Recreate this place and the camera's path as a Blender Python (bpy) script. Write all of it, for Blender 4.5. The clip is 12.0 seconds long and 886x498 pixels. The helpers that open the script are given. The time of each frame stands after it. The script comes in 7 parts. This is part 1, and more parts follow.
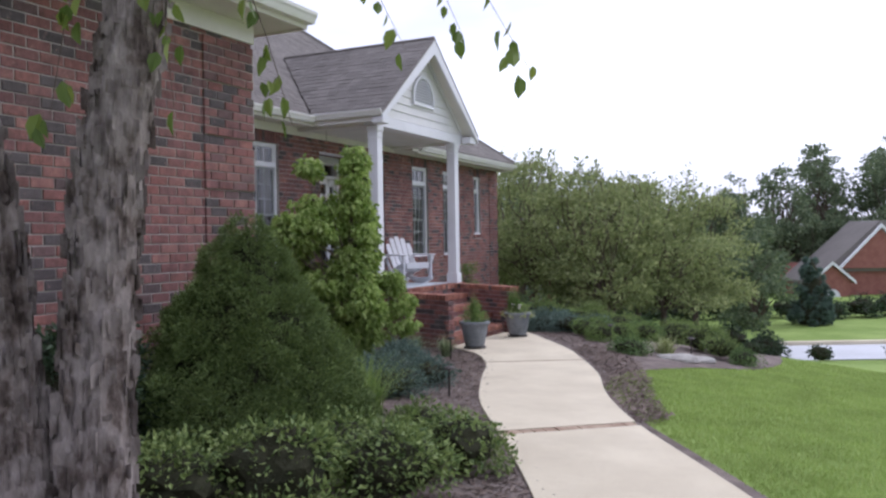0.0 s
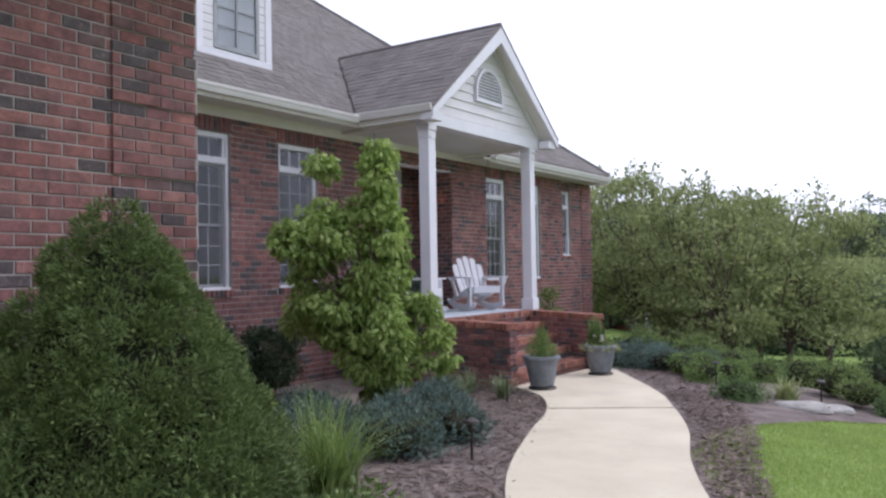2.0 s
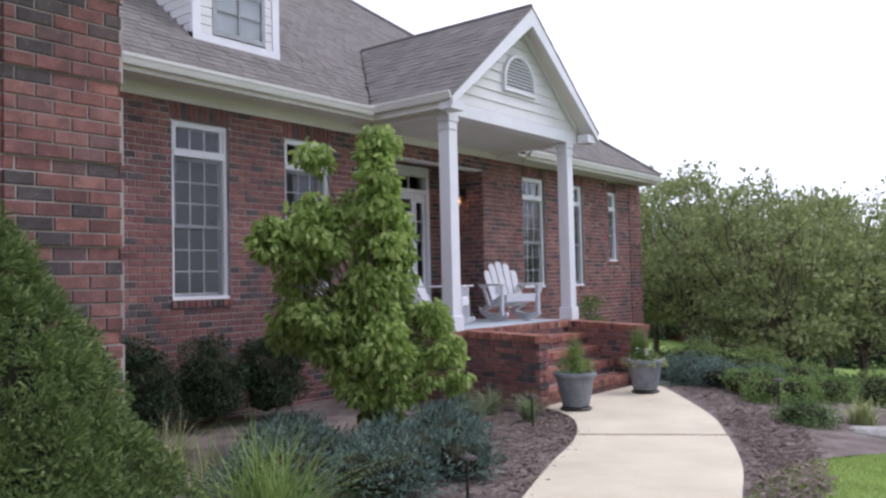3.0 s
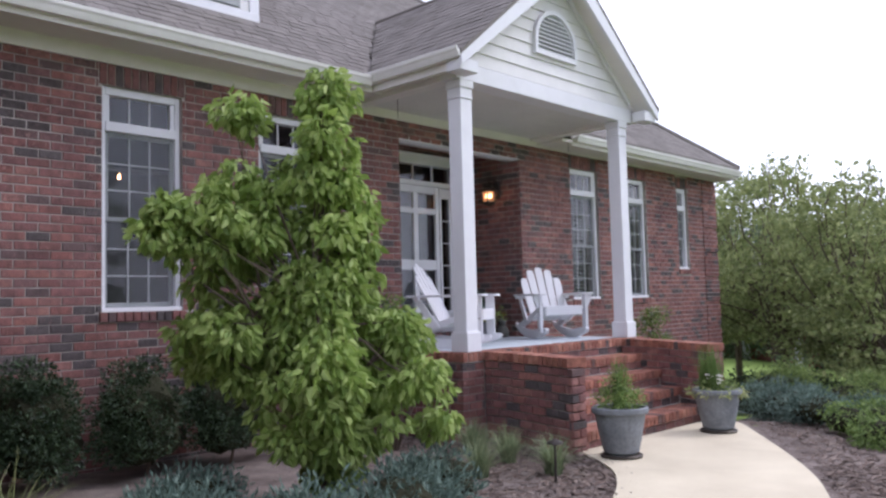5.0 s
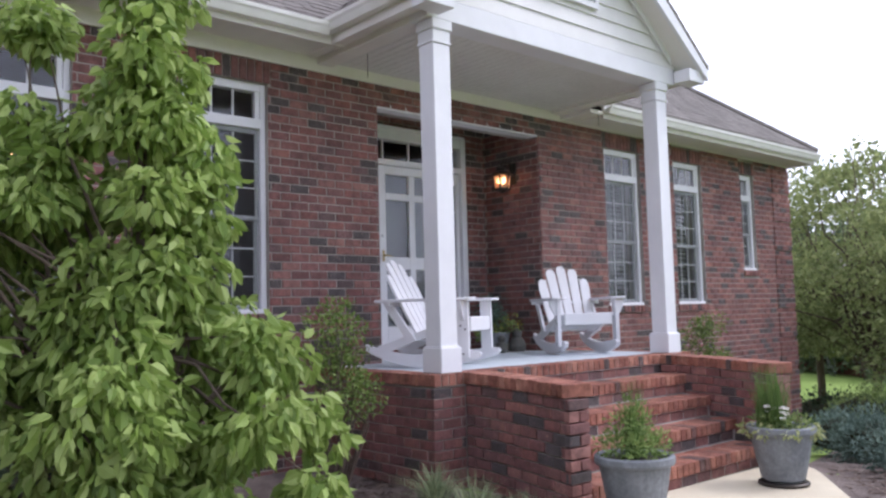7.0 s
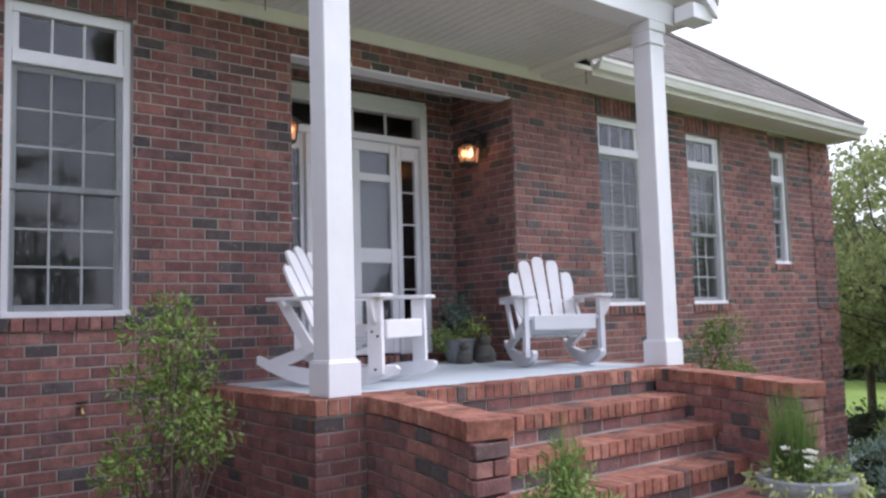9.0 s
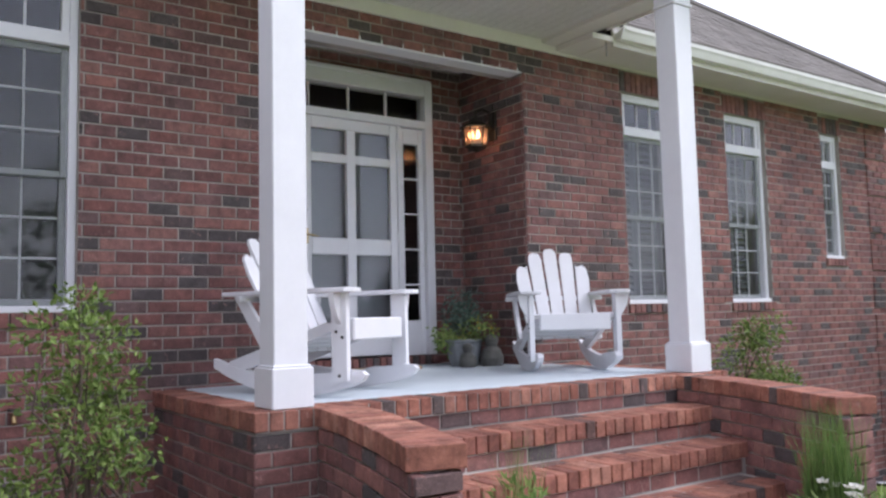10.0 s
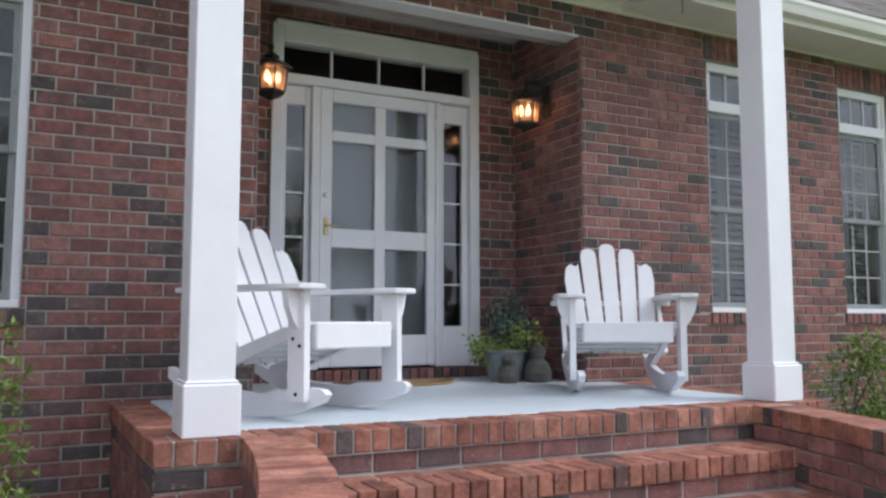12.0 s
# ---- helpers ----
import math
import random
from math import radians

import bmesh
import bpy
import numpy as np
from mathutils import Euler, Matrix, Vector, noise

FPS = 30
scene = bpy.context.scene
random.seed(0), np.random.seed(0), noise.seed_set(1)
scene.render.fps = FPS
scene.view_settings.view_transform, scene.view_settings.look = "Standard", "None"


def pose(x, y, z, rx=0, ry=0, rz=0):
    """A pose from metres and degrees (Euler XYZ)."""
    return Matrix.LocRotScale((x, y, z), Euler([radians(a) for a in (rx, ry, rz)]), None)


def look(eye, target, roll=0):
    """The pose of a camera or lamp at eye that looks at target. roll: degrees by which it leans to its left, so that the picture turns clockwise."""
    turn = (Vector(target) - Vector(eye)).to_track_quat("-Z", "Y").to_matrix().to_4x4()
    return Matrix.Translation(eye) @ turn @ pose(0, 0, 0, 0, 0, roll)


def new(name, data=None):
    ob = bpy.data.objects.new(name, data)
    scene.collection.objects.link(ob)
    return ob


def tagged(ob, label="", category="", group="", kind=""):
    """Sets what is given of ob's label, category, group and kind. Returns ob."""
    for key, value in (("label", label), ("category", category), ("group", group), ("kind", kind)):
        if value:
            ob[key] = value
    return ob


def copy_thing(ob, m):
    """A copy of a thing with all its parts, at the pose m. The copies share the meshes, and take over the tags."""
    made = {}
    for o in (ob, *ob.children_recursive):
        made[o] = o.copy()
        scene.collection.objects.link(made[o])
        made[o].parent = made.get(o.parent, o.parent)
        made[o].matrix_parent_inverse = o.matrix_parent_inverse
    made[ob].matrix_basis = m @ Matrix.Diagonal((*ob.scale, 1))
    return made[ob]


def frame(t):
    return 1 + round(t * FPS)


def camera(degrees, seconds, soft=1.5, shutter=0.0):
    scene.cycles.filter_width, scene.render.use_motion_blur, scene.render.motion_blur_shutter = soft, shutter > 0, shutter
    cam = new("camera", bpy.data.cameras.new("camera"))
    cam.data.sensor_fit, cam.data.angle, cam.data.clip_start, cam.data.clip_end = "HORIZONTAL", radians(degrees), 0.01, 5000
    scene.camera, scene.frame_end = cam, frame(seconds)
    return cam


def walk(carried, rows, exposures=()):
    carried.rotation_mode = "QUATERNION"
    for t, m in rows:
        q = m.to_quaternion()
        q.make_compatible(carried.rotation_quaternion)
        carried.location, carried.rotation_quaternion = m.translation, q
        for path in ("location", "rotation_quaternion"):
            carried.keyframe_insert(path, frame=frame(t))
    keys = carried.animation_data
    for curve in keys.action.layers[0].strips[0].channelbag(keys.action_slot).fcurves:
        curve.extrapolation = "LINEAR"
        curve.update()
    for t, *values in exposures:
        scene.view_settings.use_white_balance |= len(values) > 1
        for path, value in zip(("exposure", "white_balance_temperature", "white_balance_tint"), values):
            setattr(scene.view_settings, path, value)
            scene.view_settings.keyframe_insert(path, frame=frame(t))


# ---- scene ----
cam = camera(57.0, 12.0, soft=2.5)
PATH = [
    (0, (1.299, -2.022, 1.836), (0.422, -0.225, 1.813), -0.9),
    (0.5, (1.245, -1.44, 1.791), (0.312, 0.329, 1.786), -0.8),
    (1, (1.192, -0.857, 1.74), (0.194, 0.876, 1.757), -0.7),
    (1.5, (1.12, -0.258, 1.677), (0.058, 1.436, 1.717), -0.9),
    (2, (0.999, 0.343, 1.654), (-0.124, 1.996, 1.708), -1.0),
    (2.5, (0.875, 0.97, 1.623), (-0.312, 2.579, 1.692), -1.1),
    (3, (0.705, 1.571, 1.595), (-0.531, 3.142, 1.676), -1.3),
    (5, (-0.134, 3.754, 1.466), (-1.511, 5.198, 1.596), -1.5),
    (5.5, (-0.305, 4.326, 1.437), (-1.724, 5.728, 1.579), -1.6),
    (6, (-0.519, 4.83, 1.432), (-1.967, 6.202, 1.577), -1.5),
    (6.5, (-0.719, 5.338, 1.417), (-2.199, 6.674, 1.569), -1.5),
    (7, (-0.931, 5.793, 1.415), (-2.43, 7.108, 1.572), -1.5),
    (9, (-1.708, 7.621, 1.386), (-3.27, 8.858, 1.552), -1.6),
    (9.5, (-1.892, 8.031, 1.381), (-3.486, 9.227, 1.546), -1.4),
    (10, (-2.047, 8.409, 1.378), (-3.682, 9.548, 1.542), -1.3),
    (10.5, (-2.213, 8.723, 1.379), (-3.886, 9.806, 1.541), -0.8),
    (11, (-2.348, 9.007, 1.381), (-4.06, 10.029, 1.545), -0.6),
    (11.5, (-2.497, 9.246, 1.353), (-4.241, 10.208, 1.53), 0.1),
    (12, (-2.586, 9.465, 1.381), (-4.364, 10.362, 1.558), 0.0),
]
walk(cam, [(t, look(eye, target, roll)) for t, eye, target, roll in PATH], [(0, 0.04, 5750, 19), (2, 0.16, 5780, 19), (4, 0.30, 5800, 20), (8, 0.57, 5850, 18), (10.5, 0.60, 5950, 15), (12, 0.47, 5980, 11)])

# ---- world, sun and exposure ----
SUN_ELEV, SUN_AZ = 48.0, 35.0     # azimuth measured from +y towards +x

world = bpy.data.worlds.new("overcast_sky")
scene.world = world
world.use_nodes = True
wn, wl = world.node_tree.nodes, world.node_tree.links
wn.clear()
sky = wn.new("ShaderNodeTexSky")
sky.sky_type, sky.sun_disc = "NISHITA", False
sky.sun_elevation, sky.sun_rotation = radians(SUN_ELEV), radians(SUN_AZ)
sky.air_density, sky.dust_density = 1.0, 3.0
wtc = wn.new("ShaderNodeTexCoord")
wmap = wn.new("ShaderNodeMapping")
wmap.inputs["Scale"].default_value = (1.1, 1.1, 3.2)
clouds = wn.new("ShaderNodeTexNoise")
clouds.inputs["Scale"].default_value, clouds.inputs["Detail"].default_value = 1.7, 6.0
wramp = wn.new("ShaderNodeValToRGB")
wramp.color_ramp.elements[0].position, wramp.color_ramp.elements[0].color = 0.38, (6.3, 6.35, 7.1, 1)
wramp.color_ramp.elements[1].position, wramp.color_ramp.elements[1].color = 0.68, (9.7, 9.75, 9.95, 1)
wmix = wn.new("ShaderNodeMixRGB")
wmix.inputs["Fac"].default_value = 0.88
wbg = wn.new("ShaderNodeBackground")
wbg.inputs["Strength"].default_value = 0.15
wout = wn.new("ShaderNodeOutputWorld")
wl.new(wtc.outputs["Generated"], wmap.inputs["Vector"])
wl.new(wmap.outputs["Vector"], clouds.inputs["Vector"])
wl.new(clouds.outputs["Fac"], wramp.inputs["Fac"])
wl.new(sky.outputs["Color"], wmix.inputs["Color1"])
wl.new(wramp.outputs["Color"], wmix.inputs["Color2"])
wl.new(wmix.outputs["Color"], wbg.inputs["Color"])
wl.new(wbg.outputs["Background"], wout.inputs["Surface"])

sun_data = bpy.data.lights.new("sun", "SUN")
sun_data.energy, sun_data.angle, sun_data.color = 1.3, radians(22), (1.0, 0.96, 0.9)
sun = new("sun", sun_data)
_az, _el = radians(SUN_AZ), radians(SUN_ELEV)
sun.matrix_world = look((20 * math.sin(_az) * math.cos(_el), 20 * math.cos(_az) * math.cos(_el), 20 * math.sin(_el)), (0, 0, 0))

# ---- materials ----
def material(name, rough=0.6, metal=0.0, spec=0.4):
    m = bpy.data.materials.new(name)
    m.use_nodes = True
    b = m.node_tree.nodes["Principled BSDF"]
    b.inputs["Roughness"].default_value, b.inputs["Metallic"].default_value = rough, metal
    b.inputs["Specular IOR Level"].default_value = spec
    return m, m.node_tree.nodes, m.node_tree.links, b


def noise_node(n, l, scale, detail=4.0, rough=0.55, stretch=None):
    tc = n.new("ShaderNodeNewGeometry")
    t = n.new("ShaderNodeTexNoise")
    t.inputs["Scale"].default_value, t.inputs["Detail"].default_value, t.inputs["Roughness"].default_value = scale, detail, rough
    if stretch:
        mp = n.new("ShaderNodeMapping")
        mp.inputs["Scale"].default_value = stretch
        l.new(tc.outputs["Position"], mp.inputs["Vector"])
        l.new(mp.outputs["Vector"], t.inputs["Vector"])
    else:
        l.new(tc.outputs["Position"], t.inputs["Vector"])
    return t.outputs["Fac"]


def ramp(n, l, fac, stops, smooth=True):
    r = n.new("ShaderNodeValToRGB")
    while len(r.color_ramp.elements) < len(stops):
        r.color_ramp.elements.new(0.5)
    for e, (p, c) in zip(r.color_ramp.elements, stops):
        e.position, e.color = p, (*c, 1)
    if not smooth:
        r.color_ramp.interpolation = "CONSTANT"
    l.new(fac, r.inputs["Fac"])
    return r.outputs["Color"]


def blend(n, l, kind, fac, a, b):
    x = n.new("ShaderNodeMixRGB")
    x.blend_type = kind
    for s, v in (("Fac", fac), ("Color1", a), ("Color2", b)):
        if isinstance(v, (int, float)):
            x.inputs[s].default_value = v
        elif isinstance(v, tuple):
            x.inputs[s].default_value = (*v, 1)
        else:
            l.new(v, x.inputs[s])
    return x.outputs["Color"]


def bump(n, l, b, height, strength=0.4, dist=0.01):
    k = n.new("ShaderNodeBump")
    k.inputs["Strength"].default_value, k.inputs["Distance"].default_value = strength, dist
    l.new(height, k.inputs["Height"])
    l.new(k.outputs["Normal"], b.inputs["Normal"])


def piece_random(n, l):
    """A random number for each loose piece, joined or an object of its own."""
    g, o, a = n.new("ShaderNodeNewGeometry"), n.new("ShaderNodeObjectInfo"), n.new("ShaderNodeMath")
    a.operation = "ADD"
    l.new(g.outputs["Random Per Island"], a.inputs[0])
    l.new(o.outputs["Random"], a.inputs[1])
    f = n.new("ShaderNodeMath")
    f.operation = "FRACT"
    l.new(a.outputs[0], f.inputs[0])
    return f.outputs[0]


def mottled(name, dark, light, scale=6.0, fine=60.0, rough=0.6, bump_strength=0.2, bump_dist=0.004, spec=0.4, metal=0.0, stretch=None, grain=0.35):
    """A surface with broad stains and fine grain between two colours."""
    m, n, l, b = material(name, rough, metal, spec)
    big, small = noise_node(n, l, scale, 5, 0.6, stretch), noise_node(n, l, fine, 3, 0.6, stretch)
    c = ramp(n, l, big, [(0.3, dark), (0.7, light)])
    c = blend(n, l, "OVERLAY", grain, c, small)
    l.new(c, b.inputs["Base Color"])
    bump(n, l, b, small, bump_strength, bump_dist)
    return m


def brick_material(name="brick", paving=False):
    m, n, l, b = material(name, 0.82, 0, 0.25)
    r = piece_random(n, l)
    base = ramp(n, l, r, [(0.0, (0.150, 0.066, 0.060)), (0.12, (0.235, 0.095, 0.078)), (0.26, (0.195, 0.090, 0.085)), (0.38, (0.285, 0.125, 0.100)), (0.50, (0.170, 0.078, 0.074)),
                          (0.60, (0.300, 0.150, 0.125)), (0.70, (0.215, 0.094, 0.080)), (0.79, (0.180, 0.095, 0.090)), (0.835, (0.125, 0.080, 0.076)), (0.86, (0.058, 0.052, 0.052)), (1.0, (0.092, 0.084, 0.083))])
    if paving:
        base = ramp(n, l, r, [(0.0, (0.19, 0.082, 0.062)), (0.2, (0.28, 0.122, 0.086)), (0.45, (0.33, 0.155, 0.108)), (0.65, (0.225, 0.098, 0.074)), (0.85, (0.37, 0.19, 0.135)), (0.93, (0.20, 0.105, 0.085)), (0.96, (0.085, 0.07, 0.066)), (1.0, (0.11, 0.09, 0.085))])
    blot = ramp(n, l, noise_node(n, l, 11.0, 6, 0.7), [(0.3, (0.20, 0.19, 0.19)), (0.7, (0.78, 0.75, 0.74))])
    c = blend(n, l, "OVERLAY", 0.85, base, blot)
    weather = ramp(n, l, noise_node(n, l, 1.3, 4, 0.6), [(0.35, (0.38, 0.36, 0.37)), (0.65, (0.60, 0.60, 0.60))])
    c = blend(n, l, "OVERLAY", 0.6, c, weather)
    c = blend(n, l, "MIX", 0.0 if paving else 0.19, c, (0.155, 0.122, 0.124))
    # pale scuffs and lime marks where the face has worn
    chips = noise_node(n, l, 21.0, 4, 0.78)
    mask = ramp(n, l, chips, [(0.60, (0, 0, 0)), (0.73, (0.75, 0.75, 0.75))])
    c = blend(n, l, "MIX", mask, c, (0.42, 0.255, 0.225))
    grain = noise_node(n, l, 70.0, 5, 0.75)
    c = blend(n, l, "OVERLAY", 0.5, c, grain)
    l.new(c, b.inputs["Base Color"])
    bump(n, l, b, grain, 0.8, 0.006)
    return m


def leaf_material(name, dark, mid, light, rough=0.55, trans=0.25):
    m, n, l, b = material(name, rough, 0, 0.35)
    r = piece_random(n, l)
    c = ramp(n, l, r, [(0.0, dark), (0.5, mid), (1.0, light)])
    patch = noise_node(n, l, 1.6, 3)
    c = blend(n, l, "OVERLAY", 0.4, c, patch)
    l.new(c, b.inputs["Base Color"])
    tr = n.new("ShaderNodeBsdfTranslucent")
    l.new(c, tr.inputs["Color"])
    mx = n.new("ShaderNodeMixShader")
    mx.inputs["Fac"].default_value = trans
    out = n["Material Output"]
    l.new(b.outputs["BSDF"], mx.inputs[1])
    l.new(tr.outputs["BSDF"], mx.inputs[2])
    l.new(mx.outputs["Shader"], out.inputs["Surface"])
    return m


def glass_material(name, tint, rough=0.0):
    m, n, l, b = material(name, rough, 0, 0.5)
    b.inputs["Base Color"].default_value = (*tint, 1)
    b.inputs["Transmission Weight"].default_value = 1.0
    b.inputs["IOR"].default_value = 1.45
    return m


BRICK = brick_material()
# brick for treads and caps: paler from weathering and from sky light put into the colour
PAVER = brick_material("weathered_skylit_brick", True)
# near-black fill; the shade between the leaves is put into this colour
HEART = mottled("inner_shade", (0.022, 0.024, 0.014), (0.045, 0.045, 0.026), 9, 50, 0.95, 0.6, 0.02, 0.1)
MORTAR = mottled("mortar", (0.20, 0.178, 0.165), (0.46, 0.42, 0.385), 1.7, 90, 0.95, 0.5, 0.004, 0.1)
WHITE = mottled("white_paint", (0.67, 0.67, 0.70), (0.735, 0.735, 0.765), 3, 45, 0.45, 0.02, 0.001, grain=0.06)
TRIM = mottled("cream_trim_paint", (0.68, 0.655, 0.625), (0.76, 0.735, 0.705), 2, 40, 0.5, 0.02, 0.001, grain=0.08)
SIDING = mottled("white_siding", (0.63, 0.62, 0.615), (0.71, 0.70, 0.695), 2, 50, 0.5, 0.04, 0.001, grain=0.08)
SASH = mottled("grey_window_sash", (0.27, 0.285, 0.29), (0.35, 0.365, 0.37), 3, 60, 0.5, 0.05, 0.001)
GUTTER = mottled("white_gutter_metal", (0.70, 0.69, 0.66), (0.80, 0.79, 0.77), 3, 50, 0.35, 0.02, 0.001, grain=0.06)
CEILING = mottled("porch_ceiling_paint", (0.62, 0.61, 0.59), (0.70, 0.69, 0.67), 1.5, 40, 0.6, 0.05, 0.001)
GLASS = glass_material("window_glass", (0.86, 0.9, 0.92))
# room surfaces coloured near-black, so the dimness indoors is in the colour
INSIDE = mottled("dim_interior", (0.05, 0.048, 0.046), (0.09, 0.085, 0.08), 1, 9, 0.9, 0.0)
MUNTIN = mottled("pale_grey_muntin", (0.46, 0.475, 0.48), (0.54, 0.555, 0.56), 3, 60, 0.5, 0.03, 0.001, grain=0.1)
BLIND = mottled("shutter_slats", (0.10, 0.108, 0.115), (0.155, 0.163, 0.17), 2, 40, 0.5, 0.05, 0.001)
DECK = mottled("grey_painted_concrete", (0.50, 0.56, 0.60), (0.60, 0.66, 0.70), 1.6, 70, 0.5, 0.08, 0.002, grain=0.15)
CONCRETE = mottled("washed_concrete", (0.52, 0.455, 0.335), (0.65, 0.58, 0.435), 1.3, 160, 0.85, 0.35, 0.003)
BAND = mottled("weathered_band_brick", (0.25, 0.16, 0.115), (0.46, 0.36, 0.265), 7, 60, 0.9, 0.5, 0.006, 0.15)
ROADM = mottled("pale_concrete_road", (0.50, 0.51, 0.53), (0.58, 0.59, 0.61), 0.5, 20, 0.8, 0.1, 0.003)
MULCHM = mottled("mulch_ground", (0.125, 0.10, 0.09), (0.27, 0.225, 0.20), 3.0, 38, 0.95, 0.9, 0.03, 0.1)
GRASSM = mottled("lawn_ground", (0.18, 0.265, 0.063), (0.275, 0.365, 0.11), 0.6, 30, 0.9, 0.7, 0.03, 0.1)
def bark_material():
    """Peeling river birch: pale grey-pink plates over dark furrows, each flake of its own tone."""
    m, n, l, b = material("birch_bark", 0.9, 0, 0.15)
    plates = noise_node(n, l, 9.0, 6, 0.62, (1, 1, 0.6))
    c = ramp(n, l, plates, [(0.33, (0.045, 0.035, 0.031)), (0.41, (0.11, 0.09, 0.08)), (0.48, (0.185, 0.162, 0.15)), (0.68, (0.29, 0.262, 0.25))])
    tone = ramp(n, l, piece_random(n, l), [(0.0, (0.30, 0.27, 0.25)), (0.6, (0.52, 0.50, 0.49)), (1.0, (0.68, 0.64, 0.63))])
    c = blend(n, l, "OVERLAY", 0.5, c, tone)
    grain = noise_node(n, l, 60.0, 4, 0.7, (1, 1, 0.3))
    c = blend(n, l, "OVERLAY", 0.45, c, grain)
    l.new(c, b.inputs["Base Color"])
    bump(n, l, b, plates, 1.0, 0.03)
    return m


BARK = bark_material()
TWIG = mottled("brown_bark", (0.07, 0.052, 0.04), (0.16, 0.125, 0.1), 9, 70, 0.9, 0.6, 0.01, 0.15, stretch=(1, 1, 0.3))
POT = mottled("slate_grey_pot", (0.12, 0.13, 0.14), (0.22, 0.235, 0.25), 5, 40, 0.6, 0.15, 0.004)
SOIL = mottled("potting_soil", (0.03, 0.024, 0.02), (0.07, 0.055, 0.045), 9, 60, 0.95, 0.8, 0.02)
DARKMETAL = mottled("bronze_metal", (0.035, 0.03, 0.027), (0.075, 0.065, 0.055), 8, 60, 0.45, 0.1, 0.002, 0.5, 0.7)
BRASS = mottled("aged_brass", (0.35, 0.26, 0.12), (0.5, 0.39, 0.2), 8, 60, 0.3, 0.05, 0.001, 0.5, 1.0)
MAT_COIR = mottled("coir_mat", (0.24, 0.15, 0.06), (0.36, 0.24, 0.11), 8, 140, 0.95, 0.8, 0.01)
STONE = mottled("grey_stone", (0.24, 0.225, 0.20), (0.44, 0.42, 0.38), 5, 40, 0.9, 0.6, 0.02)
STATUE = mottled("weathered_cast_stone", (0.06, 0.06, 0.056), (0.11, 0.11, 0.10), 9, 60, 0.9, 0.5, 0.01)


def screen_material():
    m, n, l, b = material("insect_screen", 0.7)
    b.inputs["Base Color"].default_value = (0.10, 0.105, 0.11, 1)
    tr, mx = n.new("ShaderNodeBsdfTransparent"), n.new("ShaderNodeMixShader")
    mx.inputs["Fac"].default_value = 0.08
    l.new(tr.outputs["BSDF"], mx.inputs[1])
    l.new(b.outputs["BSDF"], mx.inputs[2])
    l.new(mx.outputs["Shader"], n["Material Output"].inputs["Surface"])
    return m


SCREEN = screen_material()


def shingle_material():
    m, n, l, b = material("asphalt_shingle", 0.92, 0, 0.2)
    r = piece_random(n, l)
    c = ramp(n, l, r, [(0.0, (0.16, 0.145, 0.134)), (0.5, (0.187, 0.17, 0.157)), (1.0, (0.215, 0.197, 0.182))])
    g = noise_node(n, l, 220.0, 2, 0.7)
    big = noise_node(n, l, 1.2, 4)
    c = blend(n, l, "OVERLAY", 0.45, c, g)
    c = blend(n, l, "OVERLAY", 0.25, c, big)
    l.new(c, b.inputs["Base Color"])
    bump(n, l, b, g, 0.6, 0.004)
    return m


SHINGLE = shingle_material()
DOGWOOD = leaf_material("dogwood_leaf", (0.145, 0.225, 0.045), (0.265, 0.365, 0.085), (0.43, 0.525, 0.18), 0.5, 0.42)
SPRUCEM = leaf_material("spruce_needles", (0.085, 0.128, 0.04), (0.135, 0.19, 0.058), (0.215, 0.28, 0.088), 0.65, 0.14)
AZALEA = leaf_material("shrub_leaf", (0.085, 0.135, 0.04), (0.175, 0.245, 0.07), (0.30, 0.375, 0.125), 0.5, 0.22)
BOXWOOD = leaf_material("boxwood_leaf", (0.018, 0.036, 0.018), (0.034, 0.062, 0.028), (0.06, 0.095, 0.04), 0.5, 0.1)
JUNIPER = leaf_material("blue_juniper", (0.065, 0.105, 0.085), (0.115, 0.175, 0.14), (0.20, 0.275, 0.22), 0.6, 0.1)
CYPRESS = leaf_material("soft_green_cypress", (0.065, 0.12, 0.035), (0.12, 0.20, 0.06), (0.20, 0.29, 0.10), 0.6, 0.15)
BLADE = leaf_material("grass_blade", (0.075, 0.14, 0.03), (0.12, 0.20, 0.05), (0.2, 0.28, 0.09), 0.55, 0.25)
TUFT = leaf_material("fresh_grass_blade", (0.13, 0.21, 0.05), (0.21, 0.31, 0.08), (0.34, 0.43, 0.14), 0.5, 0.3)
LAWNB = leaf_material("lawn_blade", (0.25, 0.345, 0.085), (0.32, 0.42, 0.12), (0.40, 0.48, 0.17), 0.6, 0.45)
NANDINA = leaf_material("nandina_leaf", (0.08, 0.13, 0.03), (0.15, 0.225, 0.05), (0.24, 0.32, 0.085), 0.5, 0.25)
FARLEAF = leaf_material("woodland_leaf", (0.10, 0.14, 0.075), (0.15, 0.195, 0.105), (0.21, 0.255, 0.135), 0.7, 0.2)
MIDLEAF = leaf_material("crabapple_leaf", (0.17, 0.215, 0.085), (0.26, 0.305, 0.12), (0.39, 0.425, 0.19), 0.6, 0.5)
BIRCHLEAF = leaf_material("birch_leaf", (0.08, 0.13, 0.025), (0.13, 0.19, 0.035), (0.22, 0.27, 0.05), 0.5, 0.35)
PETAL = leaf_material("white_petal", (0.7, 0.68, 0.62), (0.78, 0.76, 0.7), (0.8, 0.78, 0.74), 0.6, 0.2)
YELLOW = leaf_material("yellow_flower", (0.3, 0.22, 0.03), (0.42, 0.31, 0.04), (0.5, 0.4, 0.08), 0.6, 0.2)
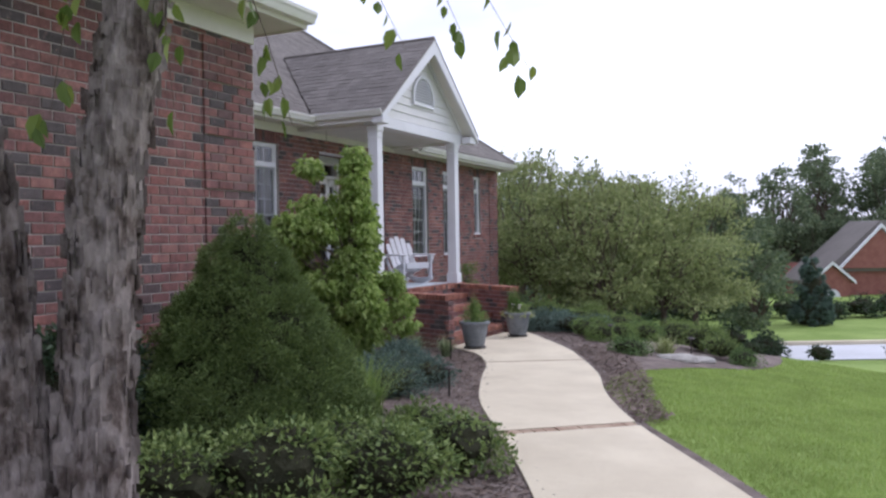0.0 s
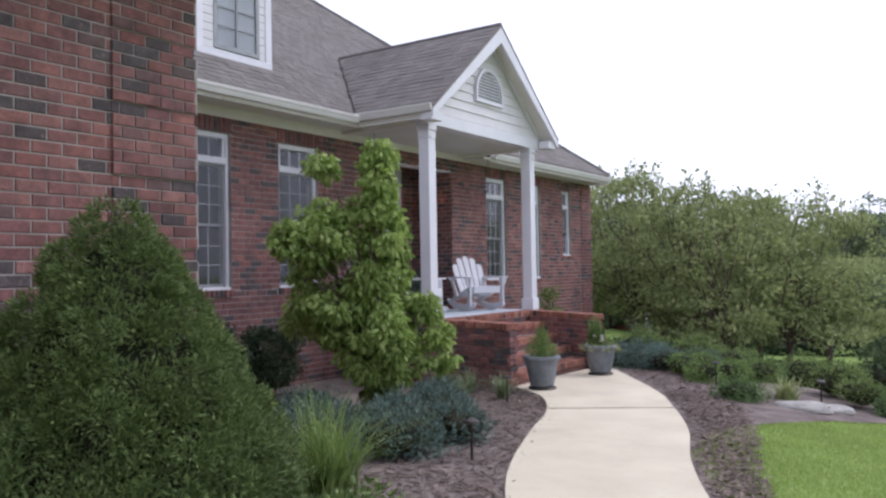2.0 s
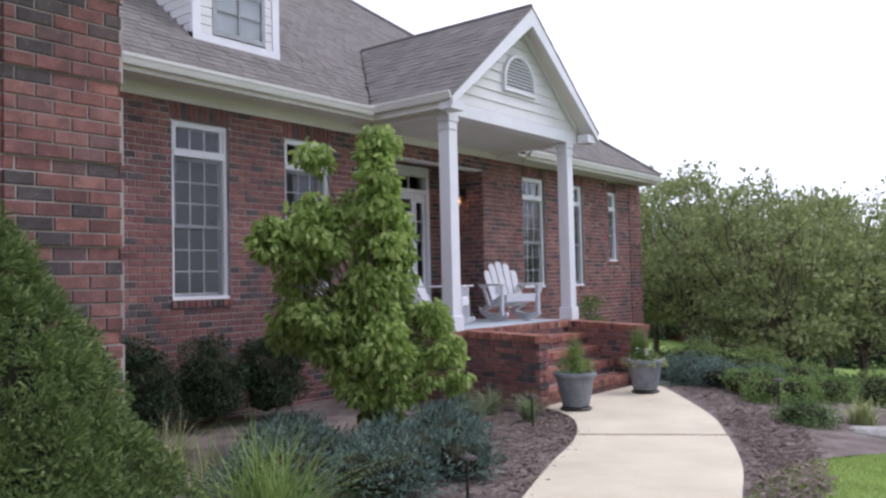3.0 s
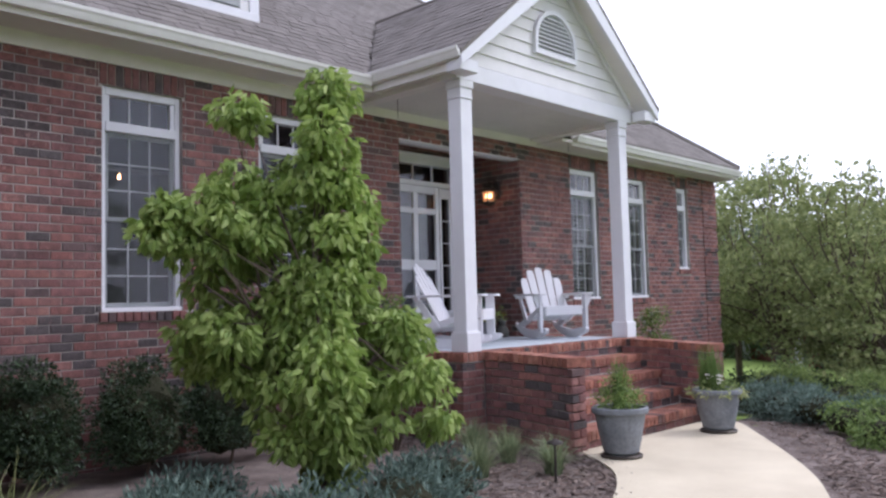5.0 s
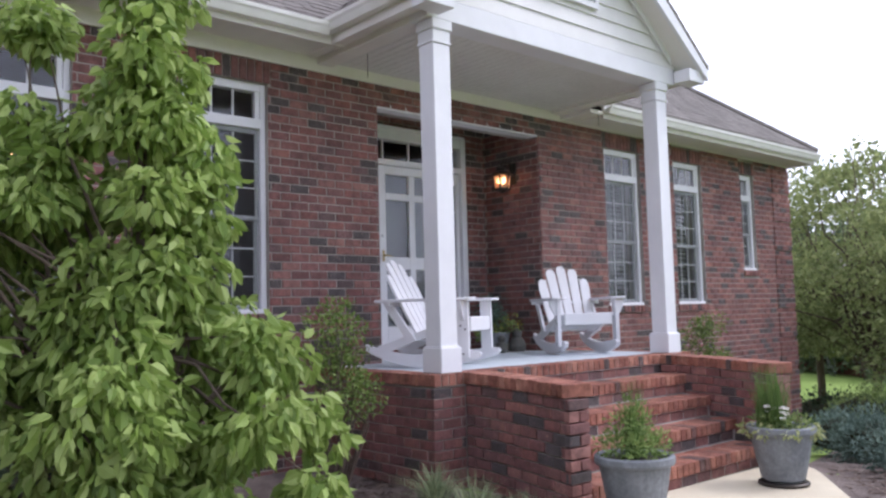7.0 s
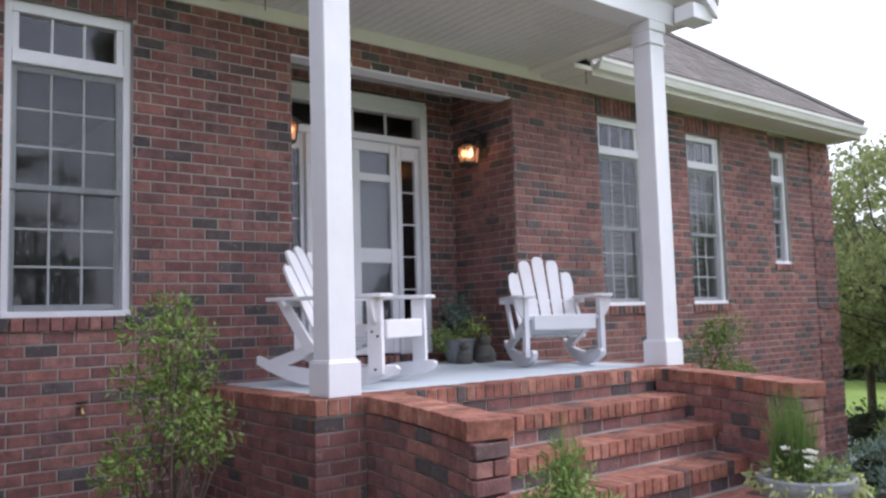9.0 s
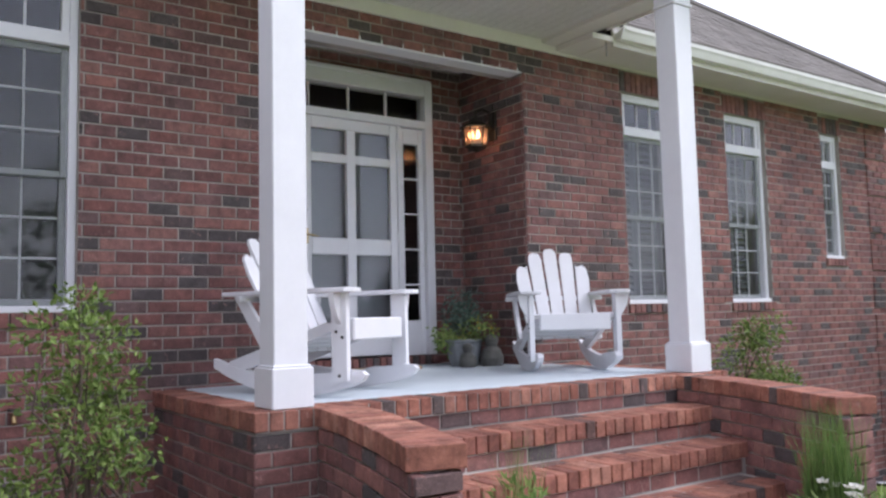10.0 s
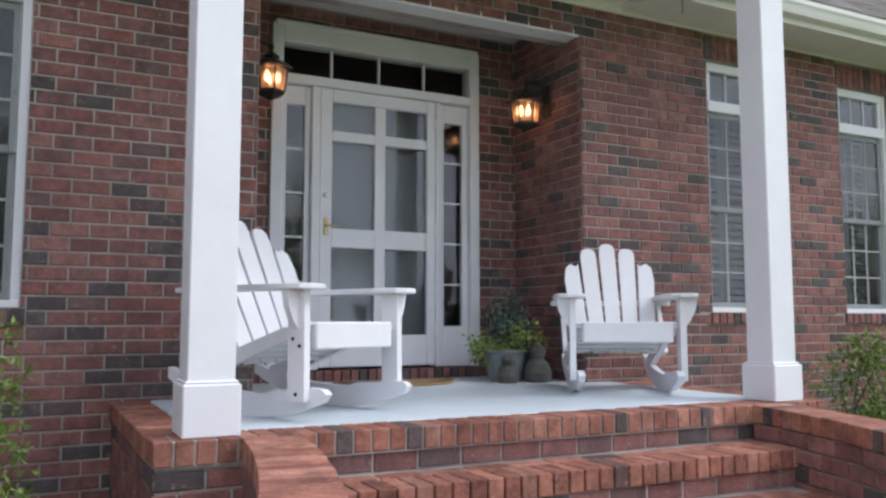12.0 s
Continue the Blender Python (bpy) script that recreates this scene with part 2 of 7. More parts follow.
LIME = leaf_material("pale_variegated_leaf", (0.25, 0.3, 0.1), (0.36, 0.4, 0.17), (0.46, 0.48, 0.26), 0.6, 0.25)
LILAC = leaf_material("lilac_flower", (0.20, 0.15, 0.24), (0.28, 0.22, 0.32), (0.36, 0.3, 0.4), 0.7, 0.2)
MOP = leaf_material("bright_mop_cypress", (0.10, 0.16, 0.04), (0.17, 0.255, 0.065), (0.27, 0.36, 0.11), 0.6, 0.2)
CHIP = leaf_material("bark_chip", (0.06, 0.042, 0.034), (0.14, 0.10, 0.082), (0.25, 0.2, 0.165), 0.95, 0.0)


def emitter(name, colour, strength):
    m, n, l, b = material(name, 0.4)
    b.inputs["Base Color"].default_value = (*colour, 1)
    b.inputs["Emission Color"].default_value = (*colour, 1)
    b.inputs["Emission Strength"].default_value = strength
    return m


BULB = emitter("lamp_bulb", (1.0, 0.48, 0.2), 8.0)

# ---- building helpers ----
def part(name, bm, mat, parent=None, label=""):
    me = bpy.data.meshes.new(name)
    bmesh.ops.recalc_face_normals(bm, faces=bm.faces)
    bm.to_mesh(me)
    bm.free()
    me.materials.append(mat)
    ob = new(name, me)
    if parent is not None:
        ob.parent = parent
    return tagged(ob, label) if label else ob


def thing(name, label, category, group="", kind="", at=None):
    return_ob = new(name)
    if at is not None:
        return_ob.matrix_basis = at
    return tagged(return_ob, label, category, group, kind)


def raw(name, verts, faces, mat, parent=None, smooth=False):
    """One mesh object from arrays of corners and faces."""
    me = bpy.data.meshes.new(name)
    me.from_pydata([tuple(map(float, v)) for v in verts], [], [tuple(map(int, f)) for f in faces])
    me.materials.append(mat)
    if smooth:
        me.polygons.foreach_set("use_smooth", [True] * len(me.polygons))
    ob = new(name, me)
    if parent is not None:
        ob.parent = parent
    return ob


def box(bm, lo, hi, bevel=0.0, m=None):
    """A box between two corners, with its edges eased."""
    geo = bmesh.ops.create_cube(bm, size=1.0)["verts"]
    c = [(a + b) / 2 for a, b in zip(lo, hi)]
    s = [b - a for a, b in zip(lo, hi)]
    for v in geo:
        v.co = Vector((c[0] + v.co.x * s[0], c[1] + v.co.y * s[1], c[2] + v.co.z * s[2]))
    if bevel:
        edges = {e for v in geo for e in v.link_edges}
        made = bmesh.ops.bevel(bm, geom=list(edges), offset=bevel, segments=1, affect="EDGES")
        geo = list({v for f in made["faces"] for v in f.verts} | {v for v in geo if v.is_valid})
    if m is not None:
        bmesh.ops.transform(bm, matrix=m, verts=geo)
    return geo


def boxed(lo, hi, bevel=0.0):
    bm = bmesh.new()
    box(bm, lo, hi, bevel)
    return bm


def prism(bm, outline, x0, x1, axis="x"):
    """A solid from an outline in two coordinates, drawn out along the third axis."""
    def place(a, b, c):
        return {"x": (c, a, b), "y": (a, c, b), "z": (a, b, c)}[axis]
    low = [bm.verts.new(place(a, b, x0)) for a, b in outline]
    high = [bm.verts.new(place(a, b, x1)) for a, b in outline]
    k = len(outline)
    bm.faces.new(low[::-1])
    bm.faces.new(high)
    for i in range(k):
        bm.faces.new((low[i], low[(i + 1) % k], high[(i + 1) % k], high[i]))
    return low + high


def lathe(bm, profile, seg=24, centre=(0, 0, 0), wobble=0.0):
    rings = []
    for r, z in profile:
        rings.append([bm.verts.new((centre[0] + r * math.cos(2 * math.pi * i / seg), centre[1] + r * math.sin(2 * math.pi * i / seg), centre[2] + z)) for i in range(seg)])
    for a, b in zip(rings, rings[1:]):
        for i in range(seg):
            bm.faces.new((a[i], a[(i + 1) % seg], b[(i + 1) % seg], b[i]))
    bm.faces.new(rings[0][::-1])
    bm.faces.new(rings[-1])


def tube(bm, pts, radii, seg=8, rough=0.0, rng=None):
    """A tapered round limb along a line of points."""
    pts = [Vector(p) for p in pts]
    rings = []
    for i, p in enumerate(pts):
        d = (pts[min(i + 1, len(pts) - 1)] - pts[max(i - 1, 0)]).normalized()
        a = d.cross(Vector((0.31, 0.2, 0.93)) if abs(d.z) < 0.9 else Vector((1, 0.1, 0))).normalized()
        b = d.cross(a)
        ring = []
        for k in range(seg):
            th = 2 * math.pi * k / seg
            r = radii[i] * (1 + (rng.uniform(-rough, rough) if rng else 0))
            ring.append(bm.verts.new(p + (a * math.cos(th) + b * math.sin(th)) * r))
        rings.append(ring)
    for a, b in zip(rings, rings[1:]):
        for k in range(seg):
            bm.faces.new((a[k], a[(k + 1) % seg], b[(k + 1) % seg], b[k]))
    bm.faces.new(rings[0][::-1])
    bm.faces.new(rings[-1])


# ---- bricks ----
BL, BH, BW, JOINT = 0.186, 0.0685, 0.092, 0.0110
COURSE, BAY = BH + JOINT, BL + JOINT
_brick_meshes = {}


def brick_shape(w, h, d):
    """Corners and faces of one brick, front edges eased; width along u, height along v, front towards +n."""
    e = 0.004
    v = [(0, 0, -d), (w, 0, -d), (w, h, -d), (0, h, -d), (0, 0, -e), (w, 0, -e), (w, h, -e), (0, h, -e), (e, e, 0), (w - e, e, 0), (w - e, h - e, 0), (e, h - e, 0)]
    f = [(0, 1, 5, 4), (1, 2, 6, 5), (2, 3, 7, 6), (3, 0, 4, 7), (4, 5, 9, 8), (5, 6, 10, 9), (6, 7, 11, 10), (7, 4, 8, 11), (8, 9, 10, 11)]
    return v, f


def lay(name, bricks, origin, u, v, n, parent, single=None, depth=0.03):
    """Lays bricks (u0, v0, width, height, proud) on the plane through origin; those that single() picks are objects of their own."""
    origin, u, v, n = (np.array(a, float) for a in (origin, u, v, n))
    basis = Matrix([list(r) for r in np.array([u, v, n]).T]).to_4x4()
    verts, faces = [], []
    for a, b, w, h, p in bricks:
        at = origin + u * a + v * b + n * p
        if single and single(a, b):
            key = (round(w, 3), round(h, 3), depth)
            if key not in _brick_meshes:
                vv, ff = brick_shape(key[0], key[1], depth)
                me = bpy.data.meshes.new("brick")
                me.from_pydata(vv, [], ff)
                me.materials.append(BRICK)
                _brick_meshes[key] = me
            ob = new("brick", _brick_meshes[key])
            ob.parent = parent
            ob.matrix_basis = Matrix.Translation(at) @ basis
        else:
            vv, ff = brick_shape(w, h, depth)
            k = len(verts)
            verts += [at + u * q[0] + v * q[1] + n * q[2] for q in vv]
            faces += [tuple(i + k for i in q) for q in ff]
    if verts:
        tagged(raw(name, verts, faces, BRICK, parent), kind="stuff")


def running_bond(length, height, holes, rng, start=0.0, proud=0.007, half=False):
    """Stretcher courses over a rectangle, cut round the holes (u0, v0, u1, v1)."""
    out = []
    rows = int(height / COURSE + 0.999)
    for r in range(rows):
        z0, z1 = r * COURSE, min(r * COURSE + BH, height)
        if z1 - z0 < 0.012:
            continue
        cuts = [(0.0, length)]
        for a, b, c, d in holes:
            if z1 > b + 0.012 and z0 < d - 0.012:
                nxt = []
                for s, e in cuts:
                    if c <= s or a >= e:
                        nxt.append((s, e))
                    else:
                        if a > s:
                            nxt.append((s, a - 0.004))
                        if c < e:
                            nxt.append((c + 0.004, e))
                cuts = nxt
        shift = (0.5 if r % 2 else 0.0) * BAY + start
        for s, e in cuts:
            k = math.floor((s - shift) / BAY)
            while True:
                x0, x1 = max(s, shift + k * BAY), min(e, shift + k * BAY + BL)
                if shift + k * BAY >= e:
                    break
                k += 1
                if x1 - x0 > 0.015:
                    zt = z1
                    zb = z0
                    for a, b, c, d in holes:
                        if x1 > a + 0.002 and x0 < c - 0.002 and z1 > b and z0 < d:
                            if z0 < b:
                                zt = min(zt, b - 0.004)
                            else:
                                zb = max(zb, d + 0.004)
                    if zt - zb > 0.01:
                        out.append((x0, zb, x1 - x0, zt - zb, proud + rng.uniform(-0.002, 0.002)))
    return out


def wall_boxes(bm, length, height, holes, at, thick):
    """The wall behind the bricks as boxes round its openings; at(u, v, n) gives places, n runs into the wall."""
    us = sorted({0.0, length, *[h[0] for h in holes], *[h[2] for h in holes]})
    for a, b in zip(us, us[1:]):
        mid = (a + b) / 2
        gaps = sorted((h[1], h[3]) for h in holes if h[0] < mid < h[2])
        z = 0.0
        for lo, hi in gaps + [(height, height)]:
            if lo > z:
                p, q = at(a, z, 0), at(b, lo, thick)
                box(bm, [min(i, j) for i, j in zip(p, q)], [max(i, j) for i, j in zip(p, q)])
            z = max(z, hi)


def soldiers(u0, u1, v0, v1, rng, pitch=None, proud=0.012):
    """Bricks on end in a row."""
    pitch = pitch or COURSE
    k = max(1, round((u1 - u0) / pitch))
    p = (u1 - u0) / k
    return [(u0 + i * p + JOINT / 2, v0, p - JOINT, v1 - v0, proud + rng.uniform(-0.002, 0.002)) for i in range(k)]


# ---- ground ----
def ground_z(x, y):
    v, w = -0.438 * x + 0.899 * y, 0.899 * x + 0.438 * y
    z = 0.04 + 0.031 * min(max(9.6 - v, 0), 16) - 0.12 * min(max(v - 13.0, 0), 8.5) - 0.13 * min(max(w - 2.6, 0), 6.5)
    return z


def smooth_line(points, steps=8):
    """A rounded line through points (x, y)."""
    pts = [np.array(p, float) for p in points]
    pts = [2 * pts[0] - pts[1]] + pts + [2 * pts[-1] - pts[-2]]
    out = []
    for i in range(1, len(pts) - 2):
        a, b, c, d = pts[i - 1:i + 3]
        for k in range(steps):
            t = k / steps
            out.append(0.5 * (2 * b + (c - a) * t + (2 * a - 5 * b + 4 * c - d) * t * t + (3 * b - a - 3 * c + d) * t ** 3))
    out.append(pts[-2])
    return np.array(out)

# ---- the ground, lawn, path, beds and road ----
rng = random.Random(4)
GX = [-90, -60, -40, -28, -20, -14, -10] + [-8 + 0.5 * i for i in range(37)] + [12, 14, 17, 21, 27, 35, 48, 70, 100, 160, 300, 700]
GX = [-700, -300, -160] + GX
GY = [-700, -300, -120, -60, -30, -16, -9] + [-6 + 0.5 * i for i in range(77)] + [34, 37, 41, 47, 56, 70, 95, 140, 240, 420, 800]
gv = [(x, y, ground_z(x, y)) for y in GY for x in GX]
nx = len(GX)
gf = [(j * nx + i, j * nx + i + 1, (j + 1) * nx + i + 1, (j + 1) * nx + i) for j in range(len(GY) - 1) for i in range(nx - 1)]
ground = tagged(raw("ground", gv, gf, GRASSM, smooth=True), "sloping green lawn that falls away to the road", "lawn", kind="structure")

PATH_L = smooth_line([(1.3, -3.5), (0.85, -1.0), (0.35, 1.0), (-0.35, 2.54), (-1.22, 4.16), (-2.03, 5.6), (-2.70, 7.2), (-3.17, 8.45), (-3.76, 9.48), (-4.5, 10.1)])
PATH_R = smooth_line([(2.9, -3.5), (2.35, -0.6), (1.7, 1.3), (0.83, 3.03), (-0.28, 5.0), (-0.95, 6.5), (-1.45, 8.0), (-2.1, 9.5), (-2.75, 10.7), (-4.4, 13.0)])


def strip(name, left, right, lift, thick, mat, parent, cols=8):
    """A slab between two edge lines, laid on the ground."""
    v, f = [], []
    k = len(left)
    for a, b in zip(left, right):
        for c in range(cols + 1):
            p = a + (b - a) * c / cols
            v.append((p[0], p[1], ground_z(*p) + lift))
    for i in range(k - 1):
        for c in range(cols):
            a = i * (cols + 1) + c
            f.append((a, a + 1, a + cols + 2, a + cols + 1))
    n0 = len(v)
    rim = [i * (cols + 1) for i in range(k)] + [(k - 1) * (cols + 1) + c for c in range(1, cols + 1)] + [i * (cols + 1) + cols for i in range(k - 2, -1, -1)] + [c for c in range(cols - 1, 0, -1)]
    v += [(v[i][0], v[i][1], v[i][2] - thick) for i in rim]
    m = len(rim)
    f += [(rim[i], n0 + i, n0 + (i + 1) % m, rim[(i + 1) % m]) for i in range(m)]
    return raw(name, v, f, mat, parent)


walkway = thing("walkway", "pale washed concrete path with brick joint bands", "path", kind="structure")


def lerp_line(line, s):
    i = min(int(s), len(line) - 2)
    return line[i] + (line[i + 1] - line[i]) * (s - i)


def path_at(s):
    return lerp_line(PATH_L, s), lerp_line(PATH_R, s)


def locate(line, y):
    for i in range(len(line) - 1):
        if line[i][1] <= y <= line[i + 1][1]:
            return i + (y - line[i][1]) / (line[i + 1][1] - line[i][1])
    return len(line) - 1.0


# brick bands cross the path at these ends (left, right); slabs lie between them
BANDS = [(-3.4, -3.4, 0), (0.4, 0.9, 0.17), (4.15, 4.95, 0.17), (8.62, 9.35, 0.09), (10.1, 13.0, 0)]
for (l0, r0, w0), (l1, r1, w1) in zip(BANDS, BANDS[1:]):
    a0, a1, b0, b1 = locate(PATH_L, l0) , locate(PATH_L, l1), locate(PATH_R, r0), locate(PATH_R, r1)
    k = 24
    left = [lerp_line(PATH_L, a0 + (a1 - a0) * i / k) for i in range(k + 1)]
    right = [lerp_line(PATH_R, b0 + (b1 - b0) * i / k) for i in range(k + 1)]
    if w0:
        left[0] = left[0] + (left[1] - left[0]) / np.linalg.norm(left[1] - left[0]) * w0
        right[0] = right[0] + (right[1] - right[0]) / np.linalg.norm(right[1] - right[0]) * w0
    left = [left[0]] + [p for p in left[1:] if np.linalg.norm(p - lerp_line(PATH_L, a0)) > w0 + 0.03]
    right = [right[0]] + [p for p in right[1:] if np.linalg.norm(p - lerp_line(PATH_R, b0)) > w0 + 0.03]
    k = min(len(left), len(right)) - 1
    left, right = [left[0]] + left[-k:], [right[0]] + right[-k:]
    strip("slab", left, right, 0.03, 0.09, CONCRETE, walkway)
for l0, r0, w0 in BANDS[1:4]:
    a, b = lerp_line(PATH_L, locate(PATH_L, l0)), lerp_line(PATH_R, locate(PATH_R, r0))
    d = b - a
    length = np.linalg.norm(d)
    d /= length
    q = np.array((-d[1], d[0]))
    n = int(length / 0.1)
    wide = w0 - 0.02
    for i in range(n):
        p = a + d * (i * length / n + 0.004) + q * 0.012
        c = [p, p + d * (length / n - 0.009), p + d * (length / n - 0.009) + q * wide, p + q * wide]
        top = [(*e, ground_z(*e) + 0.026 + rng.uniform(-0.003, 0.003)) for e in c]
        raw("brick", top + [(x, y, z - 0.08) for x, y, z in top], [(0, 1, 2, 3), (0, 4, 5, 1), (1, 5, 6, 2), (2, 6, 7, 3), (3, 7, 4, 0)], BAND, walkway)


def sheet(name, left, right, lift, mat, label, cat, cols=40, bumps=0.0):
    v, f = [], []
    for a, b in zip(left, right):
        for c in range(cols + 1):
            p = a + (b - a) * c / cols
            z = ground_z(*p) + lift
            if bumps:
                z += bumps * (noise.noise(Vector((p[0] * 3, p[1] * 3, 0))) + 0.5 * noise.noise(Vector((p[0] * 9, p[1] * 9, 3))))
            v.append((p[0], p[1], z))
    for i in range(len(left) - 1):
        for c in range(cols):
            a = i * (cols + 1) + c
            f.append((a, a + 1, a + cols + 2, a + cols + 1))
    return tagged(raw(name, v, f, mat, smooth=True), label, cat, kind="structure")


bed_l = [lerp_line(PATH_L, i * (len(PATH_L) - 1) / 60) for i in range(61)]
bed_w = [np.array((-7.6, p[1] if p[1] > 4.2 else p[1])) for p in bed_l]
sheet("mulch_bed", bed_w, bed_l, 0.012, MULCHM, "brown shredded bark mulch bed beside the house", "mulch bed", 46, 0.012)
EDGE = smooth_line([(2.97, -3.5), (2.43, -0.6), (1.79, 1.3), (0.92, 3.1), (-0.16, 5.0), (-0.84, 6.4), (-1.13, 7.2), (-1.18, 8.4), (-0.75, 10.3), (0.05, 11.6), (0.35, 13.2), (0.1, 15.5), (-0.8, 18.5)])
edge_a = [lerp_line(EDGE, i * (len(EDGE) - 1) / 60) for i in range(61)]
right_p = [lerp_line(PATH_R, min(i * (len(PATH_R) - 1) / 44, len(PATH_R) - 1.001)) for i in range(45)]
right_p += [np.array((-4.4 - 0.15 * k, 13.0 + 0.42 * k)) for k in range(1, 17)]
sheet("mulch_bed", right_p, edge_a, 0.012, MULCHM, "brown bark mulch bed between path and lawn", "mulch bed", 30, 0.012)

NV, NW = np.array((-0.438, 0.899)), np.array((0.899, 0.438))


def vw(v, w):
    return NV * v + NW * w


road_a, road_b = [vw(19.6, w) for w in np.linspace(1, 60, 60)], [vw(24.2, w) for w in np.linspace(1, 60, 60)]
sheet("road", road_a, road_b, 0.03, ROADM, "pale concrete road beyond the lawn", "road", 6)
kerb = thing("kerb", "low pale concrete kerb along the far side of the road", "kerb", kind="structure")
strip("kerb_stone", [vw(24.22, w) for w in np.linspace(1, 60, 40)], [vw(24.5, w) for w in np.linspace(1, 60, 40)], 0.14, 0.2, CONCRETE, kerb, 1)

# ---- the house: walls ----
F = -7.42                 # face of the front wall
BASE = -1.1
TOP = 3.735               # underside of the frieze
WINDOWS = [(6.94, 7.73, 1.455, 3.535), (8.61, 9.415, 1.455, 3.53), (14.305, 15.08, 1.455, 3.515), (15.89, 16.61, 1.455, 3.505), (17.75, 18.16, 1.965, 3.485)]
RY0, RY1, RZ = 10.65, 13.04, 3.50       # the entrance recess
PORCH_Z = 0.945
rng = random.Random(11)

wall_front = thing("wall_front", "red and charcoal mixed brick house front with quoined corner", "brick wall", kind="structure")
Y0, Y1 = 4.13, 19.34
holes = [(a - Y0, c - BASE, b - Y0, d - BASE) for a, b, c, d in WINDOWS] + [(RY0 - Y0, 0.5 - BASE, RY1 - Y0, RZ - BASE)]
bm = bmesh.new()
wall_boxes(bm, Y1 - Y0, TOP + 0.2 - BASE, holes, lambda u, v, n: (F - n, Y0 + u, BASE + v), 0.25)
part("wall_core", bm, MORTAR, wall_front)
# rowlock sills and soldier heads leave their own places free
cut = list(holes)
SILL, HEAD = 0.09, 0.20
for a, b, c, d in WINDOWS:
    cut += [(a - 0.03 - Y0, c - SILL - BASE, b + 0.03 - Y0, c - BASE), (a - 0.03 - Y0, d - BASE, b + 0.03 - Y0, min(d + HEAD, TOP + 0.02) - BASE)]


def quoined(bricks, u0, u1):
    """Corner blocks of five courses stand proud of the wall, with one course set back between them."""
    out = []
    for a, b, w, h, p in bricks:
        if a >= u1 or a + w <= u0:
            out.append((a, b, w, h, p))
            continue
        row = int(round(b / COURSE))
        q = p + (0.018 if row % 6 else 0.0)
        if a < u0 - 0.002:
            out.append((a, b, u0 - a, h, p))
            out.append((u0, b, a + w - u0, h, q))
        else:
            out.append((a, b, w, h, q))
    return out


def quoin_back(parent, lo, hi):
    """Raised mortar behind each corner block; lo and hi bound it in plan."""
    for k in range(0, 12):
        z0, z1 = BASE + (6 * k + 1) * COURSE - 0.004, BASE + (6 * k + 6) * COURSE - 0.008
        if z1 < 3.9 and z0 > -0.6:
            part("quoin_bed", boxed((lo[0], lo[1], z0), (hi[0], hi[1], z1)), MORTAR, parent)


bricks = quoined(running_bond(Y1 - Y0, TOP - BASE, cut, rng), 18.76 - Y0, 99)
lay("brickwork", bricks, (F, Y0, BASE), (0, 1, 0), (0, 0, 1), (1, 0, 0), wall_front,
    single=lambda a, b: 9.5 < a + Y0 < 10.62 and 0.7 < b + BASE < 3.6)
quoin_back(wall_front, (F - 0.01, 18.765), (F + 0.0155, Y1))
for a, b, c, d in WINDOWS:
    lay("sill_course", soldiers(a - 0.03 - Y0, b + 0.03 - Y0, c - SILL - BASE, c - BASE - 0.004, rng, proud=0.03), (F, Y0, BASE), (0, 1, 0), (0, 0, 1), (1, 0, 0), wall_front, lambda a, b: True, 0.07)
    lay("head_course", soldiers(a - 0.03 - Y0, b + 0.03 - Y0, d - BASE + 0.004, min(d + HEAD, TOP) - BASE, rng), (F, Y0, BASE), (0, 1, 0), (0, 0, 1), (1, 0, 0), wall_front, lambda a, b: True)
# end wall
bm = boxed((-17.5, Y1 - 0.25, BASE), (F - 0.25, Y1, TOP + 0.2))
wall_end = tagged(part("wall_end", bm, MORTAR), "red brick end wall of the house", "brick wall", kind="structure")
lay("brickwork", running_bond(3.0, TOP - BASE, [], rng), (F, Y1, BASE), (-1, 0, 0), (0, 0, 1), (0, 1, 0), wall_end)
tagged(part("wall_back", boxed((-17.75, -9, BASE), (-17.5, Y1, TOP + 0.2)), MORTAR), "plain back wall of the house", "wall", kind="structure")

# ---- entrance recess ----
RX = -8.36
wall_recess = thing("wall_recess", "shaded brick walls of the entrance recess", "brick wall", kind="structure")
DY0, DY1, DZ0, DZ1 = 10.97, 12.695, 1.03, 3.58     # the white door surround
bm = bmesh.new()
box(bm, (RX, RY0 - 0.25, 0.5), (F - 0.25, RY0 - 0.004, 3.8))
box(bm, (RX, RY1 + 0.004, 0.5), (F - 0.25, RY1 + 0.3, 3.8))
RB = 0.55
rh = [(DY0 - RY0 + 0.25, DZ0 - 0.09 - RB, DY1 - RY0 + 0.25, DZ1 - RB)]
wall_boxes(bm, RY1 - RY0 + 0.55, 3.8 - RB, rh, lambda u, v, n: (RX - n, RY0 - 0.25 + u, RB + v), 0.25)
part("wall_core", bm, MORTAR, wall_recess)
back = running_bond(RY1 - RY0, 3.74 - RB, [(DY0 - RY0, DZ0 - 0.09 - RB, DY1 - RY0, DZ1 - RB)], rng)
lay("brickwork", back, (RX, RY0, RB), (0, 1, 0), (0, 0, 1), (1, 0, 0), wall_recess, lambda a, b: a > 1.9)
lay("brickwork", running_bond(F - RX - 0.01, 3.74 - RB, [], rng, 0.06), (RX, RY0, RB), (1, 0, 0), (0, 0, 1), (0, 1, 0), wall_recess)
lay("brickwork", running_bond(F - RX - 0.01, 3.74 - RB, [], rng, 0.03), (F, RY1, RB), (-1, 0, 0), (0, 0, 1), (0, -1, 0), wall_recess, lambda a, b: b > 0.4)
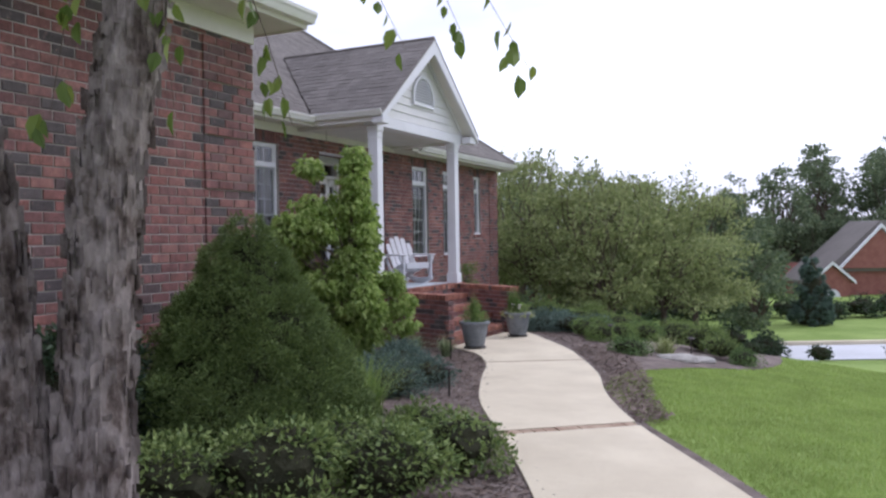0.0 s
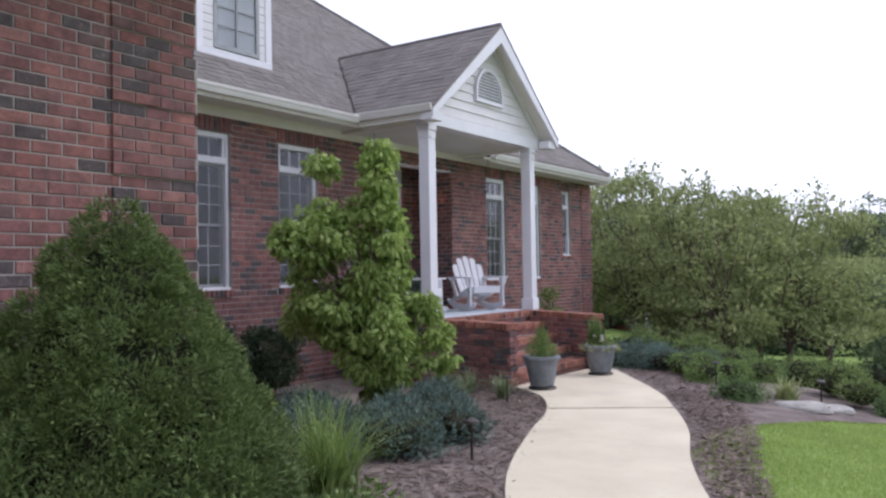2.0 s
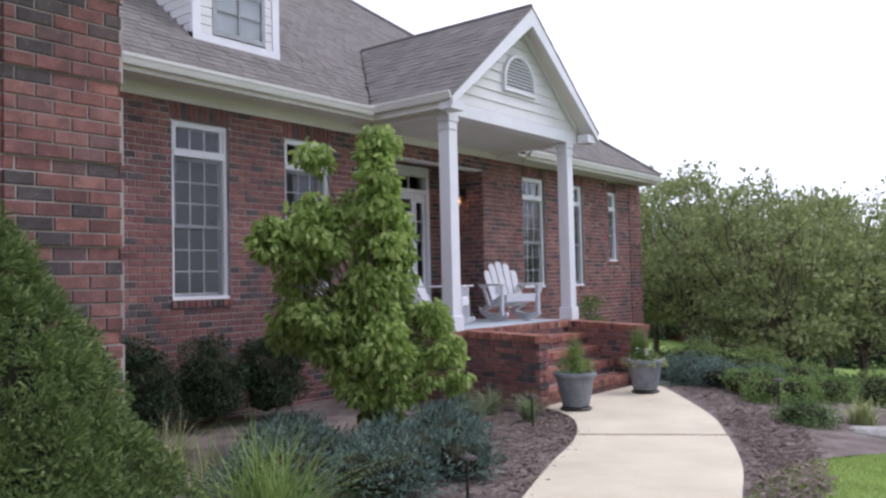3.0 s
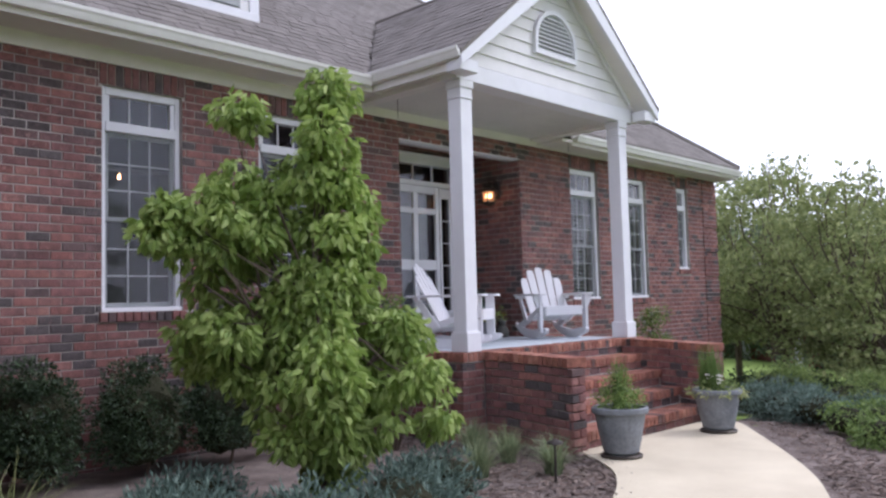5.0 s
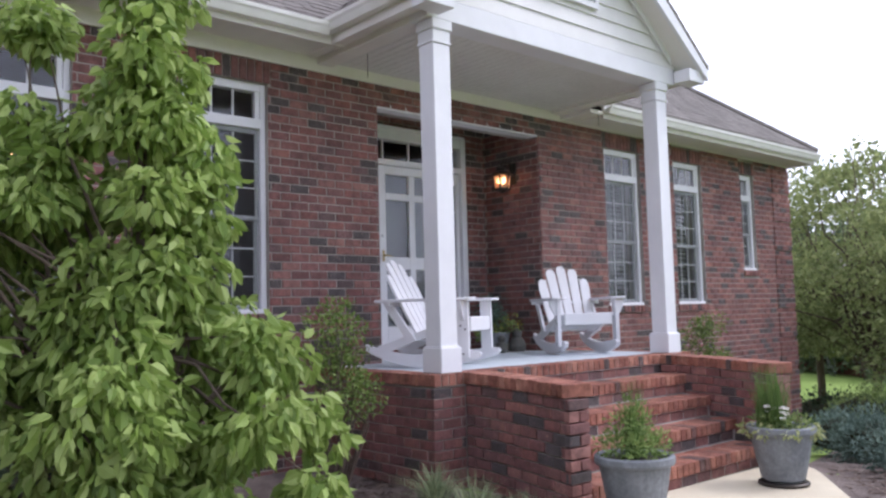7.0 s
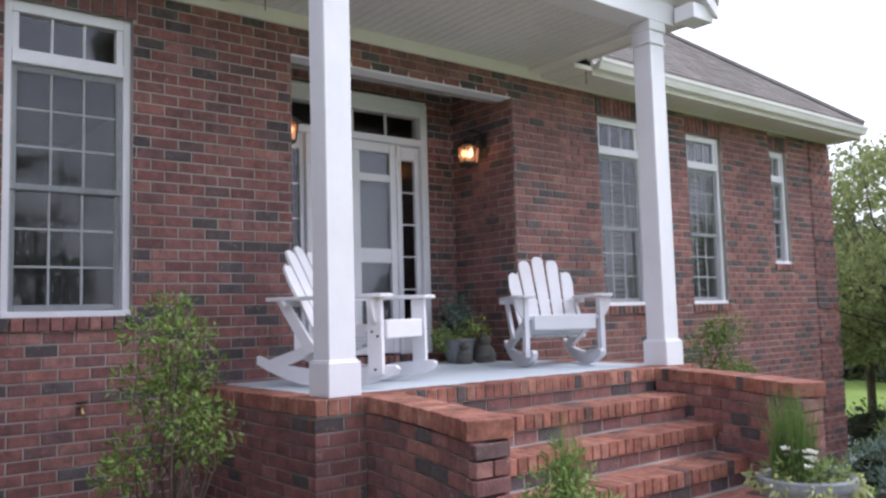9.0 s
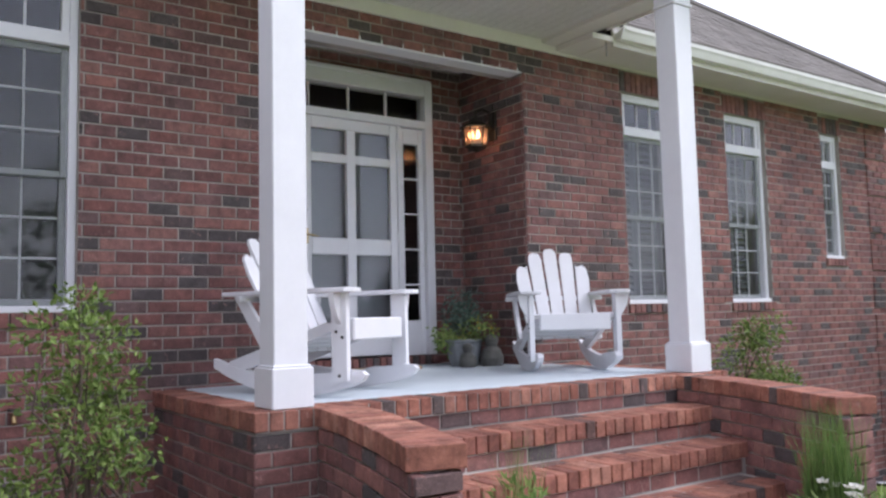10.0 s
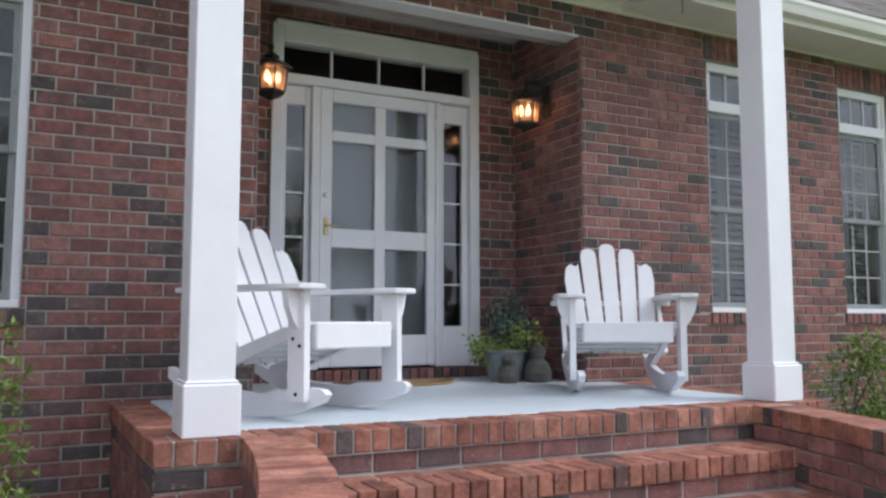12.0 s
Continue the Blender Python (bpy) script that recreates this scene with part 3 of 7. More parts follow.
lay("threshold_course", soldiers(DY0 - RY0, DY1 - RY0, PORCH_Z - RB, DZ0 - 0.004 - RB, rng, 0.068, 0.05), (RX, RY0, RB), (0, 1, 0), (0, 0, 1), (1, 0, 0), wall_recess, lambda a, b: True, 0.1)
lintel = tagged(part("lintel", boxed((F - 0.16, RY0 - 0.0, RZ - 0.002), (F + 0.004, RY1, RZ + 0.045), 0.004), WHITE), "white painted lintel across the entrance recess", "lintel", kind="structure")
tagged(part("ceiling_recess", boxed((RX - 0.2, RY0 - 0.2, 3.74), (F - 0.255, RY1 + 0.2, 3.78)), CEILING), "painted ceiling of the entrance recess", "ceiling", kind="structure")

# ---- unseen rooms behind the glass, coloured near-black for indoor dimness ----
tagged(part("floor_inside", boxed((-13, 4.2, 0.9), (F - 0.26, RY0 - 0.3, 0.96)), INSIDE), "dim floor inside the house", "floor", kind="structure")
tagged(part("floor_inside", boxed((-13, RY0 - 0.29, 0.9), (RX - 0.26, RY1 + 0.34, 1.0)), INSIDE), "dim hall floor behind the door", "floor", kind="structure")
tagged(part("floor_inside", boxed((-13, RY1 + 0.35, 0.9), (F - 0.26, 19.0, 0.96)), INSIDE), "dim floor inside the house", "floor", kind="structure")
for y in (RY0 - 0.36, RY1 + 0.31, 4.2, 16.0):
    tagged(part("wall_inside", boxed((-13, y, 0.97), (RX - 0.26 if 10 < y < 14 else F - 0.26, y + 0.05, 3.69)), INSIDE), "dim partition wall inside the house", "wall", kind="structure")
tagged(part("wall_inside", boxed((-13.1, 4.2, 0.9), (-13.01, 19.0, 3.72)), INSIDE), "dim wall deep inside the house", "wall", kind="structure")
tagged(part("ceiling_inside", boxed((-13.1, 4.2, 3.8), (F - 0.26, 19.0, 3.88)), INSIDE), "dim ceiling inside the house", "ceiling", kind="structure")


# ---- windows ----
def bar(name, lo, hi, mat, parent, bevel=0.004, label=""):
    return part(name, boxed(lo, hi, bevel), mat, parent, label)


def pane(lo, hi, parent):
    ob = part("pane", boxed(lo, hi), GLASS, parent)
    ob.visible_shadow = False
    return ob


def window(number, y0, y1, z0, z1, trans, cols, rows, blinds=False):
    """A tall double-hung window with a transom light, white frame and grey sashes."""
    w = thing("window_%d" % number, "white-framed double-hung window with grey sashes and transom light", "window", kind="structure")
    x1 = F - 0.045
    x0 = x1 - 0.10
    fr = 0.05
    zt = z1 - trans
    bar("window_frame", (x0, y0, z0), (x1, y0 + fr, z1), WHITE, w)
    bar("window_frame", (x0, y1 - fr, z0), (x1, y1, z1), WHITE, w)
    bar("window_frame", (x0, y0 + fr, z1 - 0.075), (x1, y1 - fr, z1), WHITE, w)
    bar("window_frame", (x0, y0 + fr, zt - 0.045), (x1 + 0.012, y1 - fr, zt + 0.045), WHITE, w)
    bar("window_sill", (x0, y0 + 0.002, z0 - 0.001), (x1 + 0.035, y1 - 0.002, z0 + 0.038), WHITE, w)
    a, b = y0 + fr, y1 - fr
    # transom
    t0, t1 = zt + 0.045, z1 - 0.075
    s = 0.045
    bar("transom_sash", (x0 + 0.02, a, t0), (x1 - 0.012, a + s, t1), WHITE, w)
    bar("transom_sash", (x0 + 0.02, b - s, t0), (x1 - 0.012, b, t1), WHITE, w)
    n = cols
    for i in range(n):
        pa, pb = a + s + (b - a - 2 * s) * i / n, a + s + (b - a - 2 * s) * (i + 1) / n
        pane((x1 - 0.045, pa + 0.005, t0 + 0.002), (x1 - 0.041, pb - 0.005, t1 - 0.002), w)
        if i:
            bar("muntin", (x1 - 0.056, pa - 0.007, t0), (x1 - 0.03, pa + 0.007, t1), WHITE, w, 0.002)
    # two sashes
    zm = z0 + 0.04 + (zt - 0.045 - z0 - 0.04) * 0.5
    for lo, hi, dx in ((zm - 0.02, zt - 0.047, 0.028), (z0 + 0.04, zm + 0.02, 0.055)):
        xb, xa = x1 - dx, x1 - dx - 0.026
        st = 0.042
        bar("sash_stile", (xa, a, lo), (xb, a + st, hi), SASH, w)
        bar("sash_stile", (xa, b - st, lo), (xb, b, hi), SASH, w)
        bar("sash_rail", (xa, a + st, lo), (xb, b - st, lo + st), SASH, w)
        bar("sash_rail", (xa, a + st, hi - st), (xb, b - st, hi), SASH, w)
        ga, gb, g0, g1 = a + st, b - st, lo + st, hi - st
        for i in range(cols):
            for j in range(rows):
                pane((xa + 0.010, ga + (gb - ga) * i / cols + 0.004, g0 + (g1 - g0) * j / rows + 0.004), (xa + 0.014, ga + (gb - ga) * (i + 1) / cols - 0.004, g0 + (g1 - g0) * (j + 1) / rows - 0.004), w)
        for i in range(1, cols):
            y = ga + (gb - ga) * i / cols
            bar("muntin", (xa + 0.006, y - 0.007, g0), (xb - 0.004, y + 0.007, g1), MUNTIN, w, 0.002)
        for j in range(1, rows):
            z = g0 + (g1 - g0) * j / rows
            bar("muntin", (xa + 0.005, ga, z - 0.007), (xb - 0.005, gb, z + 0.007), MUNTIN, w, 0.002)
    part("screen", boxed((x1 - 0.016, a + 0.012, z0 + 0.045), (x1 - 0.014, b - 0.012, zt - 0.05)), SCREEN, w, "grey insect screen")
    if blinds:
        sh = thing("window_shutter", "dark grey louvred plantation shutter inside the window", "shutter", "window shutters")
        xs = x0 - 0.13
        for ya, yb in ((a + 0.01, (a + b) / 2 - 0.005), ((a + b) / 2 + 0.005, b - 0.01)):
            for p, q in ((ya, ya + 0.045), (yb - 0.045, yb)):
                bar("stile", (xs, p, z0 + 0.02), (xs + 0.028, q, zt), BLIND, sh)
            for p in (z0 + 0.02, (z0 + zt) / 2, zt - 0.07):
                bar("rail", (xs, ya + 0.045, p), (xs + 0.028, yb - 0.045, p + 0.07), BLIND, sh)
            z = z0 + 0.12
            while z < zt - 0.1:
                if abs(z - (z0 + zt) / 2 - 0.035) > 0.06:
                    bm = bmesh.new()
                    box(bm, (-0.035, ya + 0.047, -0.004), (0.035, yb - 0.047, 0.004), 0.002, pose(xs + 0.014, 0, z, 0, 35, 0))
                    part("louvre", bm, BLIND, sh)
                z += 0.062
    return w


for i, ((a, b, c, d), blinds) in enumerate(zip(WINDOWS, (0, 0, 1, 1, 1))):
    window(i + 1, a, b, c, d, 0.37, 3 if i < 4 else 2, 3, blinds)

# ---- front door with its surround ----
door_frame = thing("door_frame", "white door surround with sidelights and transom", "door surround", kind="structure")
X1 = RX + 0.035
X0 = RX - 0.11
for lo, hi in (((X0, DY0, DZ0), (X1, DY0 + 0.085, DZ1)), ((X0, DY1 - 0.085, DZ0), (X1, DY1, DZ1)), ((X0, DY0 + 0.085, DZ1 - 0.14), (X1, DY1 - 0.085, DZ1)),
               ((X0, DY0 + 0.085, 3.135), (X1 + 0.006, DY1 - 0.085, 3.205)), ((X0, 11.28, DZ0), (X1 - 0.01, 11.345, 3.133)), ((X0, 12.305, DZ0), (X1 - 0.01, 12.345, 3.133))):
    bar("jamb", lo, hi, WHITE, door_frame, 0.006)
bar("jamb", (X0, DY0 + 0.02, DZ1 - 0.02), (X1 + 0.018, DY1 - 0.02, DZ1 + 0.018), WHITE, door_frame, 0.006)
for i in range(4):
    ya, yb = DY0 + 0.085 + (DY1 - DY0 - 0.17) * i / 4, DY0 + 0.085 + (DY1 - DY0 - 0.17) * (i + 1) / 4
    pane((X0 + 0.06, ya + 0.006, 3.207), (X0 + 0.065, yb - 0.006, DZ1 - 0.142), door_frame)
    if i:
        bar("muntin", (X0 + 0.045, ya - 0.008, 3.206), (X0 + 0.082, ya + 0.008, DZ1 - 0.141), WHITE, door_frame, 0.002)
for ya, yb in ((DY0 + 0.085, 11.279), (12.346, DY1 - 0.085)):
    z0, z1 = 1.345, 2.985
    st = 0.05 if yb - ya > 0.23 else 0.042
    sl = thing("sidelight", "narrow white sidelight window with five panes beside the door", "window", "sidelights")
    bar("stile", (X0 + 0.04, ya, DZ0), (X0 + 0.09, ya + st, 3.13), WHITE, sl)
    bar("stile", (X0 + 0.04, yb - st, DZ0), (X0 + 0.09, yb, 3.13), WHITE, sl)
    bar("rail", (X0 + 0.04, ya + st, DZ0), (X0 + 0.09, yb - st, z0), WHITE, sl)
    bar("rail", (X0 + 0.04, ya + st, z1), (X0 + 0.09, yb - st, 3.13), WHITE, sl)
    for i in range(5):
        za, zb = z0 + (z1 - z0) * i / 5, z0 + (z1 - z0) * (i + 1) / 5
        pane((X0 + 0.062, ya + st, za + 0.004), (X0 + 0.067, yb - st, zb - 0.004), sl)
        if i:
            bar("muntin", (X0 + 0.05, ya + st, za - 0.007), (X0 + 0.08, yb - st, za + 0.007), WHITE, sl, 0.002)

door_1 = thing("door_1", "closed white storm door with six glass panels and brass handle", "door", kind="structure")
ya, yb, z0, z1 = 11.348, 12.302, 1.045, 3.132
xa, xb = X1 - 0.075, X1 - 0.022
st = 0.095
for lo, hi in (((xa, ya, z0), (xb, ya + st, z1)), ((xa, yb - 0.072, z0), (xb, yb, z1)), ((xa, 11.785, z0 + 0.235), (xb, 11.875, z1 - 0.1))):
    bar("stile", lo, hi, WHITE, door_1, 0.006)
for lo, hi in ((z0, z0 + 0.235), (1.93, 2.075), (2.735, 2.815), (z1 - 0.1, z1)):
    bar("rail", (xa, ya + st, lo), (xb - 0.002, yb - 0.072, hi), WHITE, door_1, 0.006)
for lo, hi in ((z0 + 0.235, 1.93), (2.075, 2.735), (2.815, z1 - 0.1)):
    for p, q in ((ya + st, 11.784), (11.876, yb - 0.072)):
        pane((xa + 0.02, p, lo), (xa + 0.025, q, hi), door_1)
for z in (1.32, 2.1, 2.95):
    bar("hinge", (xb - 0.004, yb - 0.012, z - 0.05), (xb + 0.008, yb + 0.006, z + 0.05), WHITE, door_1, 0.003, "white hinge")
bm = bmesh.new()
box(bm, (xb, ya + 0.03, 2.02), (xb + 0.010, ya + 0.062, 2.15), 0.005)
tube(bm, [(xb + 0.008, ya + 0.046, 2.09), (xb + 0.045, ya + 0.046, 2.09), (xb + 0.05, ya + 0.075, 2.088), (xb + 0.045, ya + 0.13, 2.08)], [0.009, 0.009, 0.008, 0.006], 8)
part("handle", bm, BRASS, door_1, "brass lever handle")
bm = bmesh.new()
lathe(bm, [(0.022, 0), (0.022, 0.012), (0.012, 0.02)], 14)
bmesh.ops.transform(bm, matrix=pose(xb, ya + 0.046, 2.32, 0, 90, 0), verts=bm.verts)
part("lock", bm, WHITE, door_1, "white lock cylinder")
inner = thing("door_2", "dark closed inner door behind the storm door", "door", kind="structure")
bar("leaf", (X0 - 0.06, 11.36, DZ0), (X0 - 0.01, 12.29, 3.13), mottled("grey_inner_door", (0.17, 0.17, 0.18), (0.23, 0.23, 0.24), 1, 20, 0.5, 0.05), inner, 0.004)

# ---- eaves, porch roof and main roof ----
EX, EZ, PITCH = -6.89, 3.93, 0.79           # main eave line and roof pitch
GX0, GY0, GY1, GYM, GZ0, GZ1 = -5.50, 9.73, 13.68, 11.705, 3.95, 5.565     # porch gable roof
YE = 19.36
rng = random.Random(23)
frieze = tagged(part("frieze", boxed((F + 0.001, 4.14, TOP - 0.002), (F + 0.03, Y1 + 0.03, 3.90), 0.003), TRIM), "cream painted frieze board under the eaves", "trim", kind="structure")
tagged(part("soffit", boxed((F + 0.031, 13.685, 3.745), (EX - 0.06, YE - 0.06, 3.77)), TRIM), "cream painted soffit under the eaves", "trim", kind="structure")
soffit = tagged(part("soffit", boxed((F + 0.031, 4.14, 3.87), (EX - 0.06, GYM - 0.001, 3.895)), TRIM), "cream painted soffit under the eaves", "trim", kind="structure")
tagged(part("soffit", boxed((F + 0.031, 13.432, 3.752), (EX - 0.034, 13.684, 3.799)), TRIM), "cream painted soffit beside the porch", "trim", kind="structure")
tagged(part("fascia", boxed((EX - 0.06, 13.685, 3.715), (EX - 0.035, YE - 0.06, 3.91), 0.002), TRIM), "cream fascia board along the eaves", "trim", kind="structure")
fascia = tagged(part("fascia", boxed((EX - 0.06, 4.14, 3.84), (EX - 0.035, GYM - 0.001, 3.955), 0.002), TRIM), "cream fascia board along the eaves", "trim", kind="structure")
tagged(part("soffit", boxed((-12, Y1 + 0.031, 3.745), (F + 0.03, YE - 0.061, 3.77)), TRIM), "cream painted soffit at the house end", "trim", kind="structure")
tagged(part("fascia", boxed((-12, YE - 0.06, 3.715), (EX - 0.036, YE - 0.035, 3.91), 0.002), TRIM), "cream fascia board at the house end", "trim", kind="structure")
PROFILE = [(0, 0), (0.075, 0.0), (0.085, 0.02), (0.10, 0.055), (0.115, 0.075), (0.12, 0.105), (0.105, 0.105), (0.10, 0.08), (0.015, 0.06), (0, 0.105)]


def gutter(label, p0, p1, out):
    """A moulded gutter between two points; out is the way it faces."""
    p0, p1, out = Vector(p0), Vector(p1), Vector(out)
    bm = bmesh.new()
    rings = [[bm.verts.new(p + out * a + Vector((0, 0, b))) for a, b in PROFILE] for p in (p0, p1)]
    k = len(PROFILE)
    for i in range(k):
        bm.faces.new((rings[0][i], rings[0][(i + 1) % k], rings[1][(i + 1) % k], rings[1][i]))
    bm.faces.new(rings[0][::-1])
    bm.faces.new(rings[1])
    return tagged(part("gutter", bm, GUTTER), label, "gutter", "gutters")


gutter("white moulded metal gutter along the main eaves", (EX - 0.034, 4.75, 3.89), (EX - 0.034, GY0 - 0.02, 3.89), (1, 0, 0))
gutter("white moulded metal gutter along the main eaves", (EX - 0.034, GY1 + 0.02, 3.765), (EX - 0.034, YE - 0.04, 3.765), (1, 0, 0))
gutter("white moulded metal gutter along the porch eaves", (EX - 0.04, GY0 + 0.055, 3.925), (GX0 - 0.02, GY0 + 0.055, 3.925), (0, -1, 0))
gutter("white moulded metal gutter along the porch eaves", (EX - 0.04, GY1 - 0.055, 3.925), (GX0 - 0.02, GY1 - 0.055, 3.925), (0, 1, 0))

_tabs = {}


def shingles(parent, origin, u, s, n, inside, ulen, slen, single=False, course=0.14, tab=0.21):
    """Overlapping shingle tabs up a slope; inside(u, s) bounds it."""
    origin, u, s, n = (np.array(a, float) / (np.linalg.norm(a) if i else 1) for i, a in enumerate((origin, u, s, n)))
    verts, faces = [], []
    for r in range(int(slen / course)):
        off = rng.uniform(0, tab)
        k = -1
        while k * tab + off < ulen:
            a, w = k * tab + off, tab - 0.008
            k += 1
            q = r * course
            if a < 0.0:
                a, w = 0.0, w + a
            w = round(w, 2)
            if w < 0.06:
                continue
            if not (inside(a + 0.03, q + course * 0.5) and inside(a + w - 0.03, q + course * 0.5)):
                continue
            lift = rng.choice((0.006, 0.008, 0.011))
            L = course + 0.03
            c = [(0, 0, lift), (w, 0, lift), (w, L, 0.001), (0, L, 0.001), (0, 0, 0), (w, 0, 0)]
            f = [(0, 1, 2, 3), (4, 5, 1, 0), (0, 3, 4), (1, 5, 2)]
            if single:
                if (lift, w) not in _tabs:
                    me = bpy.data.meshes.new("shingle")
                    me.from_pydata(c, [], f)
                    me.materials.append(SHINGLE)
                    _tabs[lift, w] = me
                ob = new("shingle", _tabs[lift, w])
                ob.parent = parent
                ob.matrix_basis = Matrix.Translation(origin + u * a + s * q) @ Matrix([list(x) for x in np.array([u, s, n]).T]).to_4x4()
            else:
                b = len(verts)
                verts += [origin + u * (a + x) + s * (q + y) + n * z for x, y, z in c]
                faces += [tuple(i + b for i in t) for t in f]
    if verts:
        tagged(raw("shingles", verts, faces, SHINGLE, parent), kind="stuff")


def slab(name, pts, drop, mat, parent=None):
    """A flat roof panel with thickness below its top."""
    v = [tuple(p) for p in pts] + [(p[0], p[1], p[2] - drop) for p in pts]
    k = len(pts)
    return raw(name, v, [tuple(range(k)), tuple(range(2 * k - 1, k - 1, -1))] + [(i, k + i, k + (i + 1) % k, (i + 1) % k) for i in range(k)], mat, parent)


RUN = 5.3
RXT, RZT = EX - RUN, EZ + RUN * PITCH        # main ridge
roof = thing("main_roof", "weathered grey-brown asphalt shingle hip roof", "roof", kind="structure")
XV = EX - (GZ1 - EZ) / PITCH                 # where the porch ridge meets the main slope
slab("deck", [(EX, 3.2, EZ), (EX, GY0, EZ), (XV, GYM, GZ1), (EX, GY1, EZ), (EX, YE, EZ), (RXT, YE - RUN, RZT), (RXT, 3.2, RZT)], 0.03, SHINGLE, roof)
slab("deck", [(EX, YE, EZ), (EX - 2 * RUN, YE, EZ), (RXT, YE - RUN, RZT)], 0.03, SHINGLE, roof)
slab("deck", [(EX - 2 * RUN, YE, EZ), (EX - 2 * RUN, 3.2, EZ), (RXT, 3.2, RZT), (RXT, YE - RUN, RZT)], 0.03, SHINGLE, roof)
cosm = math.hypot(1, PITCH)


def on_main(u, s):
    x, y = EX - s / cosm, 4.0 + u
    z = EZ + (EX - x) * PITCH
    if y > YE - (EX - x) or x < RXT:
        return False
    if z < GZ1 and abs(y - GYM) < (GZ1 - z) / (GZ1 - GZ0) * (GYM - GY0):
        return False
    return not (7.5 < y < 8.96 and -10.5 < x < -7.74)


shingles(roof, (EX, 4.0, EZ + 0.002), (0, 1, 0), (-1, 0, PITCH), (PITCH, 0, 1), on_main, YE - 4.0, RUN * cosm)
bm = bmesh.new()
tube(bm, [(EX, YE, EZ + 0.01), (RXT, YE - RUN, RZT + 0.01)], [0.05, 0.05], 6)
part("hip_cap", bm, SHINGLE, roof)

porch_roof = thing("porch_roof", "gabled porch roof with white pediment and grey-brown shingles", "roof", kind="structure")
PP = (GZ1 - GZ0) / (GYM - GY0)
cosp = math.hypot(1, PP)
for sgn, y0 in ((1, GY0), (-1, GY1)):
    pts = [(GX0, y0, GZ0 + 0.04), (EX, y0, GZ0 + 0.04), (XV, GYM, GZ1 + 0.04), (GX0, GYM, GZ1 + 0.04)]
    slab("deck", pts, 0.035, SHINGLE, porch_roof)
    inside = lambda u, s: u > -0.01 and GX0 - u > EX - (s / cosp) / (GYM - GY0) * (EX - XV) and s / cosp < GYM - GY0
    shingles(porch_roof, (GX0, y0, GZ0 + 0.042), (-1, 0, 0), (0, sgn, PP), (0, -sgn * PP, 1), inside, GX0 - XV, (GYM - GY0) * cosp, single=sgn > 0)
bm = bmesh.new()
tube(bm, [(GX0 - 0.01, GYM, GZ1 + 0.045), (XV, GYM, GZ1 + 0.045)], [0.035, 0.035], 6)
part("ridge_cap", bm, SHINGLE, porch_roof)
# rake boards, their soffits and eave returns
GW = -5.80                                   # the pediment's wall
for sgn, y0 in ((1, GY0), (-1, GY1)):
    bm = bmesh.new()
    d = 0.20
    prism(bm, [(y0, GZ0 - 0.0), (GYM, GZ1 + 0.0), (GYM, GZ1 - d * 1.25), (y0, GZ0 - d * 0.55)], GX0 - 0.045, GX0 - 0.005)
    part("rake_board", bm, WHITE, porch_roof)
    bm = bmesh.new()
    prism(bm, [(y0 + sgn * 0.06, GZ0 - 0.03), (GYM, GZ1 - 0.075), (GYM, GZ1 - 0.11), (y0 + sgn * 0.06, GZ0 - 0.065)], GW + 0.001, GX0 - 0.046)
    part("rake_soffit", bm, TRIM, porch_roof)
    bm = bmesh.new()
    box(bm, (GW + 0.06, min(y0 + sgn * 0.02, y0 + sgn * 0.30), 3.81), (GX0 - 0.046, max(y0 + sgn * 0.02, y0 + sgn * 0.30), 3.94), 0.004)
    part("eave_return", bm, WHITE, porch_roof)
    box_side = boxed((EX - 0.03, min(y0 + sgn * 0.056, y0 + sgn * 0.075), 3.84), (GX0 - 0.047, max(y0 + sgn * 0.056, y0 + sgn * 0.075), 4.0), 0.002)
    part("fascia", box_side, TRIM, porch_roof)
    part("side_soffit", boxed((F + 0.032, min(y0 + sgn * 0.076, y0 + sgn * 0.24), 3.86), (GW + 0.0, max(y0 + sgn * 0.076, y0 + sgn * 0.24), 3.88)), TRIM, porch_roof)
# pediment siding, each board a piece
z = 3.99
while z < GZ1 - 0.16:
    h = 0.15
    half0 = (GZ1 - 0.05 - z) / PP
    half1 = max((GZ1 - 0.05 - z - h) / PP, 0.01)
    bm = bmesh.new()
    a = [bm.verts.new(p) for p in ((GW + 0.022, GYM - half0, z), (GW + 0.022, GYM + half0, z), (GW + 0.004, GYM + half1, z + h), (GW + 0.004, GYM - half1, z + h))]
    b = [bm.verts.new(p) for p in ((GW - 0.01, GYM - half0, z), (GW - 0.01, GYM + half0, z), (GW - 0.012, GYM + half1, z + h), (GW - 0.012, GYM - half1, z + h))]
    bm.faces.new(a)
    bm.faces.new(b[::-1])
    for i in range(4):
        bm.faces.new((a[i], b[i], b[(i + 1) % 4], a[(i + 1) % 4]))
    part("board", bm, SIDING, porch_roof)
    z += h
for sgn in (1, -1):     # inner moulding along the pediment's slopes
    bm = bmesh.new()
    y0 = GYM - sgn * (GYM - GY0)
    y9 = y0 + sgn * 0.32
    zz = GZ0 + 0.32 * PP
    prism(bm, [(y9, zz - 0.08), (GYM, GZ1 - 0.08), (GYM, GZ1 - 0.19), (y9, zz - 0.19)], GW + 0.023, GW + 0.05)
    part("moulding", bm, WHITE, porch_roof)
beam = part("beam", boxed((GW - 0.2, 9.93, 3.80), (GW + 0.03, 13.43, 3.985), 0.004), WHITE, porch_roof)
part("side_beam", boxed((F + 0.031, 9.93, 3.80), (GW - 0.201, 10.1, 3.98), 0.004), TRIM, porch_roof)
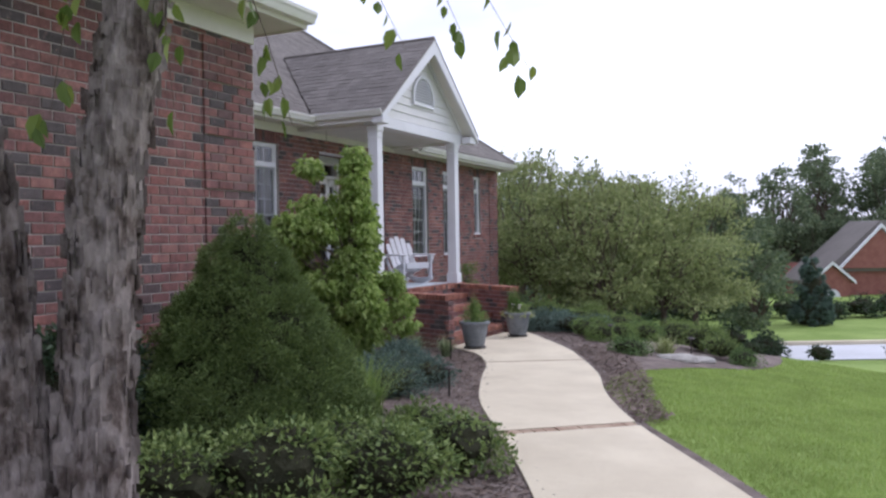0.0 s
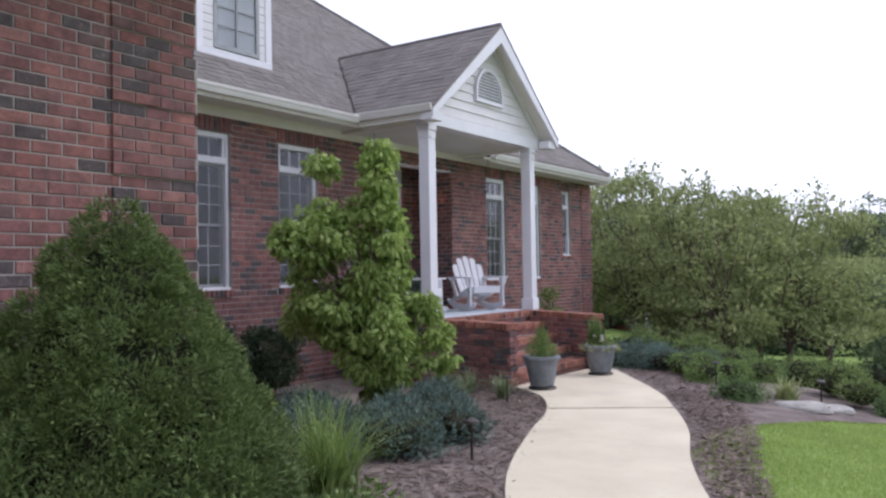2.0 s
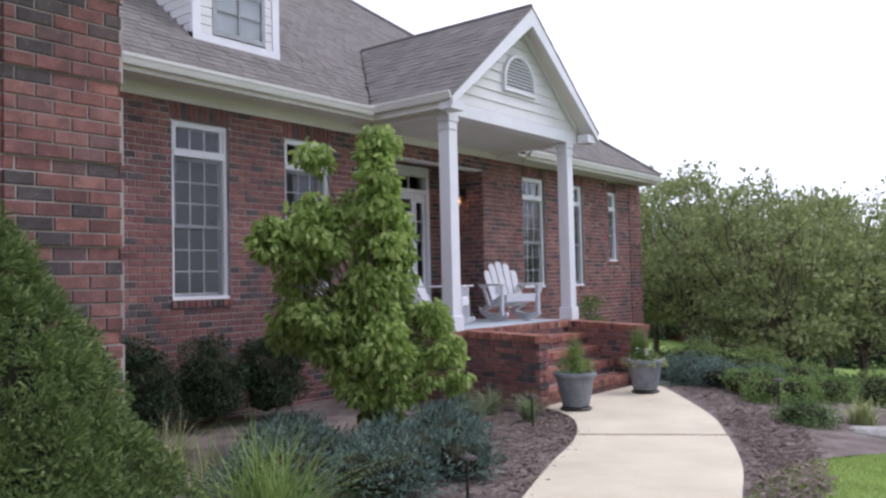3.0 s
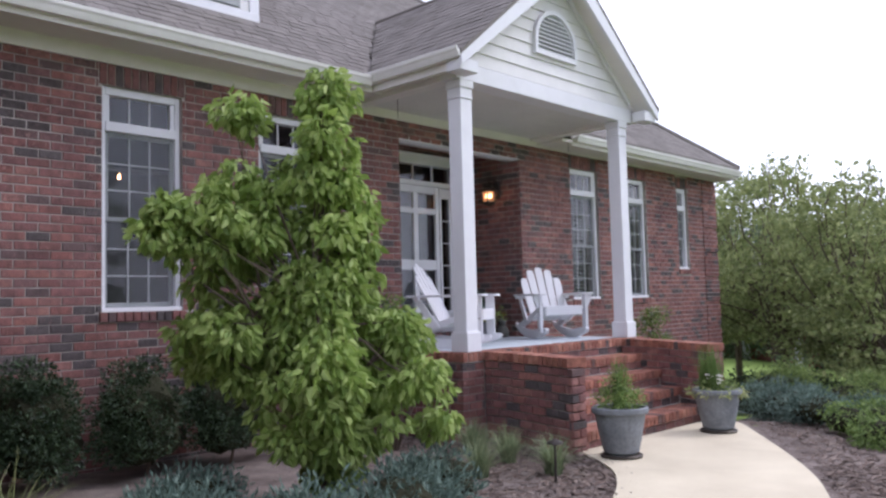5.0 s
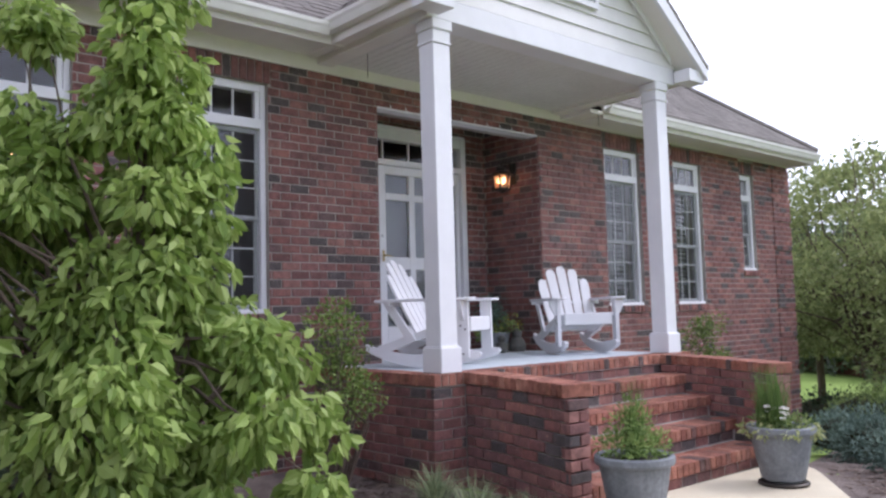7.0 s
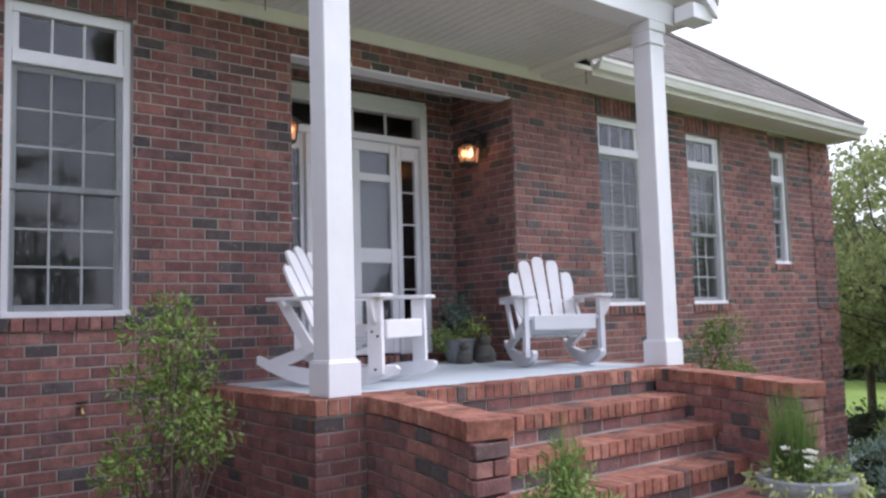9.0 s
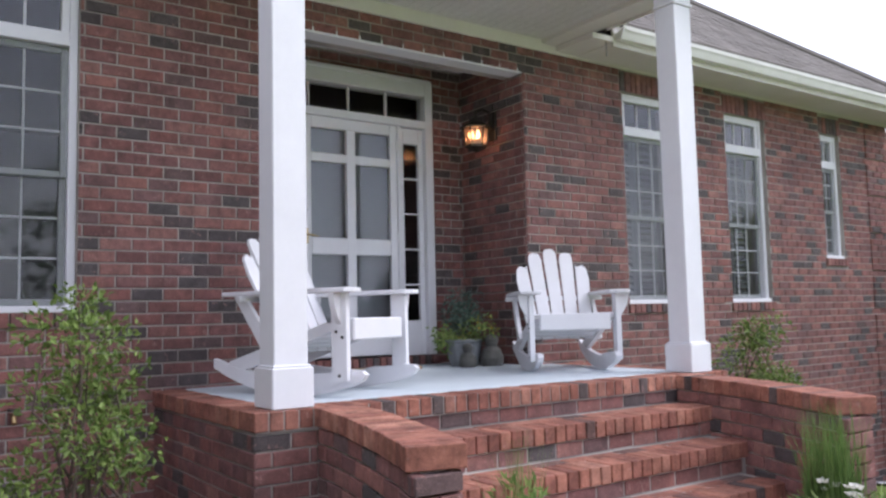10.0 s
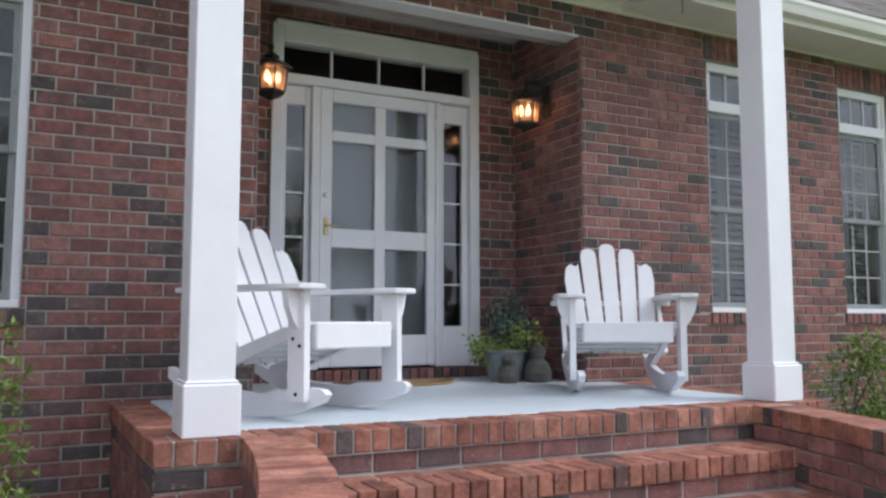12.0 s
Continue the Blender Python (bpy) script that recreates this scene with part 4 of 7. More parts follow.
part("side_beam", boxed((F + 0.031, 13.26, 3.80), (GW - 0.201, 13.43, 3.98), 0.004), TRIM, porch_roof)
bm = bmesh.new()
box(bm, (F + 0.032, 10.1, 3.84), (GW - 0.201, 13.26, 3.9))
y = 10.1
while y < 13.2:
    box(bm, (F + 0.033, y + 0.002, 3.836), (GW - 0.202, y + 0.09, 3.8395), 0.002)
    y += 0.095
ceiling = tagged(part("ceiling_porch", bm, CEILING), "white beadboard porch ceiling", "ceiling", kind="structure")

# half-round louvred vent in the pediment
vent = thing("gable_vent", "white half-round louvred vent in the pediment", "vent")
VR, VY, VZ = 0.42, 11.705, 4.34
bm = bmesh.new()
arc = [(VY + VR * math.cos(t), VZ + 0.16 + VR * math.sin(t)) for t in np.linspace(0, math.pi, 19)]
arc = [(VY + VR, VZ)] + arc + [(VY - VR, VZ)]
inn = [(VY + (VR - 0.05) * math.cos(t), VZ + 0.16 + (VR - 0.05) * math.sin(t)) for t in np.linspace(0, math.pi, 19)]
inn = [(VY + VR - 0.05, VZ + 0.05)] + inn + [(VY - VR + 0.05, VZ + 0.05)]
k = len(arc)
oa = [bm.verts.new((GW + 0.065, *p)) for p in arc]
ia = [bm.verts.new((GW + 0.065, *p)) for p in inn]
ob_ = [bm.verts.new((GW + 0.012, *p)) for p in arc]
ib = [bm.verts.new((GW + 0.012, *p)) for p in inn]
for i in range(k):
    j = (i + 1) % k
    bm.faces.new((oa[i], oa[j], ia[j], ia[i]))
    bm.faces.new((oa[i], ob_[i], ob_[j], oa[j]))
    bm.faces.new((ia[i], ia[j], ib[j], ib[i]))
part("frame", bm, WHITE, vent)
bm = bmesh.new()
prism(bm, inn, GW + 0.012, GW + 0.024)
part("backing", bm, SASH, vent)
z = VZ + 0.07
while z < VZ + 0.16 + VR - 0.09:
    rr = VR - 0.055
    half = rr if z < VZ + 0.16 else math.sqrt(max(rr * rr - (z + 0.02 - VZ - 0.16) ** 2, 0.001))
    bm = bmesh.new()
    box(bm, (-0.026, VY - half, -0.005), (0.026, VY + half, 0.005), 0, pose(GW + 0.044, 0, z, 0, 42, 0))
    part("slat", bm, WHITE, vent)
    z += 0.05

# dormer on the main slope
DX, DA, DB = -7.87, 7.54, 8.91
dormer = thing("dormer", "white-sided dormer with a grey window on the roof slope", "dormer", kind="structure")
zb = EZ + (EX - DX) * PITCH
ztop = 6.15
bm = bmesh.new()
prism(bm, [(DX - 0.02, zb - 0.05), (DX - 0.02, ztop), (DX - 2.2, ztop)], DA + 0.02, DB - 0.02, "y")
part("body", bm, SIDING, dormer)
WA, WB, WZ0, WZ1 = 7.9, 8.62, zb + 0.1, 6.0
z = zb + 0.08
while z < ztop:
    h = 0.115
    for a, b in ((DA + 0.11, WA - 0.06), (WB + 0.06, DB - 0.11)):
        part("board", boxed((DX - 0.012, a, z), (DX + 0.008, b, z + h - 0.006), 0.003), SIDING, dormer)
    L = (z + h * 0.5 - zb) / PITCH
    part("board", boxed((DX - L, DA - 0.002, z), (DX - 0.03, DA + 0.016, z + h - 0.006), 0.003), SIDING, dormer)
    z += h
for a, b in ((DA, DA + 0.1), (DB - 0.1, DB)):
    part("corner_board", boxed((DX - 0.03, a - 0.01, zb - 0.02), (DX + 0.025, b + 0.01, ztop), 0.004), WHITE, dormer)
part("skirt", boxed((DX - 0.03, DA - 0.01, zb - 0.035), (DX + 0.034, DB + 0.01, zb + 0.07), 0.004), WHITE, dormer)
dwin = part("window_frame", boxed((DX - 0.015, WA - 0.06, WZ0), (DX + 0.02, WA, WZ1), 0.003), SASH, dormer)
part("window_frame", boxed((DX - 0.015, WB, WZ0), (DX + 0.02, WB + 0.06, WZ1), 0.003), SASH, dormer)
part("window_frame", boxed((DX - 0.015, WA, WZ0), (DX + 0.02, WB, WZ0 + 0.06), 0.003), SASH, dormer)
part("window_frame", boxed((DX - 0.015, WA, WZ1 - 0.06), (DX + 0.02, WB, WZ1), 0.003), SASH, dormer)
for i in range(2):
    for j in range(4):
        a, b = WA + (WB - WA) * i / 2, WA + (WB - WA) * (i + 1) / 2
        c, d = WZ0 + 0.06 + (WZ1 - WZ0 - 0.12) * j / 4, WZ0 + 0.06 + (WZ1 - WZ0 - 0.12) * (j + 1) / 4
        ob = part("pane", boxed((DX - 0.008, a + 0.005, c + 0.005), (DX - 0.003, b - 0.005, d - 0.005)), GLASS, dormer)
        part("muntin", boxed((DX - 0.006, a, c - 0.008), (DX + 0.012, b, c + 0.008)), SASH, dormer)
part("muntin", boxed((DX - 0.006, (WA + WB) / 2 - 0.012, WZ0 + 0.06), (DX + 0.013, (WA + WB) / 2 + 0.012, WZ1 - 0.06)), SASH, dormer)
slab("roof", [(DX + 0.25, DA - 0.2, ztop), (DX + 0.25, (DA + DB) / 2, ztop + 0.65), (-10.8, (DA + DB) / 2, ztop + 0.65), (-10.8, DA - 0.2, ztop)], 0.05, SHINGLE, dormer)
slab("roof", [(DX + 0.25, DB + 0.2, ztop), (DX + 0.25, (DA + DB) / 2, ztop + 0.65), (-10.8, (DA + DB) / 2, ztop + 0.65), (-10.8, DB + 0.2, ztop)], 0.05, SHINGLE, dormer)

# ---- the wing beside the path ----
WX, WY1 = -3.69, 4.13
rng = random.Random(31)
wall_wing = thing("wall_wing", "red and charcoal brick wing wall with raised corner blocks", "brick wall", kind="structure")
WL = 13.0
bm = bmesh.new()
wall_boxes(bm, WL, 3.95 - BASE, [], lambda u, v, n: (WX - n, WY1 - WL + u, BASE + v), 0.25)
part("wall_core", bm, MORTAR, wall_wing)
wb = quoined(running_bond(WL, 3.93 - BASE, [], rng, WL % BAY), WL - 0.66, 99)
lay("brickwork", [b for b in wb if b[0] > WL - 6.5], (WX, WY1 - WL, BASE), (0, 1, 0), (0, 0, 1), (1, 0, 0), wall_wing, lambda a, b: a > WL - 1.5 and 1.9 < b + BASE < 3.7)
quoin_back(wall_wing, (WX - 0.01, WY1 - 0.655), (WX + 0.0155, WY1 + 0.015))
lay("brickwork", quoined(running_bond(3.48, 3.93 - BASE, [], rng, 0.09), -1, 0.66), (WX, WY1, BASE), (-1, 0, 0), (0, 0, 1), (0, 1, 0), wall_wing)
part("wall_core", boxed((F - 0.25, WY1 - 0.25, BASE), (WX - 0.251, WY1 - 0.001, 3.95)), MORTAR, wall_wing)
tagged(part("wall_wing_end", boxed((-17.5, WY1 - WL - 0.25, BASE), (WX, WY1 - WL - 0.001, 3.95)), MORTAR), "plain far wall of the wing", "wall", kind="structure")
tagged(part("soffit", boxed((WX + 0.002, WY1 - WL - 0.4, 3.88), (WX + 0.40, WY1 + 0.30, 3.9)), TRIM), "cream soffit under the wing eaves", "trim", kind="structure")
tagged(part("frieze", boxed((WX + 0.001, WY1 - WL, 3.70), (WX + 0.028, WY1 + 0.02, 3.879), 0.003), TRIM), "cream frieze board on the wing", "trim", kind="structure")
tagged(part("soffit", boxed((F + 0.6, WY1 + 0.002, 3.88), (WX + 0.001, WY1 + 0.30, 3.9)), TRIM), "cream soffit at the wing corner", "trim", kind="structure")
tagged(part("fascia", boxed((WX + 0.40, WY1 - WL - 0.4, 3.86), (WX + 0.425, WY1 + 0.325, 4.01), 0.003), TRIM), "cream fascia along the wing", "trim", kind="structure")
tagged(part("fascia", boxed((F + 0.6, WY1 + 0.30, 3.86), (WX + 0.399, WY1 + 0.325, 4.01), 0.003), TRIM), "cream fascia at the wing corner", "trim", kind="structure")
gutter("white moulded metal gutter along the wing eaves", (WX + 0.426, WY1 - WL, 3.905), (WX + 0.426, WY1 + 0.33, 3.905), (1, 0, 0))
wing_roof = thing("wing_roof", "grey-brown asphalt shingle roof of the wing", "roof", kind="structure")
a, b, c = (WX + 0.5, WY1 + 0.34, 4.02), (WX + 0.5, WY1 - WL - 0.4, 4.02), -10.5
slab("deck", [a, b, (c, WY1 - WL - 0.4, 8.0), (c, WY1 - 4.0, 8.0)], 0.04, SHINGLE, wing_roof)
slab("deck", [a, (c, WY1 - 4.0, 8.0), (c - 7, WY1 + 0.34, 4.02)], 0.04, SHINGLE, wing_roof)

# ---- porch, steps and wing walls ----
rng = random.Random(41)
_solid = {}


def solid_brick(parent, lo, hi, mat=None):
    """One whole brick as an object of its own; alike bricks share a mesh."""
    mat = mat or PAVER
    s = tuple(round(b - a, 3) for a, b in zip(lo, hi))
    key = (s, mat.name)
    if key not in _solid:
        bm = boxed((0, 0, 0), s, 0.004)
        me = bpy.data.meshes.new("brick")
        bm.to_mesh(me)
        bm.free()
        me.materials.append(mat)
        _solid[key] = me
    ob = new("brick", _solid[key])
    ob.parent = parent
    ob.matrix_basis = Matrix.Translation((lo[0], lo[1], lo[2] + rng.uniform(-0.002, 0.002)))
    return ob


PX0, PX1, PY0, PY1 = F + 0.01, -5.74, 9.88, 13.46
porch = thing("porch", "raised brick porch with rowlock edge and grey painted floor", "porch", kind="structure")
part("porch_core", boxed((F + 0.02, PY0 + 0.012, BASE), (PX1 - 0.012, PY1 - 0.012, PORCH_Z - 0.10)), MORTAR, porch)
deck = part("deck", boxed((PX0, PY0 + 0.2, PORCH_Z - 0.098), (PX1 - 0.2, PY1 - 0.2, PORCH_Z), 0.006), DECK, porch, "grey painted concrete floor")
part("deck", boxed((RX, RY0 + 0.01, PORCH_Z - 0.098), (PX0 - 0.001, RY1 - 0.01, PORCH_Z)), DECK, porch)
part("porch_core", boxed((RX, RY0 + 0.0, 0.45), (F + 0.019, RY1, PORCH_Z - 0.10)), MORTAR, porch)
part("joint_bed", boxed((PX1 - 0.2, PY0 + 0.012, PORCH_Z - 0.1), (PX1 + 0.004, PY1 - 0.012, PORCH_Z - 0.004)), MORTAR, porch)
part("joint_bed", boxed((F + 0.02, PY0 + 0.012, PORCH_Z - 0.1), (PX1 - 0.21, PY0 + 0.19, PORCH_Z - 0.008)), MORTAR, porch)
part("joint_bed", boxed((F + 0.02, PY1 - 0.19, PORCH_Z - 0.1), (PX1 - 0.21, PY1 - 0.012, PORCH_Z - 0.008)), MORTAR, porch)
y = PY0
while y < PY1 - 0.03:
    solid_brick(porch, (PX1 - 0.194, y, PORCH_Z - 0.092), (PX1 + 0.012, min(y + 0.0675, PY1), PORCH_Z))
    y += 0.0775
x = F + 0.02
while x < PX1 - 0.26:
    solid_brick(porch, (x, PY0 - 0.01, PORCH_Z - 0.092), (x + 0.0675, PY0 + 0.19, PORCH_Z))
    solid_brick(porch, (x, PY1 - 0.19, PORCH_Z - 0.092), (x + 0.0675, PY1 + 0.01, PORCH_Z))
    x += 0.0775
PB = PORCH_Z - 0.102 - 17 * COURSE
ph = PORCH_Z - 0.102 - PB
lay("brickwork", running_bond(PX1 - F - 0.02, ph, [], rng), (F + 0.01, PY0 + 0.01, PB), (1, 0, 0), (0, 0, 1), (0, -1, 0), porch, lambda a, b: b > 0.25)
lay("brickwork", running_bond(PX1 - F - 0.02, ph, [], rng), (PX1 - 0.01, PY1 - 0.01, PB), (-1, 0, 0), (0, 0, 1), (0, 1, 0), porch)
lay("brickwork", running_bond(0.33, ph, [], rng), (PX1 - 0.01, PY0, PB), (0, 1, 0), (0, 0, 1), (1, 0, 0), porch, lambda a, b: b > 0.25)
lay("brickwork", running_bond(0.39, ph, [], rng), (PX1 - 0.01, 13.07, PB), (0, 1, 0), (0, 0, 1), (1, 0, 0), porch)

def wing_line(side):
    """The outer and inner edges of a wing wall in plan; both curve towards the path."""
    o, n = [], []
    for k in range(25):
        s = k / 24
        if side < 0:
            x, y = PX1 + 0.012 + s * 1.25, 10.205 - 0.25 * s ** 1.5
            o.append((x, y)), n.append((x, y + 0.205))
        else:
            x, y = PX1 + 0.012 + s * 1.43, 12.87 - 0.47 * s ** 1.5
            o.append((x, y + 0.23)), n.append((x, y))
    return np.array(o), np.array(n)


WING_L, WING_R = wing_line(-1)[1], wing_line(1)[1]


def flight(x):
    """Where the flight of steps begins and ends at x, a little inside the wing walls."""
    return float(np.interp(x, WING_L[:, 0], WING_L[:, 1])) - 0.06, float(np.interp(x, WING_R[:, 0], WING_R[:, 1])) + 0.06


steps = thing("porch_steps", "red brick steps with rowlock nosings up to the porch", "steps", kind="structure")
RISE, TREAD = (PORCH_Z - 0.05) / 5, 0.312
for i in range(5):
    zt = PORCH_Z - RISE * i
    xf = PX1 + TREAD * i
    ya, yb = flight(xf)
    if i:
        part("step_core", boxed((xf - TREAD - 0.03, ya, BASE + 0.6), (xf - 0.010, yb, zt - 0.006)), MORTAR, steps)
        y = ya
        while y < yb - 0.04:
            solid_brick(steps, (xf - 0.185, y, zt - 0.092), (xf + 0.012, y + 0.0675, zt))
            y += 0.0775
        y = ya
        while y < yb - 0.1:
            solid_brick(steps, (xf - TREAD + 0.018, y, zt - 0.05), (xf - 0.195, y + 0.194, zt - 0.003))
            y += 0.204
    y = ya + rng.uniform(-0.1, 0.0)
    while y < yb - 0.1:
        solid_brick(steps, (xf - 0.06, y, zt - RISE + 0.003), (xf - 0.006, y + 0.194, zt - 0.1), BRICK)
        y += 0.204


def along(line, s):
    d = np.r_[0, np.cumsum(np.linalg.norm(np.diff(line, axis=0), axis=1))]
    s = min(max(s, 0), d[-1])
    i = min(int(np.searchsorted(d, s, side="right")) - 1, len(line) - 2)
    t = (line[i + 1] - line[i]) / (d[i + 1] - d[i])
    return line[i] + t * (s - d[i]), t / np.linalg.norm(t), d[-1]


for side in (-1, 1):
    outer, inner = wing_line(side)
    wing = thing("wing_wall", "low brick wing wall with rowlock cap beside the steps", "brick wall", "wing walls of the steps", "structure")

    def cap_z(x):
        return PORCH_Z - 0.02 * (x - PX1) / 1.24
    v, f = [], []
    for a, b in zip(outer[:-1], inner[:-1]):
        m = (a + b) / 2
        p, q = m + (a - m) * 0.9, m + (b - m) * 0.9
        v += [(*p, BASE + 0.4), (*q, BASE + 0.4), (*q, cap_z(p[0]) - 0.005), (*p, cap_z(p[0]) - 0.005)]
    for i in range(len(outer) - 2):
        for j in range(4):
            f.append((4 * i + j, 4 * i + (j + 1) % 4, 4 * i + 4 + (j + 1) % 4, 4 * i + 4 + j))
    f += [(0, 1, 2, 3), tuple(4 * (len(outer) - 2) + j for j in (3, 2, 1, 0))]
    raw("wall_core", v, f, MORTAR, wing)
    mid = (outer + inner) / 2
    total = along(mid, 0)[2]
    k = int(total / 0.0775)
    for i in range(k + 1):
        c, t, _ = along(mid, (i + 0.5) * total / (k + 1))
        ob = solid_brick(wing, (0, 0, 0), (total / (k + 1) - 0.009, 0.232, 0.09))
        ang = math.degrees(math.atan2(t[1], t[0]))
        ob.matrix_basis = pose(c[0], c[1], cap_z(c[0]) - 0.09, 0, 1, ang) @ Matrix.Translation((-(total / (k + 1) - 0.009) / 2, -0.116, rng.uniform(-0.002, 0.002)))
    for line, flip in ((outer, side > 0), (inner, side < 0)):
        for r in range(15):
            zt = PORCH_Z - 0.1 - r * COURSE
            s = -(0.5 if r % 2 else 0) * BAY
            L = along(line, 0)[2]
            while s < L:
                a, b = max(s, 0), min(s + BL, L)
                s += BAY
                if b - a < 0.02:
                    continue
                p, t, _ = along(line, (a + b) / 2)
                drop = PORCH_Z - cap_z(p[0])
                h = BH
                ob = solid_brick(wing, (0, 0, 0), (round(b - a, 2) - 0.002, 0.05, h), BRICK)
                nrm = np.array((t[1], -t[0])) * (-1 if flip else 1)
                ang = math.degrees(math.atan2(t[1], t[0]))
                q = p - nrm * 0.022 + nrm * rng.uniform(-0.001, 0.002)
                ob.matrix_basis = pose(q[0], q[1], zt - drop - h, 0, 0, ang) @ Matrix.Translation((-(b - a) / 2, -0.025, 0))
    # end face
    a, b = outer[-1], inner[-1]
    lo, hi = min(a[1], b[1]), max(a[1], b[1])
    for r in range(15):
        zt = cap_z(a[0]) - 0.1 - r * COURSE
        cuts = [(lo, hi)] if r % 2 == 0 else [(lo, (lo + hi) / 2 - 0.006), ((lo + hi) / 2 + 0.006, hi)]
        for p, q in cuts:
            solid_brick(wing, (a[0] - 0.04, p, zt - BH), (a[0] + 0.014, q, zt), BRICK)


# ---- columns ----
def column(yc):
    """A square column: shaft on a plinth, with a thin necking band and a low capital."""
    c = thing("porch_column", "tall square white painted porch column with plinth and capital", "column", "porch columns")

    def block(name, half_x, half_y, z0, z1, bevel):
        part(name, boxed((-5.875 - half_x, yc - half_y, z0), (-5.875 + half_x, yc + half_y, z1), bevel), WHITE, c)

    block("shaft", 0.090, 0.091, PORCH_Z + 0.205, 3.60, 0.005)
    block("plinth", 0.116, 0.110, PORCH_Z, PORCH_Z + 0.20, 0.006)
    block("plinth_lip", 0.103, 0.101, PORCH_Z + 0.2001, PORCH_Z + 0.212, 0.005)
    block("collar", 0.102, 0.103, 3.60, 3.622, 0.006)
    block("neck", 0.093, 0.094, 3.6221, 3.715, 0.004)
    block("capital", 0.108, 0.109, 3.7151, 3.799, 0.007)


column(10.092)
column(13.187)


# ---- rocking chairs ----
def rocking_chair(at):
    c = thing("rocking_chair", "white painted wooden rocking chair with five fanned back slats", "chair", "porch rocking chairs", at=at)
    W = WHITE
    R = 1.25
    for sx in (-1, 1):
        x = sx * 0.285
        bm = bmesh.new()
        ys = np.linspace(-0.62, 0.44, 15)
        low = [(y, R - math.sqrt(R * R - (y + 0.02) ** 2)) for y in ys]
        top = []
        for y, z in low:
            f = (y + 0.62) / 1.06
            t = 0.055 + 0.055 * math.sin(math.pi * min(max(f, 0), 1)) + (0.02 if 0.7 < f < 0.97 else 0)
            top.append((y, z + t))
        prism(bm, low + [(0.465, low[-1][1] + 0.035)] + top[::-1], x - 0.02, x + 0.02)
        part("rocker", bm, W, c)
        bm = bmesh.new()
        prism(bm, [(0.27, 0.08), (0.37, 0.09), (0.365, 0.575), (0.265, 0.575)], x + sx * 0.021, x + sx * 0.057)
        part("leg", bm, W, c)
        bm = bmesh.new()
        prism(bm, [(0.34, 0.40), (-0.50, 0.10), (-0.56, 0.12), (-0.50, 0.19), (0.20, 0.41), (0.34, 0.41)], x - 0.018, x + 0.018)
        part("side_rail", bm, W, c)
        bm = bmesh.new()
        prism(bm, [(-0.20, 0.22), (-0.12, 0.24), (-0.36, 0.585), (-0.44, 0.585)], x + sx * 0.021, x + sx * 0.05)
        part("rear_leg", bm, W, c)
        bm = bmesh.new()
        prism(bm, [(sx * 0.33 - 0.075, 0.41), (sx * 0.33 - 0.09, 0.30), (sx * 0.33 - 0.085, 0.0), (sx * 0.33 - 0.05, -0.48), (sx * 0.33 + 0.04, -0.50), (sx * 0.33 + 0.075, -0.1), (sx * 0.33 + 0.095, 0.30), (sx * 0.33 + 0.08, 0.40), (sx * 0.33 + 0.03, 0.43), (sx * 0.33 - 0.04, 0.43)], 0.577, 0.602, "z")
        bmesh.ops.bevel(bm, geom=bm.edges[:], offset=0.004, segments=1, affect="EDGES")
        part("arm", bm, W, c)
        bm = bmesh.new()
        xb = x + sx * 0.058
        prism(bm, [(xb, 0.575), (xb + sx * 0.075, 0.575), (xb + sx * 0.06, 0.50), (xb + sx * 0.03, 0.44), (xb, 0.40)], 0.30, 0.335, "y")
        part("bracket", bm, W, c)
        for y, z in ((0.32, 0.12), (0.30, 0.36), (0.34, 0.33)):
            bm = bmesh.new()
            lathe(bm, [(0.009, 0), (0.009, 0.004)], 8)
            bmesh.ops.transform(bm, matrix=pose(x + sx * 0.057, y, z, 0, 90 * sx, 0), verts=bm.verts)
            part("bolt", bm, DARKMETAL, c)
    part("apron", boxed((-0.265, 0.337, 0.31), (0.265, 0.37, 0.435), 0.008), W, c)
    for i in range(6):
        y = 0.30 - i * 0.082
        z = 0.405 - (0.30 - y) * 0.36
        bm = bmesh.new()
        box(bm, (-0.30, -0.036, 0), (0.30, 0.036, 0.02), 0.005, pose(0, y, z, 19, 0, 0))
        part("seat_slat", bm, W, c)
    tilt = -27
    for i in range(5):
        k = i - 2
        h = (0.83, 0.79, 0.67)[abs(k)]
        bm = bmesh.new()
        w0, w1 = 0.047, 0.054
        shape = [(-w0, 0), (w0, 0), (w1, h - 0.07), (w1 * 0.92, h - 0.03), (w1 * 0.6, h - 0.006), (0, h), (-w1 * 0.6, h - 0.006), (-w1 * 0.92, h - 0.03), (-w1, h - 0.07)]
        if abs(k) == 2:
            shape = [(-w0, 0), (w0, 0), (w1, h - (0.13 if k > 0 else 0.0)), (w1 * 0.7, h - 0.03), (0, h), (-w1 * 0.7, h - 0.03), (-w1, h - (0.13 if k < 0 else 0.0))]
        prism(bm, shape, -0.01, 0.01, "y")
        bmesh.ops.bevel(bm, geom=bm.edges[:], offset=0.003, segments=1, affect="EDGES")
        bmesh.ops.transform(bm, matrix=pose(k * 0.103, -0.115, 0.235, -tilt, 0, 0) @ pose(0, 0, 0, 0, k * 2.2, 0), verts=bm.verts)
        part("back_slat", bm, W, c)
    for z, dx in ((0.29, 0.28), (0.57, 0.40)):
        bm = bmesh.new()
        y = -0.14 - (z - 0.235) * math.tan(radians(27)) - 0.02
        box(bm, (-dx, y - 0.03, z - 0.03), (dx, y, z + 0.006), 0.005)
        part("cross_bar", bm, W, c)
    return c


